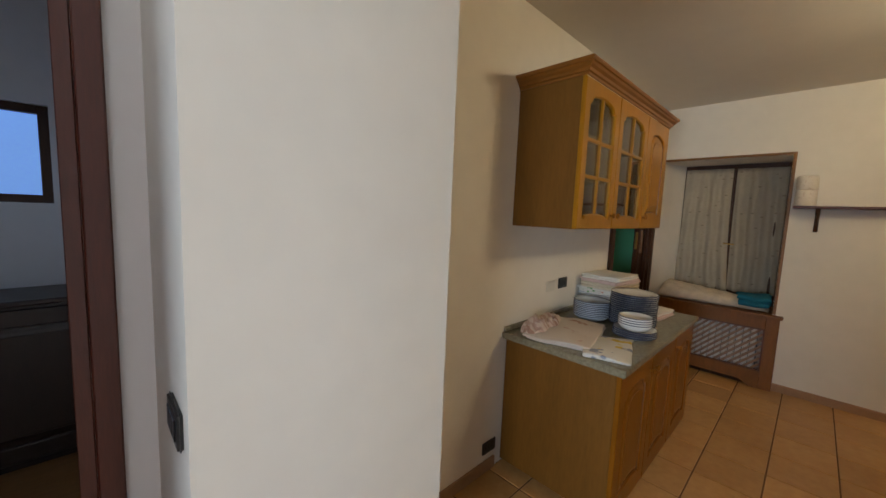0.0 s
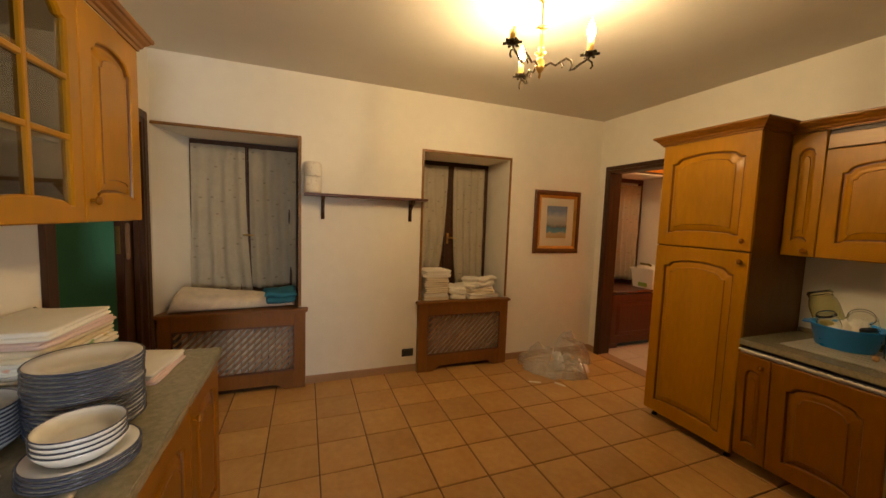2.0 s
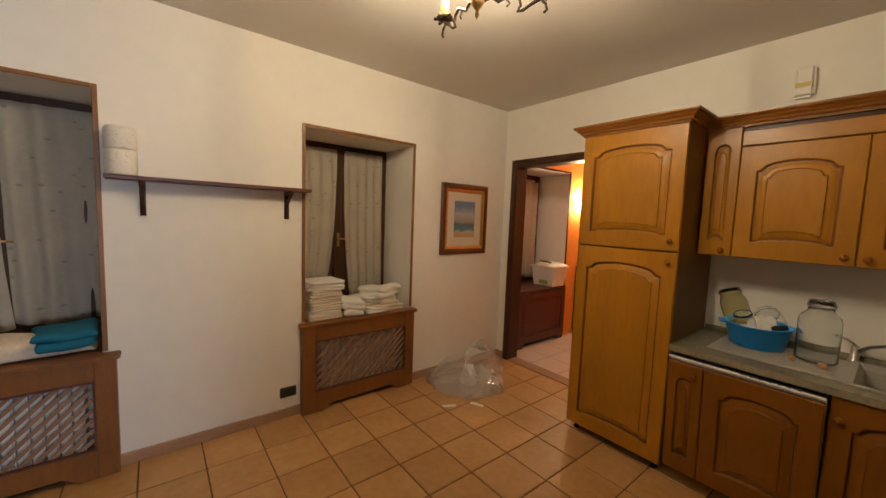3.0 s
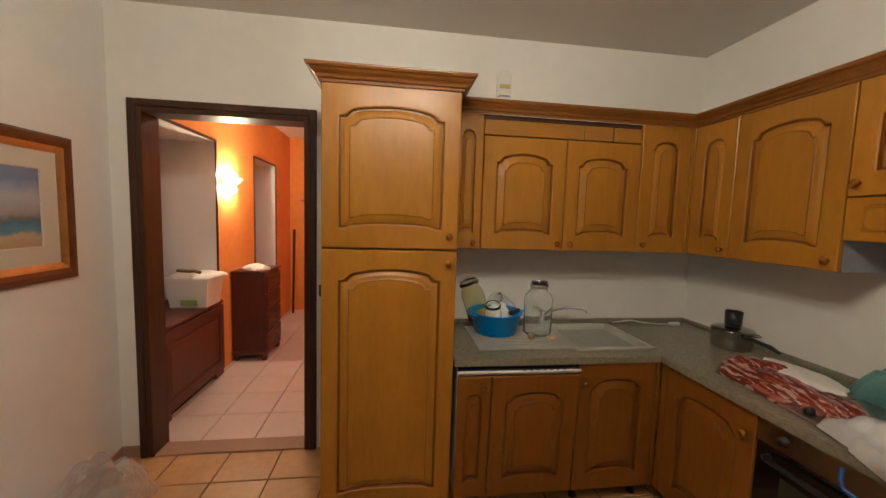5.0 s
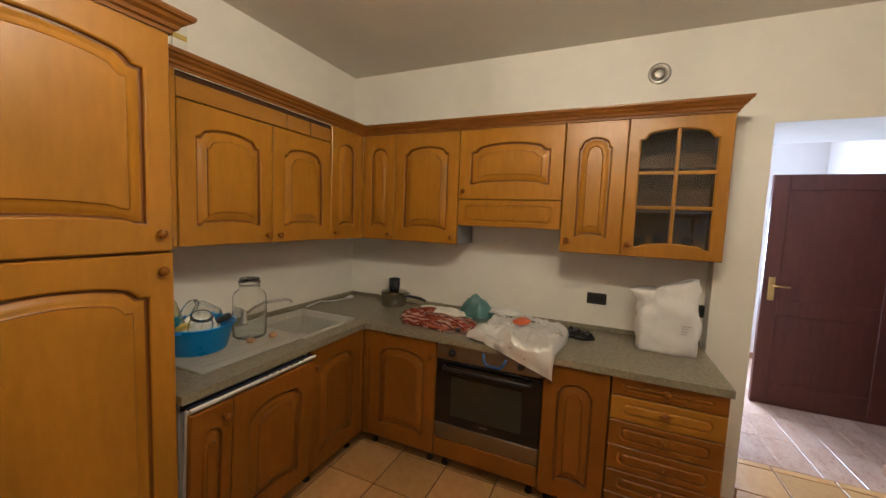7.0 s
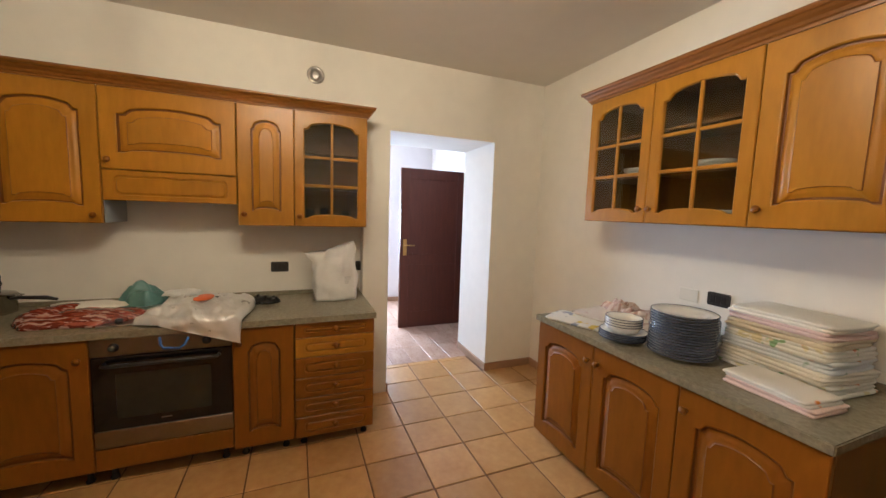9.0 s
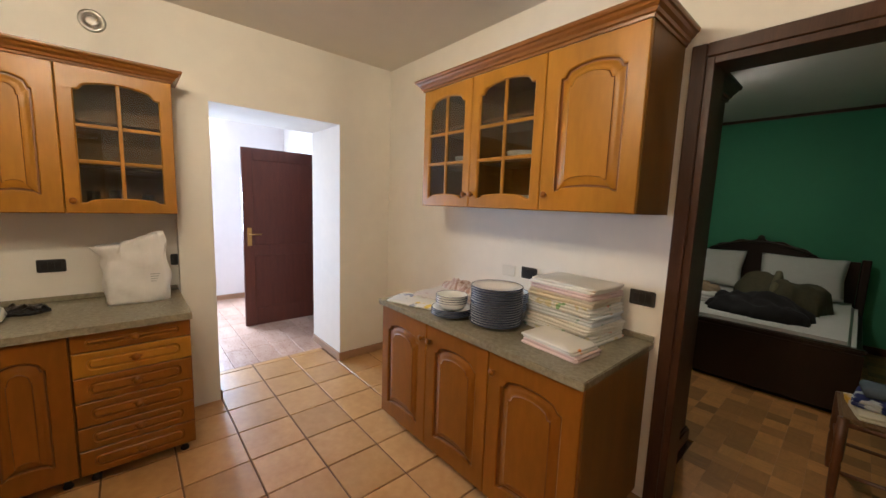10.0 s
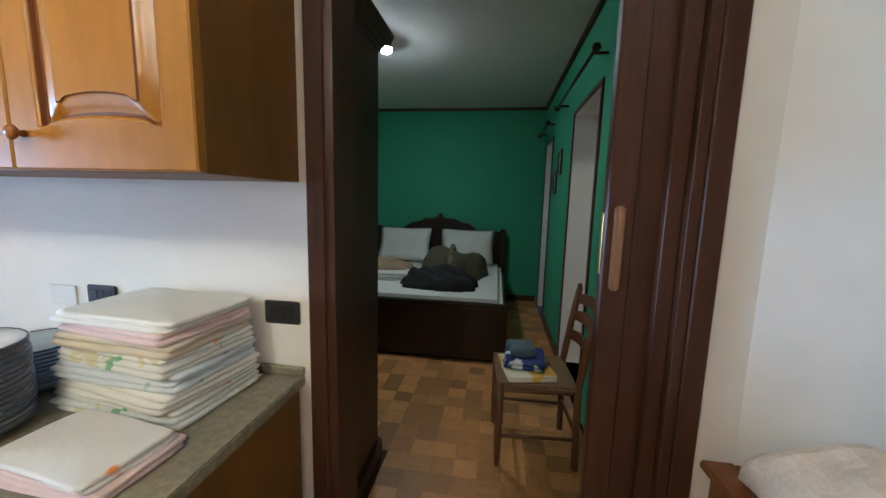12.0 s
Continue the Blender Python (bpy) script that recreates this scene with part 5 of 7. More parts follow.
def frame_ring(w, h, prof):
    """Mitred moulding; prof: (inset, forward)."""
    bm = bmesh.new()
    rs = []
    for i, f in prof:
        rs.append([bm.verts.new((sx * (w / 2 - i), -f, sz * (h / 2 - i))) for sx, sz in ((-1, -1), (1, -1), (1, 1), (-1, 1))])
    for a, b in zip(rs, rs[1:]):
        bridge(bm, a, b)
    bridge(bm, rs[-1], rs[0])
    return bm


part("frame", frame_ring(0.60, 0.683, ((0, 0.001), (0, 0.018), (0.012, 0.026), (0.03, 0.028), (0.052, 0.022), (0.052, 0.001))), material("frame_wood", (0.11, 0.038, 0.012), 0.32, var=0.3, scale=8, stretch=(2, 2, 2)), p)
part("gold_slip", frame_ring(0.496, 0.579, ((0, 0.001), (0, 0.023), (0.012, 0.02), (0.03, 0.012), (0.03, 0.001))), material("gold_leaf", (0.50, 0.30, 0.09), 0.35, metal=0.7, var=0.2, scale=20), p)
part("mount", frame_ring(0.436, 0.519, ((0, 0.001), (0, 0.009), (0.08, 0.009), (0.084, 0.006), (0.084, 0.001))), material("cream_mount", (0.62, 0.55, 0.42), 0.8, var=0.04), p)
SEA = bpy.data.materials.new("seascape")
SEA.use_nodes = True
_n, _l = SEA.node_tree.nodes, SEA.node_tree.links
_tc, _sx, _no, _ma, _ra = _n.new("ShaderNodeTexCoord"), _n.new("ShaderNodeSeparateXYZ"), _n.new("ShaderNodeTexNoise"), _n.new("ShaderNodeMath"), _n.new("ShaderNodeValToRGB")
_no.inputs["Scale"].default_value, _no.inputs["Detail"].default_value = 14, 5
_l.new(_tc.outputs["Generated"], _sx.inputs[0])
_l.new(_tc.outputs["Object"], _no.inputs["Vector"])
_ma.operation = "MULTIPLY_ADD"
_ma.inputs[1].default_value = 0.22
_l.new(_no.outputs["Fac"], _ma.inputs[0])
_l.new(_sx.outputs["Z"], _ma.inputs[2])
_e = _ra.color_ramp.elements
_e[0].position, _e[0].color = 0.12, (0.42, 0.30, 0.14, 1)
_e[1].position, _e[1].color = 1.1, (0.16, 0.22, 0.34, 1)
for pos, col in ((0.27, (0.45, 0.36, 0.22, 1)), (0.31, (0.10, 0.25, 0.32, 1)), (0.43, (0.05, 0.18, 0.30, 1)), (0.47, (0.12, 0.14, 0.12, 1)), (0.56, (0.30, 0.30, 0.28, 1)), (0.75, (0.38, 0.40, 0.42, 1)), (0.95, (0.14, 0.22, 0.38, 1))):
    q = _e.new(pos)
    q.color = col
_l.new(_ma.outputs[0], _ra.inputs[0])
_l.new(_ra.outputs[0], _n["Principled BSDF"].inputs["Base Color"])
_n["Principled BSDF"].inputs["Roughness"].default_value = 0.4
part("painting", boxes((-0.135, 0.135, -0.005, -0.002, -0.176, 0.176)), SEA, p)

# ---- clear bag and paper slips on the floor ----
FILM = bpy.data.materials.new("clear_film")
FILM.use_nodes = True
_n, _l = FILM.node_tree.nodes, FILM.node_tree.links
_tr, _gl, _df, _m1, _m2, _lw = [_n.new("ShaderNode" + k) for k in ("BsdfTransparent", "BsdfGlossy", "BsdfDiffuse", "MixShader", "MixShader", "LayerWeight")]
_gl.inputs["Roughness"].default_value = 0.08
_df.inputs[0].default_value = (0.8, 0.78, 0.74, 1)
_lw.inputs[0].default_value = 0.35
_m1.inputs[0].default_value = 0.27
_l.new(_tr.outputs[0], _m1.inputs[1])
_l.new(_df.outputs[0], _m1.inputs[2])
_l.new(_lw.outputs["Facing"], _m2.inputs[0])
_l.new(_m1.outputs[0], _m2.inputs[1])
_l.new(_gl.outputs[0], _m2.inputs[2])
_l.new(_m2.outputs[0], _n["Material Output"].inputs[0])
solid("plastic_bag", crumple(0.68, 0.52, 0.20, 11.3, 34, 0.6, 7, 0.7), FILM, pose(4.20, -2.05, 0.001, 0, 0, 30), "crumpled clear plastic bag lying on the floor", "plastic bag")
solid("plastic_bag", crumple(0.34, 0.40, 0.30, 5.1, 28, 0.45, 6, 0.6), FILM, pose(4.33, -2.42, 0.001, 0, 0, -20), "crumpled clear plastic bag against the wall", "plastic bag")
solid("crumpled_wrapping", crumple(0.16, 0.22, 0.16, 2.2, 24, 0.7, 9), WHITEBAG, pose(4.22, -2.14, 0.004, 0, 0, 40), "white crumpled wrapping inside the clear bag", "wrapping")
solid("crumpled_wrapping", crumple(0.14, 0.12, 0.09, 9.2, 20, 0.7, 9), PINK, pose(4.05, -2.33, 0.004, 0, 0, 10), "pale pink crumpled wrapping on the floor", "wrapping")
for ob in scene.objects:
    if ob.name.startswith("plastic_bag"):
        for poly in ob.data.polygons:
            poly.use_smooth = False
for x, y, a in ((3.86, -1.90, 25), (3.97, -1.70, 60)):
    solid("paper_slip", rbox(-0.055, 0.055, -0.016, 0.016, 0, 0.0015, 0.0005), LINEN, pose(x, y, 0.0015, 0, 0, a), "small white paper slip on the floor tiles", "paper")


# ---- crockery and linen on the sideboard ----
def plate_bm(r, h=0.022, t=0.005):
    return lathe([(0.0001, 0.0), (r * 0.55, 0.0), (r * 0.6, 0.003), (r * 0.72, h * 0.55), (r * 0.985, h * 0.92), (r, h), (r * 0.97, h + t * 0.6), (r * 0.72, h * 0.55 + t), (r * 0.6, t + 0.002), (0.0001, t)], 32)


def bowl_bm(r, h, t=0.004):
    return lathe([(0.0001, 0.0), (r * 0.5, 0.0), (r * 0.52, 0.006), (r * 0.78, h * 0.3), (r * 0.95, h * 0.75), (r, h), (r - t, h + 0.001), (r * 0.92, h * 0.72), (r * 0.74, h * 0.32), (r * 0.5, 0.011), (0.0001, 0.01)], 32)


def rim_bm(r, z, t=0.0025):
    bm = bmesh.new()
    n = 32
    rs = [[bm.verts.new(((r + t * math.cos(a)) * math.cos(2 * math.pi * k / n), (r + t * math.cos(a)) * math.sin(2 * math.pi * k / n), z + t * math.sin(a))) for k in range(n)] for a in (0, 1.57, 3.14, 4.71)]
    for i in range(4):
        bridge(bm, rs[i], rs[(i + 1) % 4])
    for f in bm.faces:
        f.smooth = True
    return bm


def dish(name, body, rim, m, label, group, glaze=CHINA):
    ob = thing(name, m, label, name.split("_")[-1], group)
    part("body", body, glaze, ob)
    part("rim", rim, CHINA_BLUE, ob, "blue painted rim, darkened for the shade between plates")
    return ob


# plate rims drawn thicker, to carry the shade between the plates
first = dish("dinner_plate", plate_bm(0.137), rim_bm(0.136, 0.0225, 0.0042), pose(2.61, 0.945, TOP), "white dinner plate with blue rim in a tall stack", "stack of dinner plates")
for k in range(1, 16):
    copy_thing(first, pose(2.61 + random.uniform(-0.002, 0.002), 0.945 + random.uniform(-0.002, 0.002), TOP + 0.0127 * k, 0, 0, random.uniform(0, 360)))
first = dish("dessert_plate", plate_bm(0.115), rim_bm(0.114, 0.0225, 0.0042), pose(2.36, 0.85, TOP), "white plate with blue rim under the bowls", "small stack of plates")
for k in range(1, 4):
    copy_thing(first, pose(2.36 + 0.002 * k, 0.85, TOP + 0.0105 * k, 0, 0, 50 * k))
first = dish("soup_bowl", bowl_bm(0.092, 0.045), rim_bm(0.090, 0.045, 0.0025), pose(2.362, 0.85, TOP + 0.042), "white bowl with blue rim stacked on plates", "small stack of bowls")
for k in range(1, 4):
    copy_thing(first, pose(2.362, 0.851, TOP + 0.042 + 0.013 * k, 0, 0, 40 * k))
first = dish("soup_plate", bowl_bm(0.116, 0.042), rim_bm(0.114, 0.042, 0.003), pose(2.515, 1.172, TOP), "deep bluish white soup plate with blue rim", "stack of soup plates", material("bluish_china", (0.42, 0.47, 0.54), 0.15, var=0.04))
for k in range(1, 9):
    copy_thing(first, pose(2.515, 1.172, TOP + 0.0115 * k, 0, 0, 33 * k))

FLORAL = cloth_print("floral_linen", (0.74, 0.73, 0.68), [(0.62, 0.20, 0.08), (0.26, 0.42, 0.22), (0.66, 0.60, 0.38)], 11, 0.63)
FLORAL_B = cloth_print("pale_floral_linen", (0.66, 0.69, 0.72), [(0.62, 0.30, 0.14), (0.30, 0.44, 0.36)], 10, 0.64)
z = TOP
for k, (h, mt, w, d, a) in enumerate(((0.042, FLORAL, 0.38, 0.30, 2), (0.045, LINEN, 0.37, 0.30, -3), (0.042, FLORAL_B, 0.36, 0.29, 3), (0.04, FLORAL, 0.35, 0.29, -2), (0.038, LINEN_CREAM, 0.35, 0.28, 2), (0.026, PINK, 0.34, 0.28, -2), (0.026, LINEN, 0.34, 0.275, 3))):
    solid("folded_tablecloth", folded(w + 0.035, d, h + 0.003, 2 if h < 0.04 else 3, 1.3 * k + 0.4), mt, pose(2.907, 1.215, z, 0, 0, a - 6), "folded white and flowered tablecloth in a stack", "tablecloth", "stack of folded tablecloths")
    z += h + 0.001
solid("folded_napkin", folded(0.30, 0.19, 0.022, 2, 3.3), PINK, pose(3.01, 0.937, TOP, 0, 0, -5), "folded pale pink napkin on the worktop", "napkin")
solid("folded_napkin", folded(0.285, 0.185, 0.026, 2, 5.3), cloth_print("napkin_print", (0.76, 0.73, 0.68), [(0.75, 0.25, 0.03)], 9, 0.7), pose(3.0, 0.94, TOP + 0.021, 0, 0, -7), "folded white napkin with an orange print", "napkin")


solid("tea_towel", folded(0.50, 0.36, 0.030, 2, 3.1, 0.016), cloth_print("beige_towel", (0.60, 0.53, 0.46), [(0.40, 0.26, 0.20), (0.50, 0.36, 0.30)], 9, 0.68), pose(2.105, 1.135, TOP, 0, 0, 14), "loosely folded beige tea towel with brown print", "tea towel")
solid("tea_towel", crumple(0.44, 0.16, 0.085, 19.1, 34, 0.6, 6, 0.5), cloth_print("brown_striped_towel", (0.58, 0.47, 0.40), [(0.36, 0.22, 0.17), (0.46, 0.32, 0.27)], 9, 0.56, 0.9, (5, 0.8, 1)), pose(2.06, 1.27, TOP + 0.012, 0, 0, 8), "bunched pinkish towel with brown stripes by the wall", "tea towel")
solid("tea_towel", folded(0.40, 0.22, 0.014, 1, 6.4, 0.018), cloth_print("lemon_towel", (0.66, 0.64, 0.58), [(0.62, 0.45, 0.06), (0.26, 0.28, 0.34)], 11, 0.62), pose(2.045, 0.865, TOP, 0, 0, 16), "loosely folded white tea towel with yellow print", "tea towel")

# ---- on the sink side worktop ----
b = thing("washing_up_bowl", pose(2.305, -2.615, TOP + 0.011), "bright blue plastic bowl full of glassware", "bowl")
part("body", lathe([(0.0001, 0), (0.118, 0), (0.124, 0.006), (0.15, 0.115), (0.163, 0.125), (0.163, 0.131), (0.147, 0.128), (0.12, 0.012), (0.0001, 0.01)], 36), BLUEBASIN, b)
for a in (0, 180):
    part("grip", rbox(0.150, 0.182, -0.05, 0.05, 0.118, 0.126, 0.006, 2), BLUEBASIN, b, "", pose(0, 0, 0, 0, 0, a + 20))


def jar_bm(r, h, neck, t=0.003):
    return lathe([(0.0001, 0), (r * 0.9, 0), (r, 0.012), (r, h * 0.66), (r * 0.92, h * 0.75), (neck, h * 0.83), (neck, h * 0.9), (neck + 0.006, h * 0.91), (neck + 0.006, h * 0.95), (neck, h * 0.96), (neck, h),
                  (neck - t, h), (neck - t, h * 0.83), (r * 0.92 - t, h * 0.745), (r - t, h * 0.655), (r - t, 0.016), (r * 0.85, 0.006), (0.0001, 0.006)], 28)


def clear(ob):
    ob.visible_shadow = False
    return ob


j = thing("glass_jar", pose(2.055, -2.575, TOP + 0.011), "large clear glass preserving jar beside the bowl", "jar")
clear(part("body", jar_bm(0.084, 0.318, 0.05), JARGLASS, j))
part("clasp", tube([(0.052 * math.cos(a / 6 * math.pi), 0.052 * math.sin(a / 6 * math.pi), 0.285) for a in range(13)], 0.0025, 6), STEEL, j)
for x, y, zz, r, h, rx, rz, lab in ((2.385, -2.68, 0.075, 0.07, 0.25, 20, 95, "tall olive tinted glass vase leaning in the bowl"), (2.235, -2.60, 0.135, 0.066, 0.14, 68, 25, "clear glass tumbler lying in the bowl"), (2.335, -2.56, 0.07, 0.05, 0.15, 25, 160, "clear glass jar in the bowl")):
    ob = clear(solid("glass_jar", jar_bm(r, h, r * 0.8), OLIVEGLASS if h > 0.2 else JARGLASS, pose(x, y, TOP + zz, rx, 0, rz), lab, "jar", "glassware in the bowl"))
solid("paper_ball", crumple(0.20, 0.18, 0.12, 5.9, 22, 0.6, 9, 0.5), LINEN, pose(2.30, -2.62, TOP + 0.075, 0, 0, 30), "crumpled white paper packed between the glassware", "paper")
solid("lid", lathe([(0.04, 0), (0.042, 0.003), (0.042, 0.013), (0.038, 0.015), (0.0001, 0.015)], 20), material("gold_lid", (0.6, 0.45, 0.1), 0.35, metal=0.5), pose(2.39, -2.60, TOP + 0.12, 50, 20, 0), "gold jar lid in the bowl", "lid")
solid("lid", lathe([(0.036, 0), (0.036, 0.018), (0.03, 0.022), (0.0001, 0.022)], 20), BLACK, pose(2.20, -2.57, TOP + 0.135, 15, 20, 0), "black plastic lid among the glassware", "lid")
for x, y, a in ((2.125, -2.455, 20), (2.00, -2.44, 70)):
    solid("cork", lathe([(0.010, 0), (0.014, 0.004), (0.015, 0.03), (0.011, 0.034)], 12), material("cork", (0.45, 0.26, 0.12), 0.9, var=0.2, scale=40), pose(x, y, TOP + 0.024, 90, 0, a), "small cork stopper on the drainer", "cork")
CHROME_POT = material("polished_steel", (0.40, 0.385, 0.355), 0.16, metal=1.0, var=0.05, scale=10)
k = thing("saucepan", pose(0.995, -2.315, TOP, 0, 0, 42), "shiny steel saucepan with a black handle", "saucepan")
part("body", lathe([(0.0001, 0), (0.088, 0), (0.096, 0.006), (0.098, 0.02), (0.098, 0.102), (0.103, 0.105), (0.103, 0.108), (0.095, 0.108), (0.093, 0.008), (0.0001, 0.006)], 32), CHROME_POT, k)
part("lid", lathe([(0.102, 0.1085), (0.098, 0.114), (0.07, 0.122), (0.03, 0.126), (0.0001, 0.127)], 32), CHROME_POT, k)
part("handle", tube([(0.085, 0.05, 0.088), (0.115, 0.08, 0.094), (0.19, 0.16, 0.088), (0.225, 0.195, 0.076)], 0.010, 8, None, [0.007, 0.010, 0.012, 0.008]), BLACK, k)
for a in (-160, 100):
    part("grip", tube([(0.098 * math.cos(radians(a - 16)), 0.098 * math.sin(radians(a - 16)), 0.085), (0.125 * math.cos(radians(a - 9)), 0.125 * math.sin(radians(a - 9)), 0.088), (0.125 * math.cos(radians(a + 9)), 0.125 * math.sin(radians(a + 9)), 0.088), (0.098 * math.cos(radians(a + 16)), 0.098 * math.sin(radians(a + 16)), 0.085)], 0.004, 6), CHROME_POT, k)
c = thing("cup", pose(0.995, -2.315, TOP + 0.127, 0, 0, 60), "small black cup standing on the saucepan", "cup")
part("body", lathe([(0.0001, 0), (0.036, 0), (0.04, 0.005), (0.043, 0.085), (0.04, 0.085), (0.037, 0.007), (0.0001, 0.007)], 22), BLACK, c)
part("handle", tube([(0.04, 0, 0.068), (0.062, 0.005, 0.066), (0.07, 0.006, 0.046), (0.058, 0.005, 0.026), (0.04, 0, 0.024)], 0.0045, 6), BLACK, c)
w = thing("power_cable", pose(0, 0, 0), "white cable with plug along the upstand", "cable")
part("lead", tube([(1.42, -2.80, TOP + 0.006), (1.30, -2.77, TOP + 0.03), (1.22, -2.78, TOP + 0.012), (1.12, -2.76, TOP + 0.006), (1.04, -2.74, TOP + 0.008)], 0.0045, 6), WHITE, w)
part("plug", rbox(0.96, 1.04, -2.755, -2.725, TOP + 0.0005, TOP + 0.022, 0.006, 2), WHITE, w)

# ---- on the hob side worktop ----
MEATWRAP = cloth_print("red_white_wrapper", (0.48, 0.30, 0.24), [(0.20, 0.025, 0.015), (0.34, 0.09, 0.05), (0.15, 0.03, 0.02)], 11, 0.5, 0.2, (4.2, 0.9, 4.2))
solid("packet", crumple(0.34, 0.56, 0.075, 8.8, 40, 0.35, 5, 0.5), MEATWRAP, pose(1.25, -1.83, TOP, 0, 0, -8), "shiny red and white plastic packet on the worktop", "packet")
solid("plastic_bag", crumple(0.17, 0.34, 0.028, 3.7, 30, 0.4, 5, 0.5), LINEN, pose(1.17, -1.82, TOP + 0.056, 0, 0, -10), "flat white plastic bag folded on the packet", "plastic bag")
solid("plastic_bag", crumple(0.17, 0.25, 0.165, 21.4, 34, 0.42, 3.6, 0.75), MINT, pose(0.95, -1.645, TOP, 0, 0, 12), "crumpled mint green plastic bag on the worktop", "plastic bag")
HOB = thing("gas_hob", pose(0, 0, 0), "low steel hob partly covered by bags", "hob")
part("plate", rbox(0.93, 1.43, -1.70, -1.12, TOP + 0.0005, TOP + 0.008, 0.003), STEEL, HOB)
for y in (-1.62, -1.52):
    part("dial", lathe([(0.018, 0), (0.016, 0.018), (0.012, 0.021)], 16, None, (1.38, y, TOP + 0.0085)), BLACK, HOB)


def draped_bag():
    """Flat filled bag that lies on the worktop and droops over its front edge."""
    bm = bmesh.new()
    n, m = 54, 46
    g, low = [], []
    for i in range(n + 1):
        ra, rb = [], []
        for j in range(m + 1):
            u, v = i / n, j / m
            x = 0.99 + 0.60 * u + 0.03 * v - 0.13 * (1 - v) * u
            y = -1.52 + 0.50 * v + 0.02 * math.sin(5 * u)
            e = max(0.0, (1 - (2 * u - 1) ** 6) * (1 - (2 * v - 1) ** 6)) ** 0.5
            base = TOP + 0.010
            if x > 1.50:
                over = x - 1.50
                x, base = 1.515 + over * 0.22, base - over * 1.0
            k = 0.05 - abs(noise.noise(Vector((u * 4, v * 4, 2.2)))) * 0.075 - abs(noise.noise(Vector((u * 9, v * 11, 0.4)))) * 0.03
            z = base + 0.006 + e * max(0.004, 0.03 + k)
            ra.append(bm.verts.new((x + 0.01 * noise.noise(Vector((u * 8, v * 8, 5))) + (0.03 * e if base < TOP else 0), y + 0.012 * noise.noise(Vector((u * 9, v * 3, 8))), z)))
            rb.append(bm.verts.new((x, y, base + 0.001)))
        g.append(ra), low.append(rb)
    for i in range(n):
        for j in range(m):
            bm.faces.new((g[i][j], g[i + 1][j], g[i + 1][j + 1], g[i][j + 1])).smooth = True
            bm.faces.new((low[i][j], low[i][j + 1], low[i + 1][j + 1], low[i + 1][j]))
    for i in range(n):
        bm.faces.new((g[i][0], low[i][0], low[i + 1][0], g[i + 1][0]))
        bm.faces.new((g[i][m], g[i + 1][m], low[i + 1][m], low[i][m]))
    for j in range(m):
        bm.faces.new((g[0][j], g[0][j + 1], low[0][j + 1], low[0][j]))
        bm.faces.new((g[n][j], low[n][j], low[n][j + 1], g[n][j + 1]))
    return bm


f = thing("cooler_bag", pose(0, 0, 0), "silver insulated bag draped over the worktop edge", "bag")
part("body", draped_bag(), SILVER, f)
part("handle", tube([(1.545, -1.40, TOP - 0.035), (1.556, -1.395, TOP - 0.07), (1.563, -1.38, TOP - 0.09), (1.565, -1.31, TOP - 0.095), (1.56, -1.29, TOP - 0.08), (1.55, -1.275, TOP - 0.045)], 0.0065, 8), material("blue_handle", (0.02, 0.10, 0.36), 0.4), f, "blue plastic handle")
part("logo", lathe([(0.0001, 0), (0.055, 0), (0.052, 0.002), (0.0001, 0.004)], 18), material("orange_print", (0.75, 0.16, 0.04), 0.4), f, "orange printed spot", pose(1.22, -1.27, TOP + 0.086, 4, 10, 0))
for dx, dy, l, a in ((-0.09, -0.06, 0.05, 10), (-0.10, 0.02, 0.06, 30), (-0.07, 0.09, 0.05, -20), (-0.06, 0.15, 0.035, 15)):
    part("printed_mark", boxes((-0.012, 0.012, -l / 2, l / 2, 0, 0.004)), BLACK, f, "", pose(1.20 + dx, -1.32 + dy, TOP + 0.066, 0, 0, a))
solid("paper_bag", crumple(0.16, 0.20, 0.035, 15.5, 24, 0.5, 5), WHITEBAG, pose(1.03, -1.42, TOP + 0.075, 0, 0, 10), "crumpled white paper on the silver bag", "paper")
solid("plastic_bag", crumple(0.17, 0.16, 0.055, 17.5, 24, 0.6, 8), material("black_film", (0.01, 0.01, 0.011), 0.18, var=0.2, bump=0.3, bump_scale=20), pose(1.06, -0.945, TOP, 0, 0, 30), "crumpled shiny black plastic on the worktop", "plastic bag")


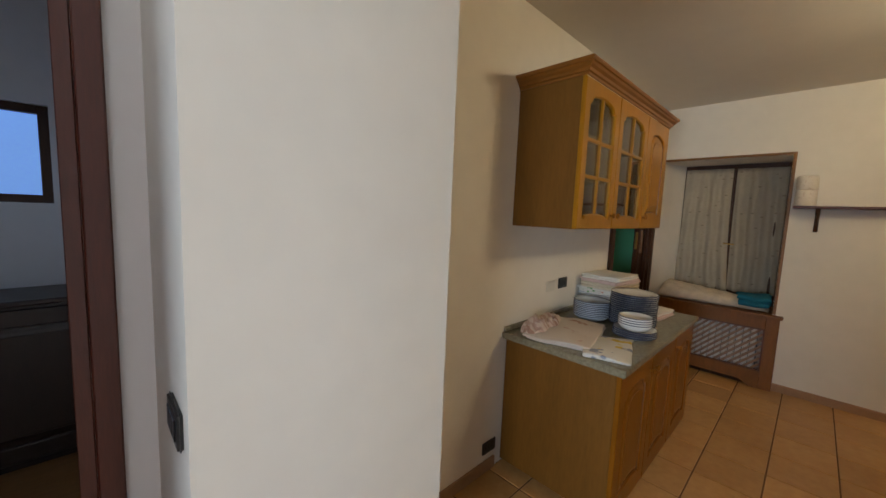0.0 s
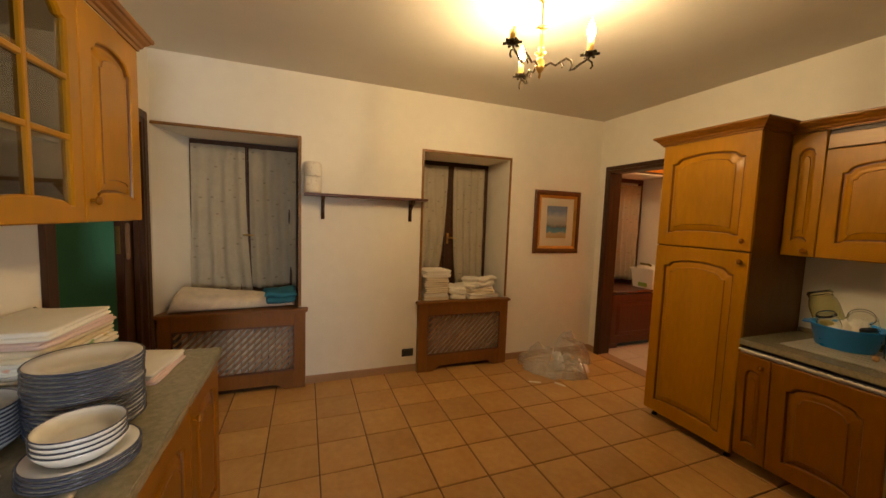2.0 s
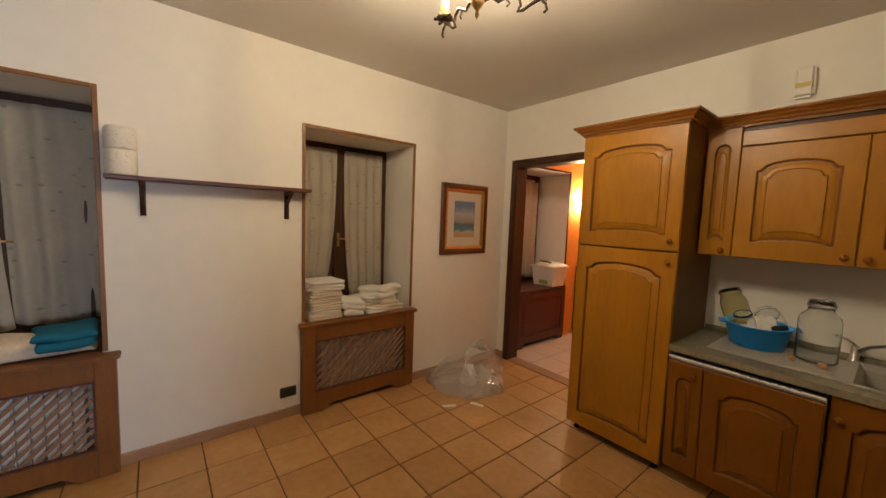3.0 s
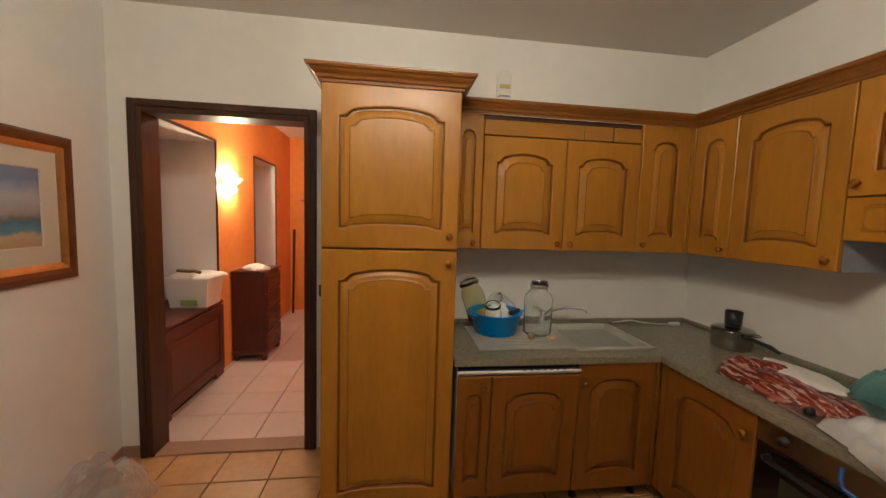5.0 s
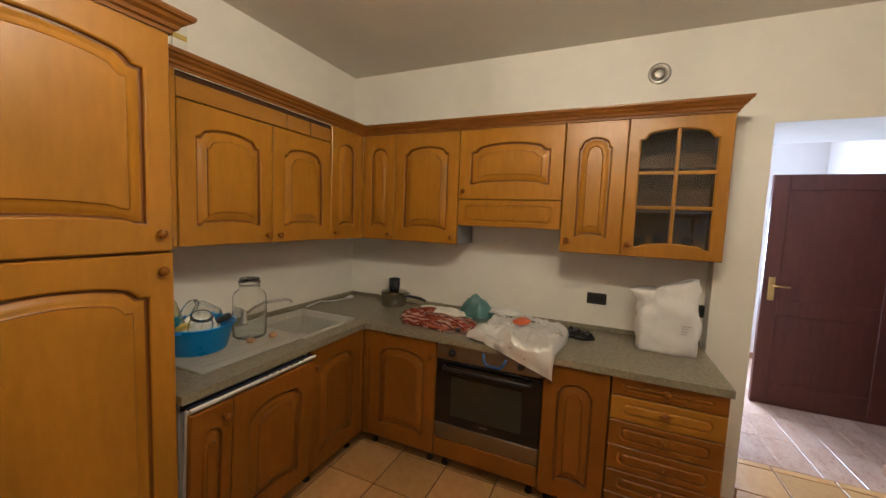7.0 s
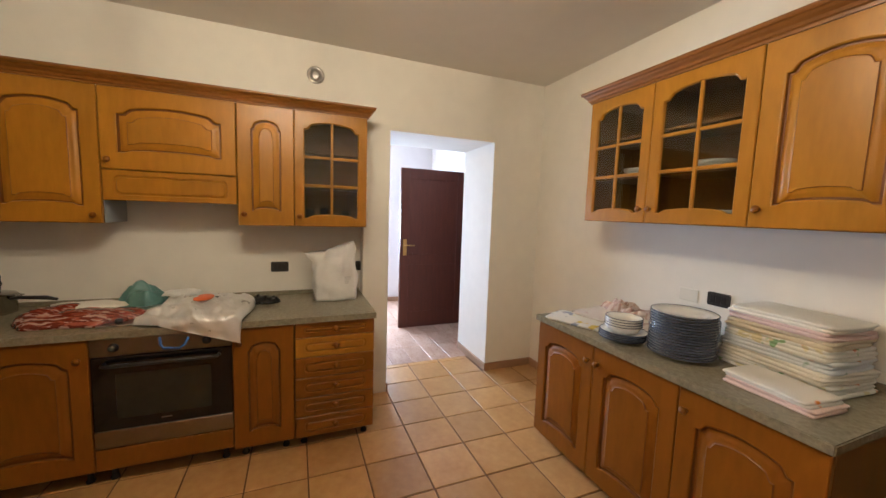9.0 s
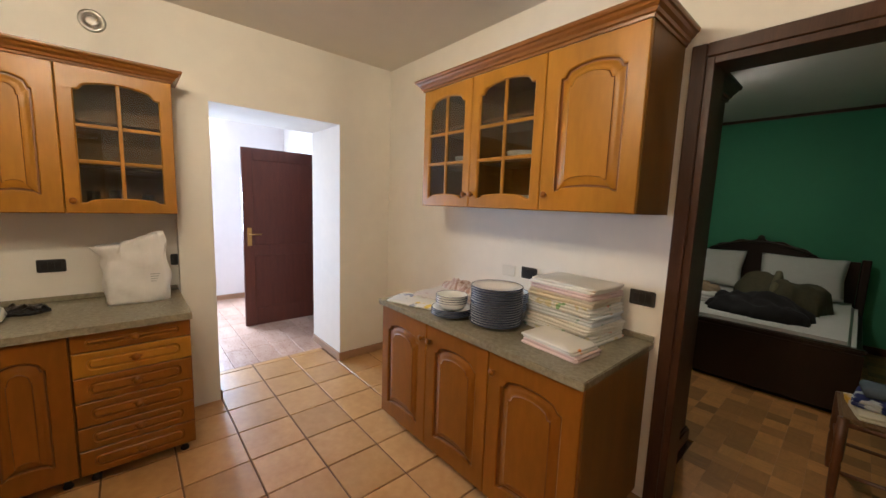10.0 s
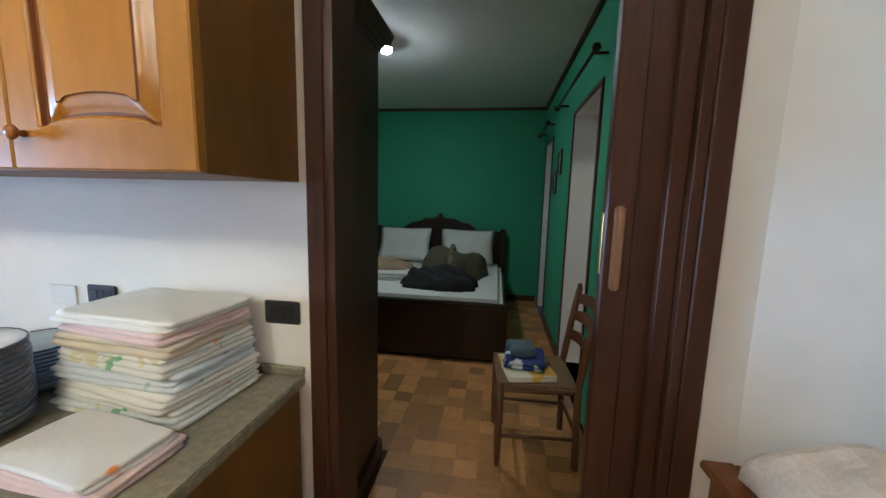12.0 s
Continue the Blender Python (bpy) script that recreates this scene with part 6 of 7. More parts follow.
def standing_bag():
    """Full carrier bag with a slanting, crumpled mouth."""
    bm = bmesh.new()
    n, lv = 44, 18
    rs = []
    for k in range(lv + 1):
        f_ = k / lv
        rs.append([])
        for i in range(n):
            a = 2 * math.pi * i / n
            c, s_ = math.cos(a), math.sin(a)
            sq = 1 / max(abs(c), abs(s_)) ** 0.55
            wx = 0.085 * (1 - 0.75 * max(0, f_ - 0.35) ** 1.2) * (0.9 + 0.1 * math.sin(3 * f_))
            wy = 0.150 * (1 - 0.10 * f_) * (0.93 + 0.12 * math.sin(2.4 * f_ + 0.5))
            x, y = wx * c * sq, wy * s_ * sq - 0.01 * f_
            z = 0.375 * f_ + 0.05 * f_ ** 3 * (y / 0.15)
            amp = 0.030 * (0.25 + f_)
            x += amp * noise.noise(Vector((c * 2.2, s_ * 2.2, f_ * 4))) + 0.016 * abs(noise.noise(Vector((c * 4, s_ * 4, f_ * 6)))) + 0.009 * noise.noise(Vector((c * 8, s_ * 8, f_ * 13)))
            y += amp * noise.noise(Vector((c * 2.2 + 9, s_ * 2.2, f_ * 4)))
            if f_ > 0.8 and y < -0.09:
                y -= (f_ - 0.8) * 0.25
            rs[-1].append(bm.verts.new((x, y, max(0, z))))
    for a, b in zip(rs, rs[1:]):
        bridge(bm, a, b)
    bm.faces.new(rs[0][::-1])
    cc = bm.verts.new((0, 0, 0.34))
    for i in range(n):
        bm.faces.new((rs[-1][i], rs[-1][(i + 1) % n], cc))
    for f_ in bm.faces:
        f_.smooth = True
    return bm


f = thing("carrier_bag", pose(1.06, -0.492, TOP), "full white plastic carrier bag on the worktop", "bag")
part("body", standing_bag(), WHITEBAG, f)
for k in range(4):
    part("printed_line", boxes((0, 0.002, -0.022, 0.022 - 0.006 * k, 0, 0.004)), material("grey_print", (0.45, 0.45, 0.45), 0.6) if k == 0 else bpy.data.materials["grey_print"], f, "", pose(0.087, 0.075, 0.165 - 0.014 * k))

# ---- on top of and inside the cabinets ----
j = thing("alarm_box", pose(2.257, YE, 2.362, 0, 0, E_), "cream plastic wall box with a yellow band", "wall box")
part("case", rbox(-0.047, 0.047, -0.045, -0.0005, -0.088, 0.088, 0.016, 3), CREAM_PLATE, j)
part("band", rbox(-0.035, 0.035, -0.048, -0.0452, -0.03, -0.005, 0.001), material("yellow_band", (0.55, 0.42, 0.10), 0.5), j, "dull yellow band")
for x, y, zz, r, h in ((1.00, -0.66, UZ0 + 0.019, 0.03, 0.10), (1.02, -0.57, UZ0 + 0.019, 0.028, 0.11), (0.98, -0.42, UZ0 + 0.019, 0.032, 0.09)):
    clear(solid("drinking_glass", lathe([(0.0001, 0), (r * 0.8, 0), (r, h), (r - 0.002, h), (r * 0.8 - 0.002, 0.006), (0.0001, 0.006)], 18), JARGLASS, pose(x, y, zz), "clear drinking glass inside the glazed cabinet", "glass", "glasses in the cabinet"))
for x, zz in ((2.05, 1.717), (2.50, 1.717), (2.60, 1.464)):
    solid("serving_dish", bowl_bm(0.09, 0.06), CHINA, pose(x, 1.24, zz), "white china dish inside the glazed cabinet", "dish", "dishes in the cabinet")


# ---- bedroom ----
w = thing("wardrobe", pose(0, 0, 0), "dark walnut wardrobe beside the bedroom door", "wardrobe")
part("body", rbox(2.05, 3.255, YWO + 0.03, 2.10, 0.06, 2.10, 0.004), WALNUT, w)
part("plinth", rbox(2.04, 3.275, YWO + 0.03, 2.13, 0.0, 0.10, 0.012, 2), WALNUT, w)
part("cornice", sweep([(o * 1.1, h * 1.3) for o, h in CROWN], [(2.04, YWO + 0.03, 2.1005), (2.04, 2.11, 2.1005), (3.257, 2.11, 2.1005), (3.257, YWO + 0.03, 2.1005)]), WALNUT, w)
for x in (2.07, 2.665):
    part("door", raised_door(0.58, 1.95, 0.06, 0.02), WALNUT, w, "", pose(x + 0.58, 2.1005, 0.12, 0, 0, 180))
DARKW = material("carved_dark_wood", (0.018, 0.009, 0.006), 0.35, var=0.3, scale=5, stretch=(6, 6, 1))
QUILT = material("bed_sheet", (0.66, 0.64, 0.60), 0.95, var=0.04, scale=4, bump=0.3, bump_scale=50)
bx0, bx1, by0, by1 = 2.14, 3.97, 3.36, 5.44
bed = thing("double_bed", pose(0, 0, 0), "dark carved wooden double bed with white sheet", "bed")
part("footboard", rbox(bx0, bx1, by0, by0 + 0.05, 0.03, 0.50, 0.012, 2), DARKW, bed)
part("top_rail", rbox(bx0 - 0.01, bx1 + 0.01, by0 - 0.012, by0 + 0.062, 0.501, 0.53, 0.01, 2), DARKW, bed)
for x in (bx0, bx1 - 0.035):
    part("side_rail", rbox(x, x + 0.035, by0 + 0.051, by1 - 0.06, 0.20, 0.42, 0.006), DARKW, bed)
part("mattress", rbox(bx0 + 0.04, bx1 - 0.04, by0 + 0.065, by1 - 0.065, 0.25, 0.545, 0.05, 3), QUILT, bed, "mattress under a white sheet")
for x in (bx0, bx1 - 0.07):
    for y in (by0 - 0.004, by1 - 0.07):
        part("leg", rbox(x, x + 0.07, y, y + 0.07, 0, 0.029 if y < 4 else 1.02, 0.008), DARKW, bed)
bm = bmesh.new()
n = 40
lo, hi = [], []
for k in range(n + 1):
    u = -1 + 2 * k / n
    x = (bx0 + bx1) / 2 + u * (bx1 - bx0 - 0.15) / 2
    z = 0.99 + 0.17 * max(0, math.cos(min(1, abs(u) / 0.62) * math.pi / 2)) ** 0.7 + 0.012 * math.cos(abs(u) * 26) * (abs(u) < 0.6)
    lo.append((x, 0.20)), hi.append((x, z))
fr = [[bm.verts.new((x, y, z)) for x, z in lo + hi[::-1]] for y in (by1 - 0.055, by1 - 0.01)]
bridge(bm, fr[0], fr[1])
for rr in fr:
    for k in range(n):
        bm.faces.new((rr[k], rr[k + 1], rr[2 * n - k], rr[2 * n + 1 - k]))
part("headboard", bm, DARKW, bed)
part("finial", lathe([(0.03, 0), (0.045, 0.012), (0.03, 0.03), (0.035, 0.045), (0.0001, 0.065)], 14, None, ((bx0 + bx1) / 2, by1 - 0.03, 1.155)), DARKW, bed)
tube([((bx0 + bx1) / 2 + u * 0.5, by1 - 0.062, 1.0 + 0.13 * math.cos(u * 1.5)) for u in [-1 + 0.1 * i for i in range(21)]], 0.016, 8, bm := bmesh.new())
part("carving", bm, DARKW, bed)


def pillow_bm(w_, d_, h_, seed):
    bm = bmesh.new()
    n_ = 16
    for sgn in (1, -1):
        g = [[bm.verts.new(((-1 + 2 * i / n_) * w_ / 2 * (1 - 0.06 * (1 - abs(-1 + 2 * j / n_))), (-1 + 2 * j / n_) * d_ / 2 * (1 - 0.06 * (1 - abs(-1 + 2 * i / n_))),
              sgn * h_ / 2 * ((1 - (-1 + 2 * i / n_) ** 4) * (1 - (-1 + 2 * j / n_) ** 4)) ** 0.55 + 0.01 * noise.noise(Vector((i * 0.4, j * 0.4, seed + sgn))))) for j in range(n_ + 1)] for i in range(n_ + 1)]
        for i in range(n_):
            for j in range(n_):
                bm.faces.new((g[i][j], g[i + 1][j], g[i + 1][j + 1], g[i][j + 1])).smooth = True
    bmesh.ops.remove_doubles(bm, verts=bm.verts, dist=0.022)
    return bm


for x, s_ in ((2.60, 1), (3.46, 2)):
    solid("pillow", pillow_bm(0.72, 0.48, 0.17, s_), QUILT, pose(x, 5.18, 0.79, 66, 0, 0), "white pillow leaning on the headboard", "pillow", "bed pillows")
KHAKI = material("khaki_cloth", (0.075, 0.066, 0.036), 0.9, var=0.25, scale=7, bump=0.4)
BLACKC = material("black_cloth", (0.012, 0.011, 0.012), 0.9, var=0.3, scale=9, bump=0.4)
FUR = material("tan_fleece", (0.34, 0.25, 0.15), 0.95, var=0.25, scale=14, bump=0.7, bump_scale=60)
k = thing("travel_bag", pose(3.38, 4.42, 0.54, 0, 0, 8), "dark khaki and black travel bag on the bed", "bag")
part("body", crumple(0.70, 0.62, 0.36, 21.3, 30, 0.35, 4, 0.4), KHAKI, k)
part("strap", tube([(-0.08, -0.31, 0.02), (-0.05, -0.24, 0.24), (-0.02, -0.02, 0.345), (0.0, 0.22, 0.27)], 0.03, 8), material("khaki_strap", (0.16, 0.14, 0.075), 0.9, var=0.15), k)
solid("jacket", crumple(0.78, 0.44, 0.24, 24.8, 30, 0.45, 5, 0.45), BLACKC, pose(3.30, 3.86, 0.54, 0, 0, -4), "black padded jacket heaped on the bed", "jacket")
solid("fleece_blanket", crumple(0.60, 0.36, 0.16, 27.2, 28, 0.6, 7), FUR, pose(2.62, 4.25, 0.62, 0, 0, 10), "bunched tan fleece on the bed", "blanket")
solid("folded_sheet", folded(0.52, 0.40, 0.09, 3, 9.1), QUILT, pose(2.66, 4.15, 0.54, 0, 0, 8), "folded white sheet on the bed", "sheet")

# rush seated chair with folded things on it
c = thing("dining_chair", pose(4.10, 2.35, 0, 0, 0, -87), "brown wooden chair with woven seat", "chair")
CHW = material("chair_wood", (0.13, 0.052, 0.02), 0.4, var=0.25, scale=5, stretch=(8, 8, 1))
for x in (-0.19, 0.19):
    part("leg", lathe([(0.014, 0), (0.018, 0.05), (0.021, 0.2), (0.017, 0.22), (0.022, 0.24), (0.022, 0.46)], 12, None, (x, -0.21, 0)), CHW, c)
    part("leg", tube([(x * 0.92, 0.20, 0), (x * 0.92, 0.19, 0.45), (x * 0.95, 0.225, 0.70), (x, 0.26, 0.89)], 0.019, 10), CHW, c)
    part("finial", lathe([(0.012, 0), (0.02, 0.012), (0.012, 0.026), (0.016, 0.036), (0.0001, 0.05)], 12, None, (x, 0.262, 0.888)), CHW, c)
    part("rail", tube([(x, -0.21, 0.17), (x * 0.92, 0.195, 0.17)], 0.010, 8), CHW, c)
    part("rail", tube([(x, -0.21, 0.43), (x * 0.92, 0.195, 0.43)], 0.014, 8), CHW, c)
for y, z in ((-0.21, 0.27), (-0.21, 0.43), (0.195, 0.43), (0.195, 0.2)):
    part("rail", tube([(-0.18, y, z), (0.18, y, z)], 0.011, 8), CHW, c)
part("seat", rbox(-0.205, 0.205, -0.225, 0.19, 0.442, 0.468, 0.012, 2), material("woven_rush", (0.20, 0.12, 0.05), 0.85, var=0.25, scale=12, stretch=(2, 10, 2), bump=0.6, bump_scale=60), c)
for z0, y in ((0.60, 0.213), (0.72, 0.232), (0.82, 0.25)):
    bm = bmesh.new()
    n = 12
    pts = [(-0.175 + 0.35 * k / n, 0.022 * math.sin(math.pi * k / n), 0.018 * math.sin(math.pi * k / n)) for k in range(n + 1)]
    for d0, d1 in ((0, 0.014),):
        f0 = [bm.verts.new((x, y + yy, z0 + zz - 0.005)) for x, yy, zz in pts] + [bm.verts.new((x, y + yy, z0 + 0.05 + 1.6 * zz)) for x, yy, zz in pts[::-1]]
        f1 = [bm.verts.new((v.co.x, v.co.y + 0.014, v.co.z)) for v in f0]
        bridge(bm, f0, f1)
        for rr in (f0, f1):
            for k in range(n):
                bm.faces.new((rr[k], rr[k + 1], rr[2 * n - k], rr[2 * n + 1 - k]))
    part("ladder_slat", bm, CHW, c)
solid("folded_cloth", folded(0.26, 0.30, 0.03, 2, 2.2), cloth_print("yellow_cloth", (0.72, 0.66, 0.52), [(0.70, 0.42, 0.04)], 6, 0.55), pose(4.04, 2.32, 0.469, 0, 0, 12), "folded cream and yellow cloth on the chair", "folded cloth")
solid("folded_cloth", folded(0.22, 0.25, 0.045, 2, 4.2), cloth_print("navy_print", (0.60, 0.62, 0.66), [(0.02, 0.03, 0.14), (0.03, 0.04, 0.18)], 12, 0.48), pose(4.03, 2.37, 0.498, 0, 0, -4), "folded navy and white printed cloth", "folded cloth")
solid("shoe_pouch", folded(0.15, 0.17, 0.055, 1, 6.2), material("grey_pouch", (0.11, 0.135, 0.17), 0.8, var=0.1), pose(4.02, 2.38, 0.541, 0, 0, 6), "grey cloth pouch on top of the pile", "pouch")


def curtain_rod(y0, y1, z):
    r = thing("curtain_rod", pose(0, 0, 0), "black iron curtain rod with ball ends", "curtain rod", "bedroom curtain rods")
    part("rod", tube([(BN - 0.09, y0, z), (BN - 0.09, y1, z)], 0.011, 8), IRON, r)
    for y, s_ in ((y0, -1), (y1, 1)):
        part("ball", lathe([(0.0001, -0.028), (0.02, -0.018), (0.028, 0), (0.02, 0.018), (0.0001, 0.028)], 12, None, (BN - 0.09, y + s_ * 0.02, z)), IRON, r)
        part("bracket", tube([(BN - 0.09, y - s_ * 0.06, z), (BN - 0.001, y - s_ * 0.06, z)], 0.009, 6), IRON, r)


curtain_rod(2.62, 3.95, 2.27)
curtain_rod(4.62, 5.40, 2.27)
for y, z in ((4.12, 1.80), (4.38, 1.62)):
    p = thing("small_picture", pose(BN, y, z, 0, 0, -90), "small dark framed picture on the green wall", "picture", "small bedroom pictures")
    part("frame", frame_ring(0.17, 0.24, ((0, 0.001), (0, 0.02), (0.025, 0.018), (0.025, 0.001))), DARKW, p)
    part("print", boxes((-0.06, 0.06, -0.006, -0.002, -0.095, 0.095)), LINEN_CREAM, p)
l = thing("ceiling_spot", pose(2.90, 3.33, H), "small lit spot lamp on the bedroom ceiling", "ceiling lamp")
part("base", lathe([(0.05, 0), (0.05, -0.02), (0.02, -0.03), (0.012, -0.05)], 16), IRON, l)
part("lamp", lathe([(0.03, -0.05), (0.045, -0.06), (0.046, -0.08), (0.03, -0.092), (0.0001, -0.096)], 16), material("bedroom_lamp_glow", (1, 0.9, 0.75), emit=(1.0, 0.80, 0.56), strength=450.0), l)
# hood added around the lamp to hold its light off the ceiling
part("hood", lathe([(0.02, -0.045), (0.06, -0.05), (0.066, -0.07), (0.063, -0.07), (0.057, -0.053), (0.02, -0.048)], 20), IRON, l)

# ---- orange corridor ----
s = thing("wall_sconce", pose(XN, -4.31, 1.79), "lit white glass wall lamp on the orange wall", "wall lamp")
bm = bmesh.new()
n = 18
rs = []
for r, z in ((0.004, -0.045), (0.05, -0.035), (0.10, -0.005), (0.15, 0.04), (0.145, 0.042), (0.09, 0.004), (0.004, -0.03)):
    rs.append([bm.verts.new((-r * math.sin(math.pi * k / n) * 0.8 - 0.003, -r * math.cos(math.pi * k / n), z)) for k in range(n + 1)])
for a, b in zip(rs, rs[1:]):
    for k in range(n):
        bm.faces.new((a[k], a[k + 1], b[k + 1], b[k])).smooth = True
part("shade", bm, material("sconce_glass", (0.9, 0.85, 0.75), 0.4, emit=(1.0, 0.68, 0.33), strength=7.0), s)
part("bulb", lathe([(0.0001, -0.03), (0.02, -0.02), (0.026, 0.0), (0.02, 0.025), (0.0001, 0.04)], 12, None, (-0.06, 0, 0.06)), material("sconce_bulb", (1, 0.8, 0.5), emit=(1.0, 0.68, 0.33), strength=1050.0), s)
part("socket", tube([(-0.003, 0, 0.0), (-0.06, 0, 0.0), (-0.06, 0, 0.031)], 0.010, 8), BRASS, s)
part("lower_bulb", lathe([(0.0001, -0.03), (0.018, -0.02), (0.022, 0.0), (0.014, 0.02)], 12, None, (-0.055, 0, -0.065)), bpy.data.materials["sconce_bulb"], s)
# assumed lamp, out of view above the doorway, added to brighten the corridor
cl = thing("ceiling_light", pose(3.80, -4.2, H), "unseen round lamp added to light the corridor", "ceiling lamp")
part("diffuser", lathe([(0.14, 0), (0.14, -0.02), (0.11, -0.06), (0.05, -0.08), (0.0001, -0.084)], 24), material("corridor_lamp_glow", (1, 0.95, 0.85), emit=(1.0, 0.76, 0.54), strength=36.0), cl)


def corridor_cover(y0, y1):
    x = 4.50
    ob = thing("radiator_cover", pose(0, 0, 0), "dark mahogany panelled radiator cover in the corridor", "radiator cover")
    part("top", rbox(x - 0.02, XNO - 0.06, y0, y1, 0.67, 0.70, 0.006), MAHOGANY, ob)
    part("front", raised_door(y1 - y0 - 0.01, 0.60, 0, 0), MAHOGANY, ob, "", pose(x, y1 - 0.005, 0.06, 0, 0, -90))
    for a in (y0, y1 - 0.14):
        part("foot", boxes((x - 0.01, x + 0.02, a, a + 0.14, 0, 0.0595)), MAHOGANY, ob)


corridor_cover(-4.05, -3.11)
w = thing("window_5", pose(0, 0, 0), "dark wooden corridor window behind a pale curtain", "window")
w["kind"] = "structure"
for b_ in ((4.99, 5.035, -4.05, -4.0, 0.71, 2.12), (4.99, 5.035, -3.16, -3.11, 0.71, 2.12), (4.99, 5.035, -4.0, -3.16, 2.07, 2.12), (4.99, 5.035, -4.0, -3.16, 0.71, 0.77), (4.985, 5.04, -3.61, -3.55, 0.77, 2.07)):
    part("window_frame", rbox(*b_, 0.004), MAHOGANY, w)
curtain("pale sheer curtain in the corridor window", pose(4.955, -3.15, 2.03, 0, 0, -90), 0.40, 1.28, 4, 0.0, -0.05, seed=5.1)
curtain("pale sheer curtain in the corridor window", pose(4.955, -3.60, 2.03, 0, 0, -90), 0.38, 1.28, 4, 0.03, 0.0, seed=6.3)
PLASTIC = material("white_crate_plastic", (0.74, 0.72, 0.70), 0.4, var=0.03)
b = thing("storage_box", pose(4.62, -3.86, 0.70), "white plastic storage box with a green label", "box")
bm = bmesh.new()
rs = [[bm.verts.new((sx * a, sy * d, z)) for sx, sy in ((-1, -1), (1, -1), (1, 1), (-1, 1))] for a, d, z in ((0.14, 0.12, 0), (0.165, 0.145, 0.23), (0.175, 0.155, 0.23), (0.175, 0.155, 0.25), (0.158, 0.138, 0.25), (0.135, 0.115, 0.008))]
for p_, q_ in zip(rs, rs[1:]):
    bridge(bm, p_, q_)
bm.faces.new(rs[0][::-1]), bm.faces.new(rs[-1])
part("body", bm, PLASTIC, b)
part("label", boxes((-0.08, 0.05, 0.128, 0.132, 0.035, 0.085)), material("green_label", (0.28, 0.42, 0.08), 0.7), b, "green and white paper label", pose(0, 0, 0, 0, 0, 0) @ pose(0, 0.0, 0.0, -6))
solid("cloth", crumple(0.40, 0.34, 0.05, 31.5, 26, 0.5, 5), LINEN, pose(4.60, -3.90, 0.945, 0, 0, 5), "white cloth over the storage box", "cloth")
solid("ribbon", tube([(4.52, -3.74, 1.0), (4.58, -3.76, 1.01), (4.63, -3.80, 1.0), (4.69, -3.78, 1.005), (4.74, -3.83, 1.0)], 0.014, 7), material("olive_ribbon", (0.20, 0.16, 0.05), 0.8, var=0.3), pose(0, 0, 0), "olive and brown rolled ribbon on the box", "ribbon")
c = thing("chest_of_drawers", pose(4.36, -4.545, 0), "dark mahogany chest of drawers in the corridor", "chest")
part("body", rbox(-0.15, 0.165, -0.225, 0.225, 0.10, 0.90, 0.006), MAHOGANY, c)
part("top", rbox(-0.17, 0.17, -0.24, 0.24, 0.901, 0.925, 0.008, 2), MAHOGANY, c)
part("base", rbox(-0.165, 0.168, -0.235, 0.235, 0.06, 0.0995, 0.008), MAHOGANY, c)
for x in (-0.13, 0.13):
    for y in (-0.2, 0.2):
        part("foot", lathe([(0.02, 0), (0.032, 0.02), (0.03, 0.045), (0.022, 0.0595)], 12, None, (x, y, 0)), MAHOGANY, c)
for k in range(4):
    d = part("drawer", flat_front(0.42, 0.18, 0.03, 0.025), MAHOGANY, c, "", pose(-0.151, 0.21, 0.115 + 0.194 * k, 0, 0, -90))
    knob(d, 0.21, 0.09)
solid("cloth", crumple(0.24, 0.34, 0.06, 34.5, 22, 0.6, 6), LINEN, pose(4.35, -4.50, 0.925, 0, 0, 30), "crumpled white cloth on the chest", "cloth")
h = thing("hat_shelf", pose(4.26, CEND, 1.70), "small silver lamp shelf on the orange wall", "shelf")
part("plate", lathe([(0.0001, 0), (0.09, 0), (0.095, 0.008), (0.06, 0.03), (0.0001, 0.035)], 20), STEEL, h, "", pose(0, 0.10, 0))
part("arm", tube([(0, 0.001, -0.02), (0, 0.06, -0.02), (0, 0.10, 0.0)], 0.008, 6), STEEL, h)
h = thing("coat_rack", pose(3.95, CEND, 1.87), "dark wooden coat rack on the orange wall", "coat rack")
part("board", rbox(-0.35, 0.10, 0.001, 0.02, -0.03, 0.03, 0.004), WALNUT, h)
for x in (-0.28, -0.12, 0.04):
    part("hook", tube([(x, 0.02, 0), (x, 0.06, -0.01), (x, 0.075, 0.02)], 0.007, 6), IRON, h)
solid("walking_stick", tube([(4.44, CEND + 0.22, 0.0), (4.46, CEND + 0.06, 1.27)], 0.014, 8, None, [0.016, 0.022]), WALNUT, pose(0, 0, 0), "dark stick leaning in the corridor corner", "stick")
solid("red_sack", crumple(0.36, 0.34, 0.85, 37.7, 28, 0.3, 4, 0.5), material("red_cloth", (0.42, 0.012, 0.016), 0.85, var=0.2, scale=6, bump=0.3), pose(3.93, CEND + 0.20, 0.0, 0, 0, 10), "red cloth sack against the orange wall", "sack")

# ---- entrance hall and side room ----
w = thing("window_3", pose(0, 0, 0), "white framed hall window with blue daylight", "window")
w["kind"] = "structure"
for y0, y1, z0, z1 in ((-0.78, -0.735, 0.90, 1.70), (0.265, 0.31, 0.90, 1.70), (-0.735, 0.265, 1.655, 1.70), (-0.735, 0.265, 0.90, 0.945), (-0.26, -0.21, 0.945, 1.655)):
    part("window_frame", rbox(HB - 0.10, HB - 0.05, y0, y1, z0, z1, 0.004), WHITE, w)
part("window_sill", rbox(HB - 0.04, HB + 0.05, -0.80, 0.33, 0.87, 0.899, 0.005), MARBLE, w)
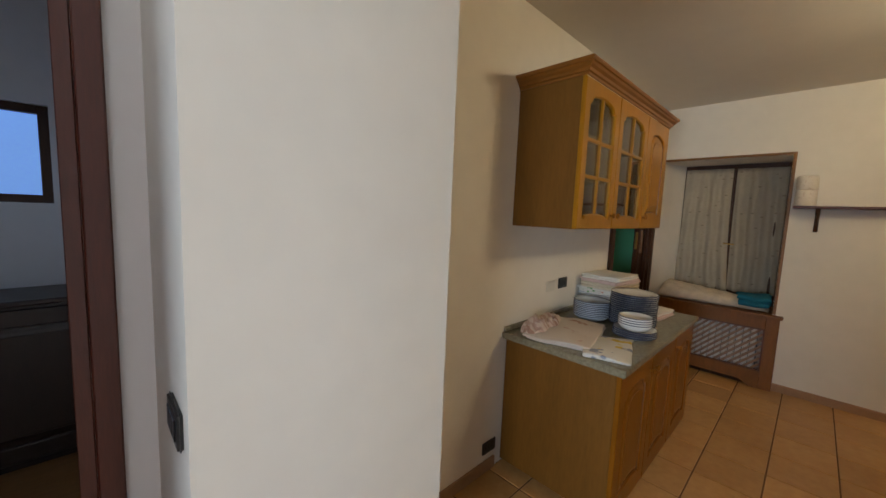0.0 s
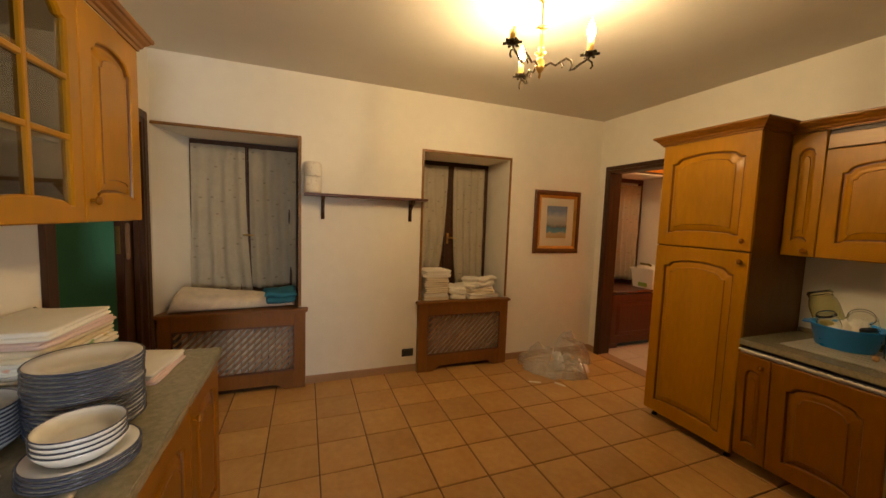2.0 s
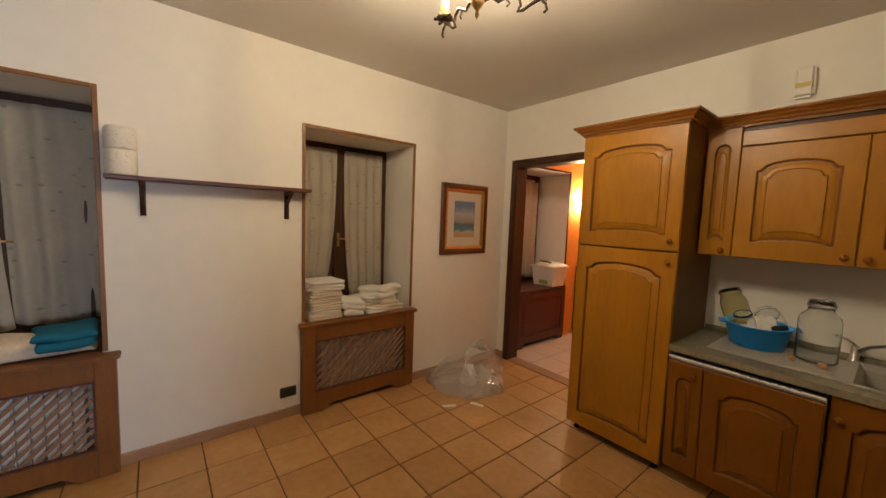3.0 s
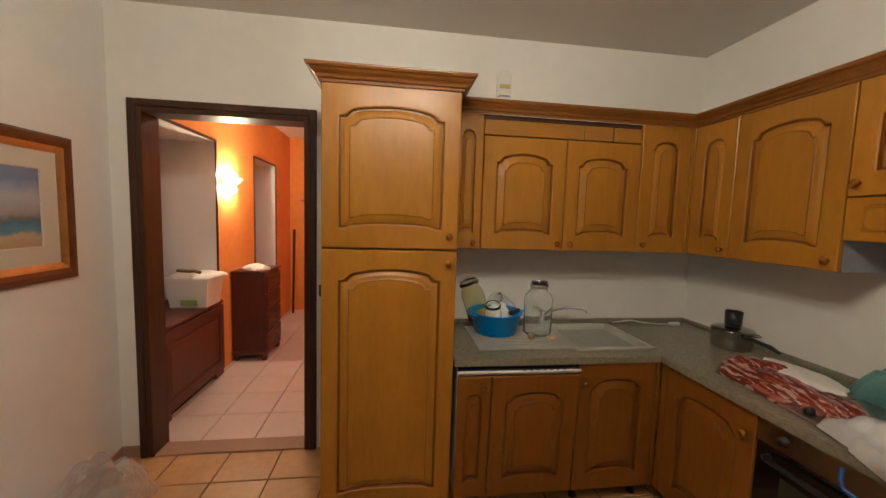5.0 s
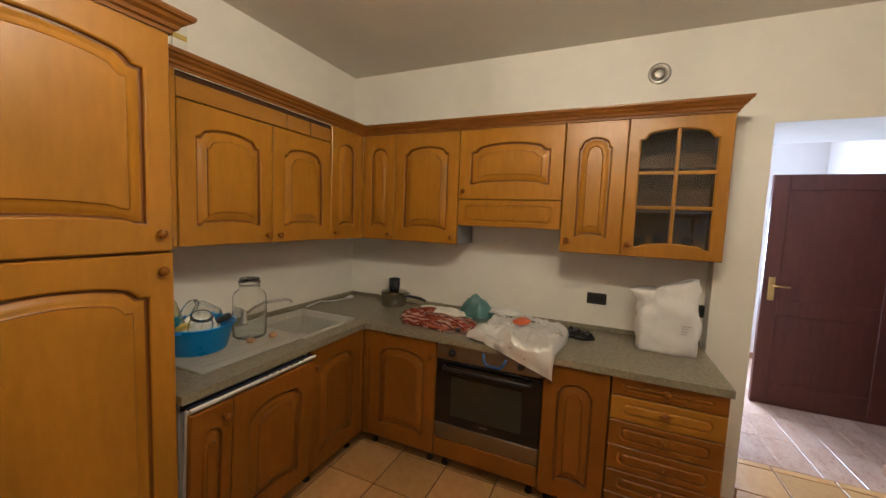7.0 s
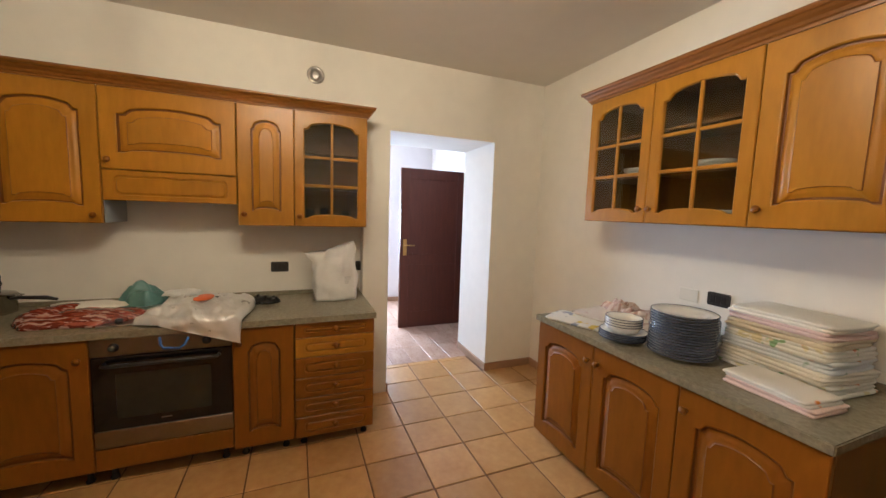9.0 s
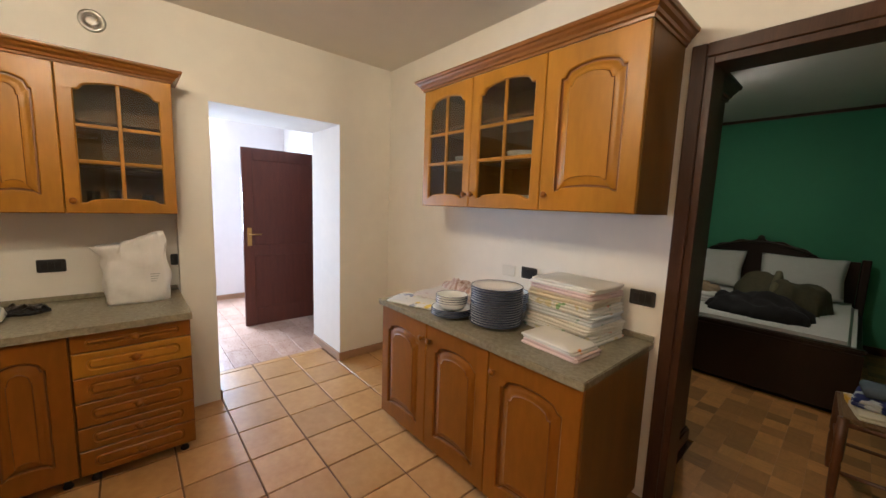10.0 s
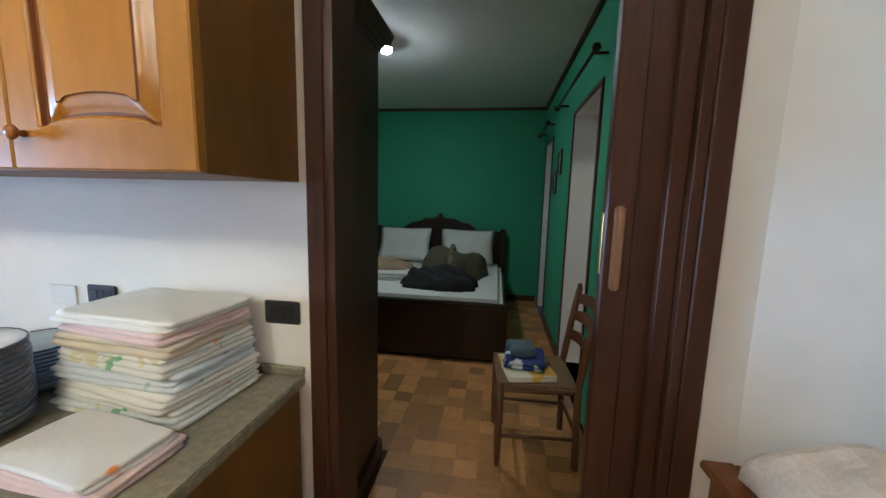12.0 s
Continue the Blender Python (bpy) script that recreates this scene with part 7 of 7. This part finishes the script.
l = thing("hall_wall_lamp", pose(HB, 0.26, 2.33), "lit glass wall lamp in the hall", "wall lamp")
part("shade", lathe([(0.03, -0.09), (0.075, -0.03), (0.085, 0.06), (0.08, 0.06), (0.07, -0.03), (0.0001, -0.085)], 18, None, (0.09, 0, 0)), material("hall_lamp_glow", (1, 0.9, 0.7), emit=(1.0, 0.85, 0.55), strength=10.0), l)
part("arm", tube([(0.001, 0, -0.05), (0.05, 0, -0.08), (0.09, 0, -0.09)], 0.009, 6), BRASS, l)
solid("wall_hook", lathe([(0.02, 0), (0.022, 0.01), (0.012, 0.02), (0.018, 0.04), (0.0001, 0.045)], 12), IRON, pose(HB, 0.27, 2.02, 0, 90, 0), "small dark hook on the hall wall", "hook")
w = thing("window_4", pose(0, 0, 0), "side room window with blue evening light", "window")
w["kind"] = "structure"
for b_ in ((-1.65, -1.60, 3.55, 3.60, 1.46, 2.05), (-0.08, -0.03, 3.55, 3.60, 1.46, 2.05), (-1.60, -0.08, 3.55, 3.60, 2.00, 2.05), (-1.60, -0.08, 3.55, 3.60, 1.46, 1.51), (-0.87, -0.83, 3.55, 3.60, 1.51, 2.00)):
    part("window_frame", rbox(*b_, 0.004), WALNUT, w)
c = thing("low_cupboard", pose(0, 0, 0), "dark low cupboard below the side room window", "cupboard")
part("body", rbox(-1.1, 0.2, 3.08, 3.48, 0.04, 0.92, 0.006), DARKW, c)
part("top", rbox(-1.12, 0.22, 3.05, 3.49, 0.921, 0.95, 0.006), DARKW, c)
for x in (-1.09, -0.44):
    part("door", raised_door(0.63, 0.84, 0, 0), DARKW, c, "", pose(x, 3.079, 0.06))
part("plinth", boxes((-1.08, 0.18, 3.1, 3.47, 0, 0.0395)), DARKW, c)


# ---- floor pieces ----
def tile_mesh(name, sx, sy, mat, h=0.012, r=0.0025):
    return mesh_of(name, rbox(-sx / 2, sx / 2, -sy / 2, sy / 2, -h, 0, r), mat)


def lay(floor, name, mat, x0, x1, y0, y1, px, py, ox, oy, joint, skip=None, turn=False):
    """Lay pieces on the pitch px, py through the origin ox, oy; cut pieces at the edges."""
    cache = {}
    i0, i1 = math.floor((x0 - ox) / px), math.ceil((x1 - ox) / px)
    j0, j1 = math.floor((y0 - oy) / py), math.ceil((y1 - oy) / py)
    for i in range(i0, i1):
        for j in range(j0, j1):
            a, b = max(x0, ox + i * px + joint / 2), min(x1, ox + (i + 1) * px - joint / 2)
            c, d = max(y0, oy + j * py + joint / 2), min(y1, oy + (j + 1) * py - joint / 2)
            if b - a < 0.015 or d - c < 0.015 or (skip and skip((a + b) / 2, (c + d) / 2)):
                continue
            mt = mat[(i + j) % len(mat)]
            key = (round(b - a, 3), round(d - c, 3), mt.name)
            if key not in cache:
                cache[key] = tile_mesh(name, b - a, d - c, mt, r=0.0006 if joint < 0.0015 else 0.0025)
            ob = new(name, cache[key])
            ob.parent = floor
            ob.matrix_basis = pose((a + b) / 2, (c + d) / 2, random.uniform(-0.0006, 0.0006))


PX, PY, OX, OY = 0.308, 0.3120, 3.917, 0.236
lay(bpy.data.objects["floor"], "tile", [TILE], 0.47, XN, YE, YW, PX, PY, OX, OY, 0.0085, lambda x, y: x < XS and not OPEN[0] < y < OPEN[1] + 0.02)
lay(bpy.data.objects["floor_hall"], "slab", [MARBLE], HB, 0.468, HE, HWY + 0.12, 0.40, 0.20, 0.468, 0.1, 0.002, lambda x, y: x > XSO + 0.05 and not OPEN[0] < y < OPEN[1])
lay(bpy.data.objects["floor_corridor"], "tile", [HALL_TILE], CR, XN, CEND, YEO, 0.335, 0.335, 4.50, -2.965, 0.006)
lay(bpy.data.objects["floor_bedroom"], "parquet_block", [PARQUET, PARQUET_T], 2.6, BN, YW + 0.02, BFAR, 0.125, 0.125, 3.3, 1.4, 0.0004, lambda x, y: (y > 3.4 and x < 3.95) or (x < 3.26 and y < 2.12))
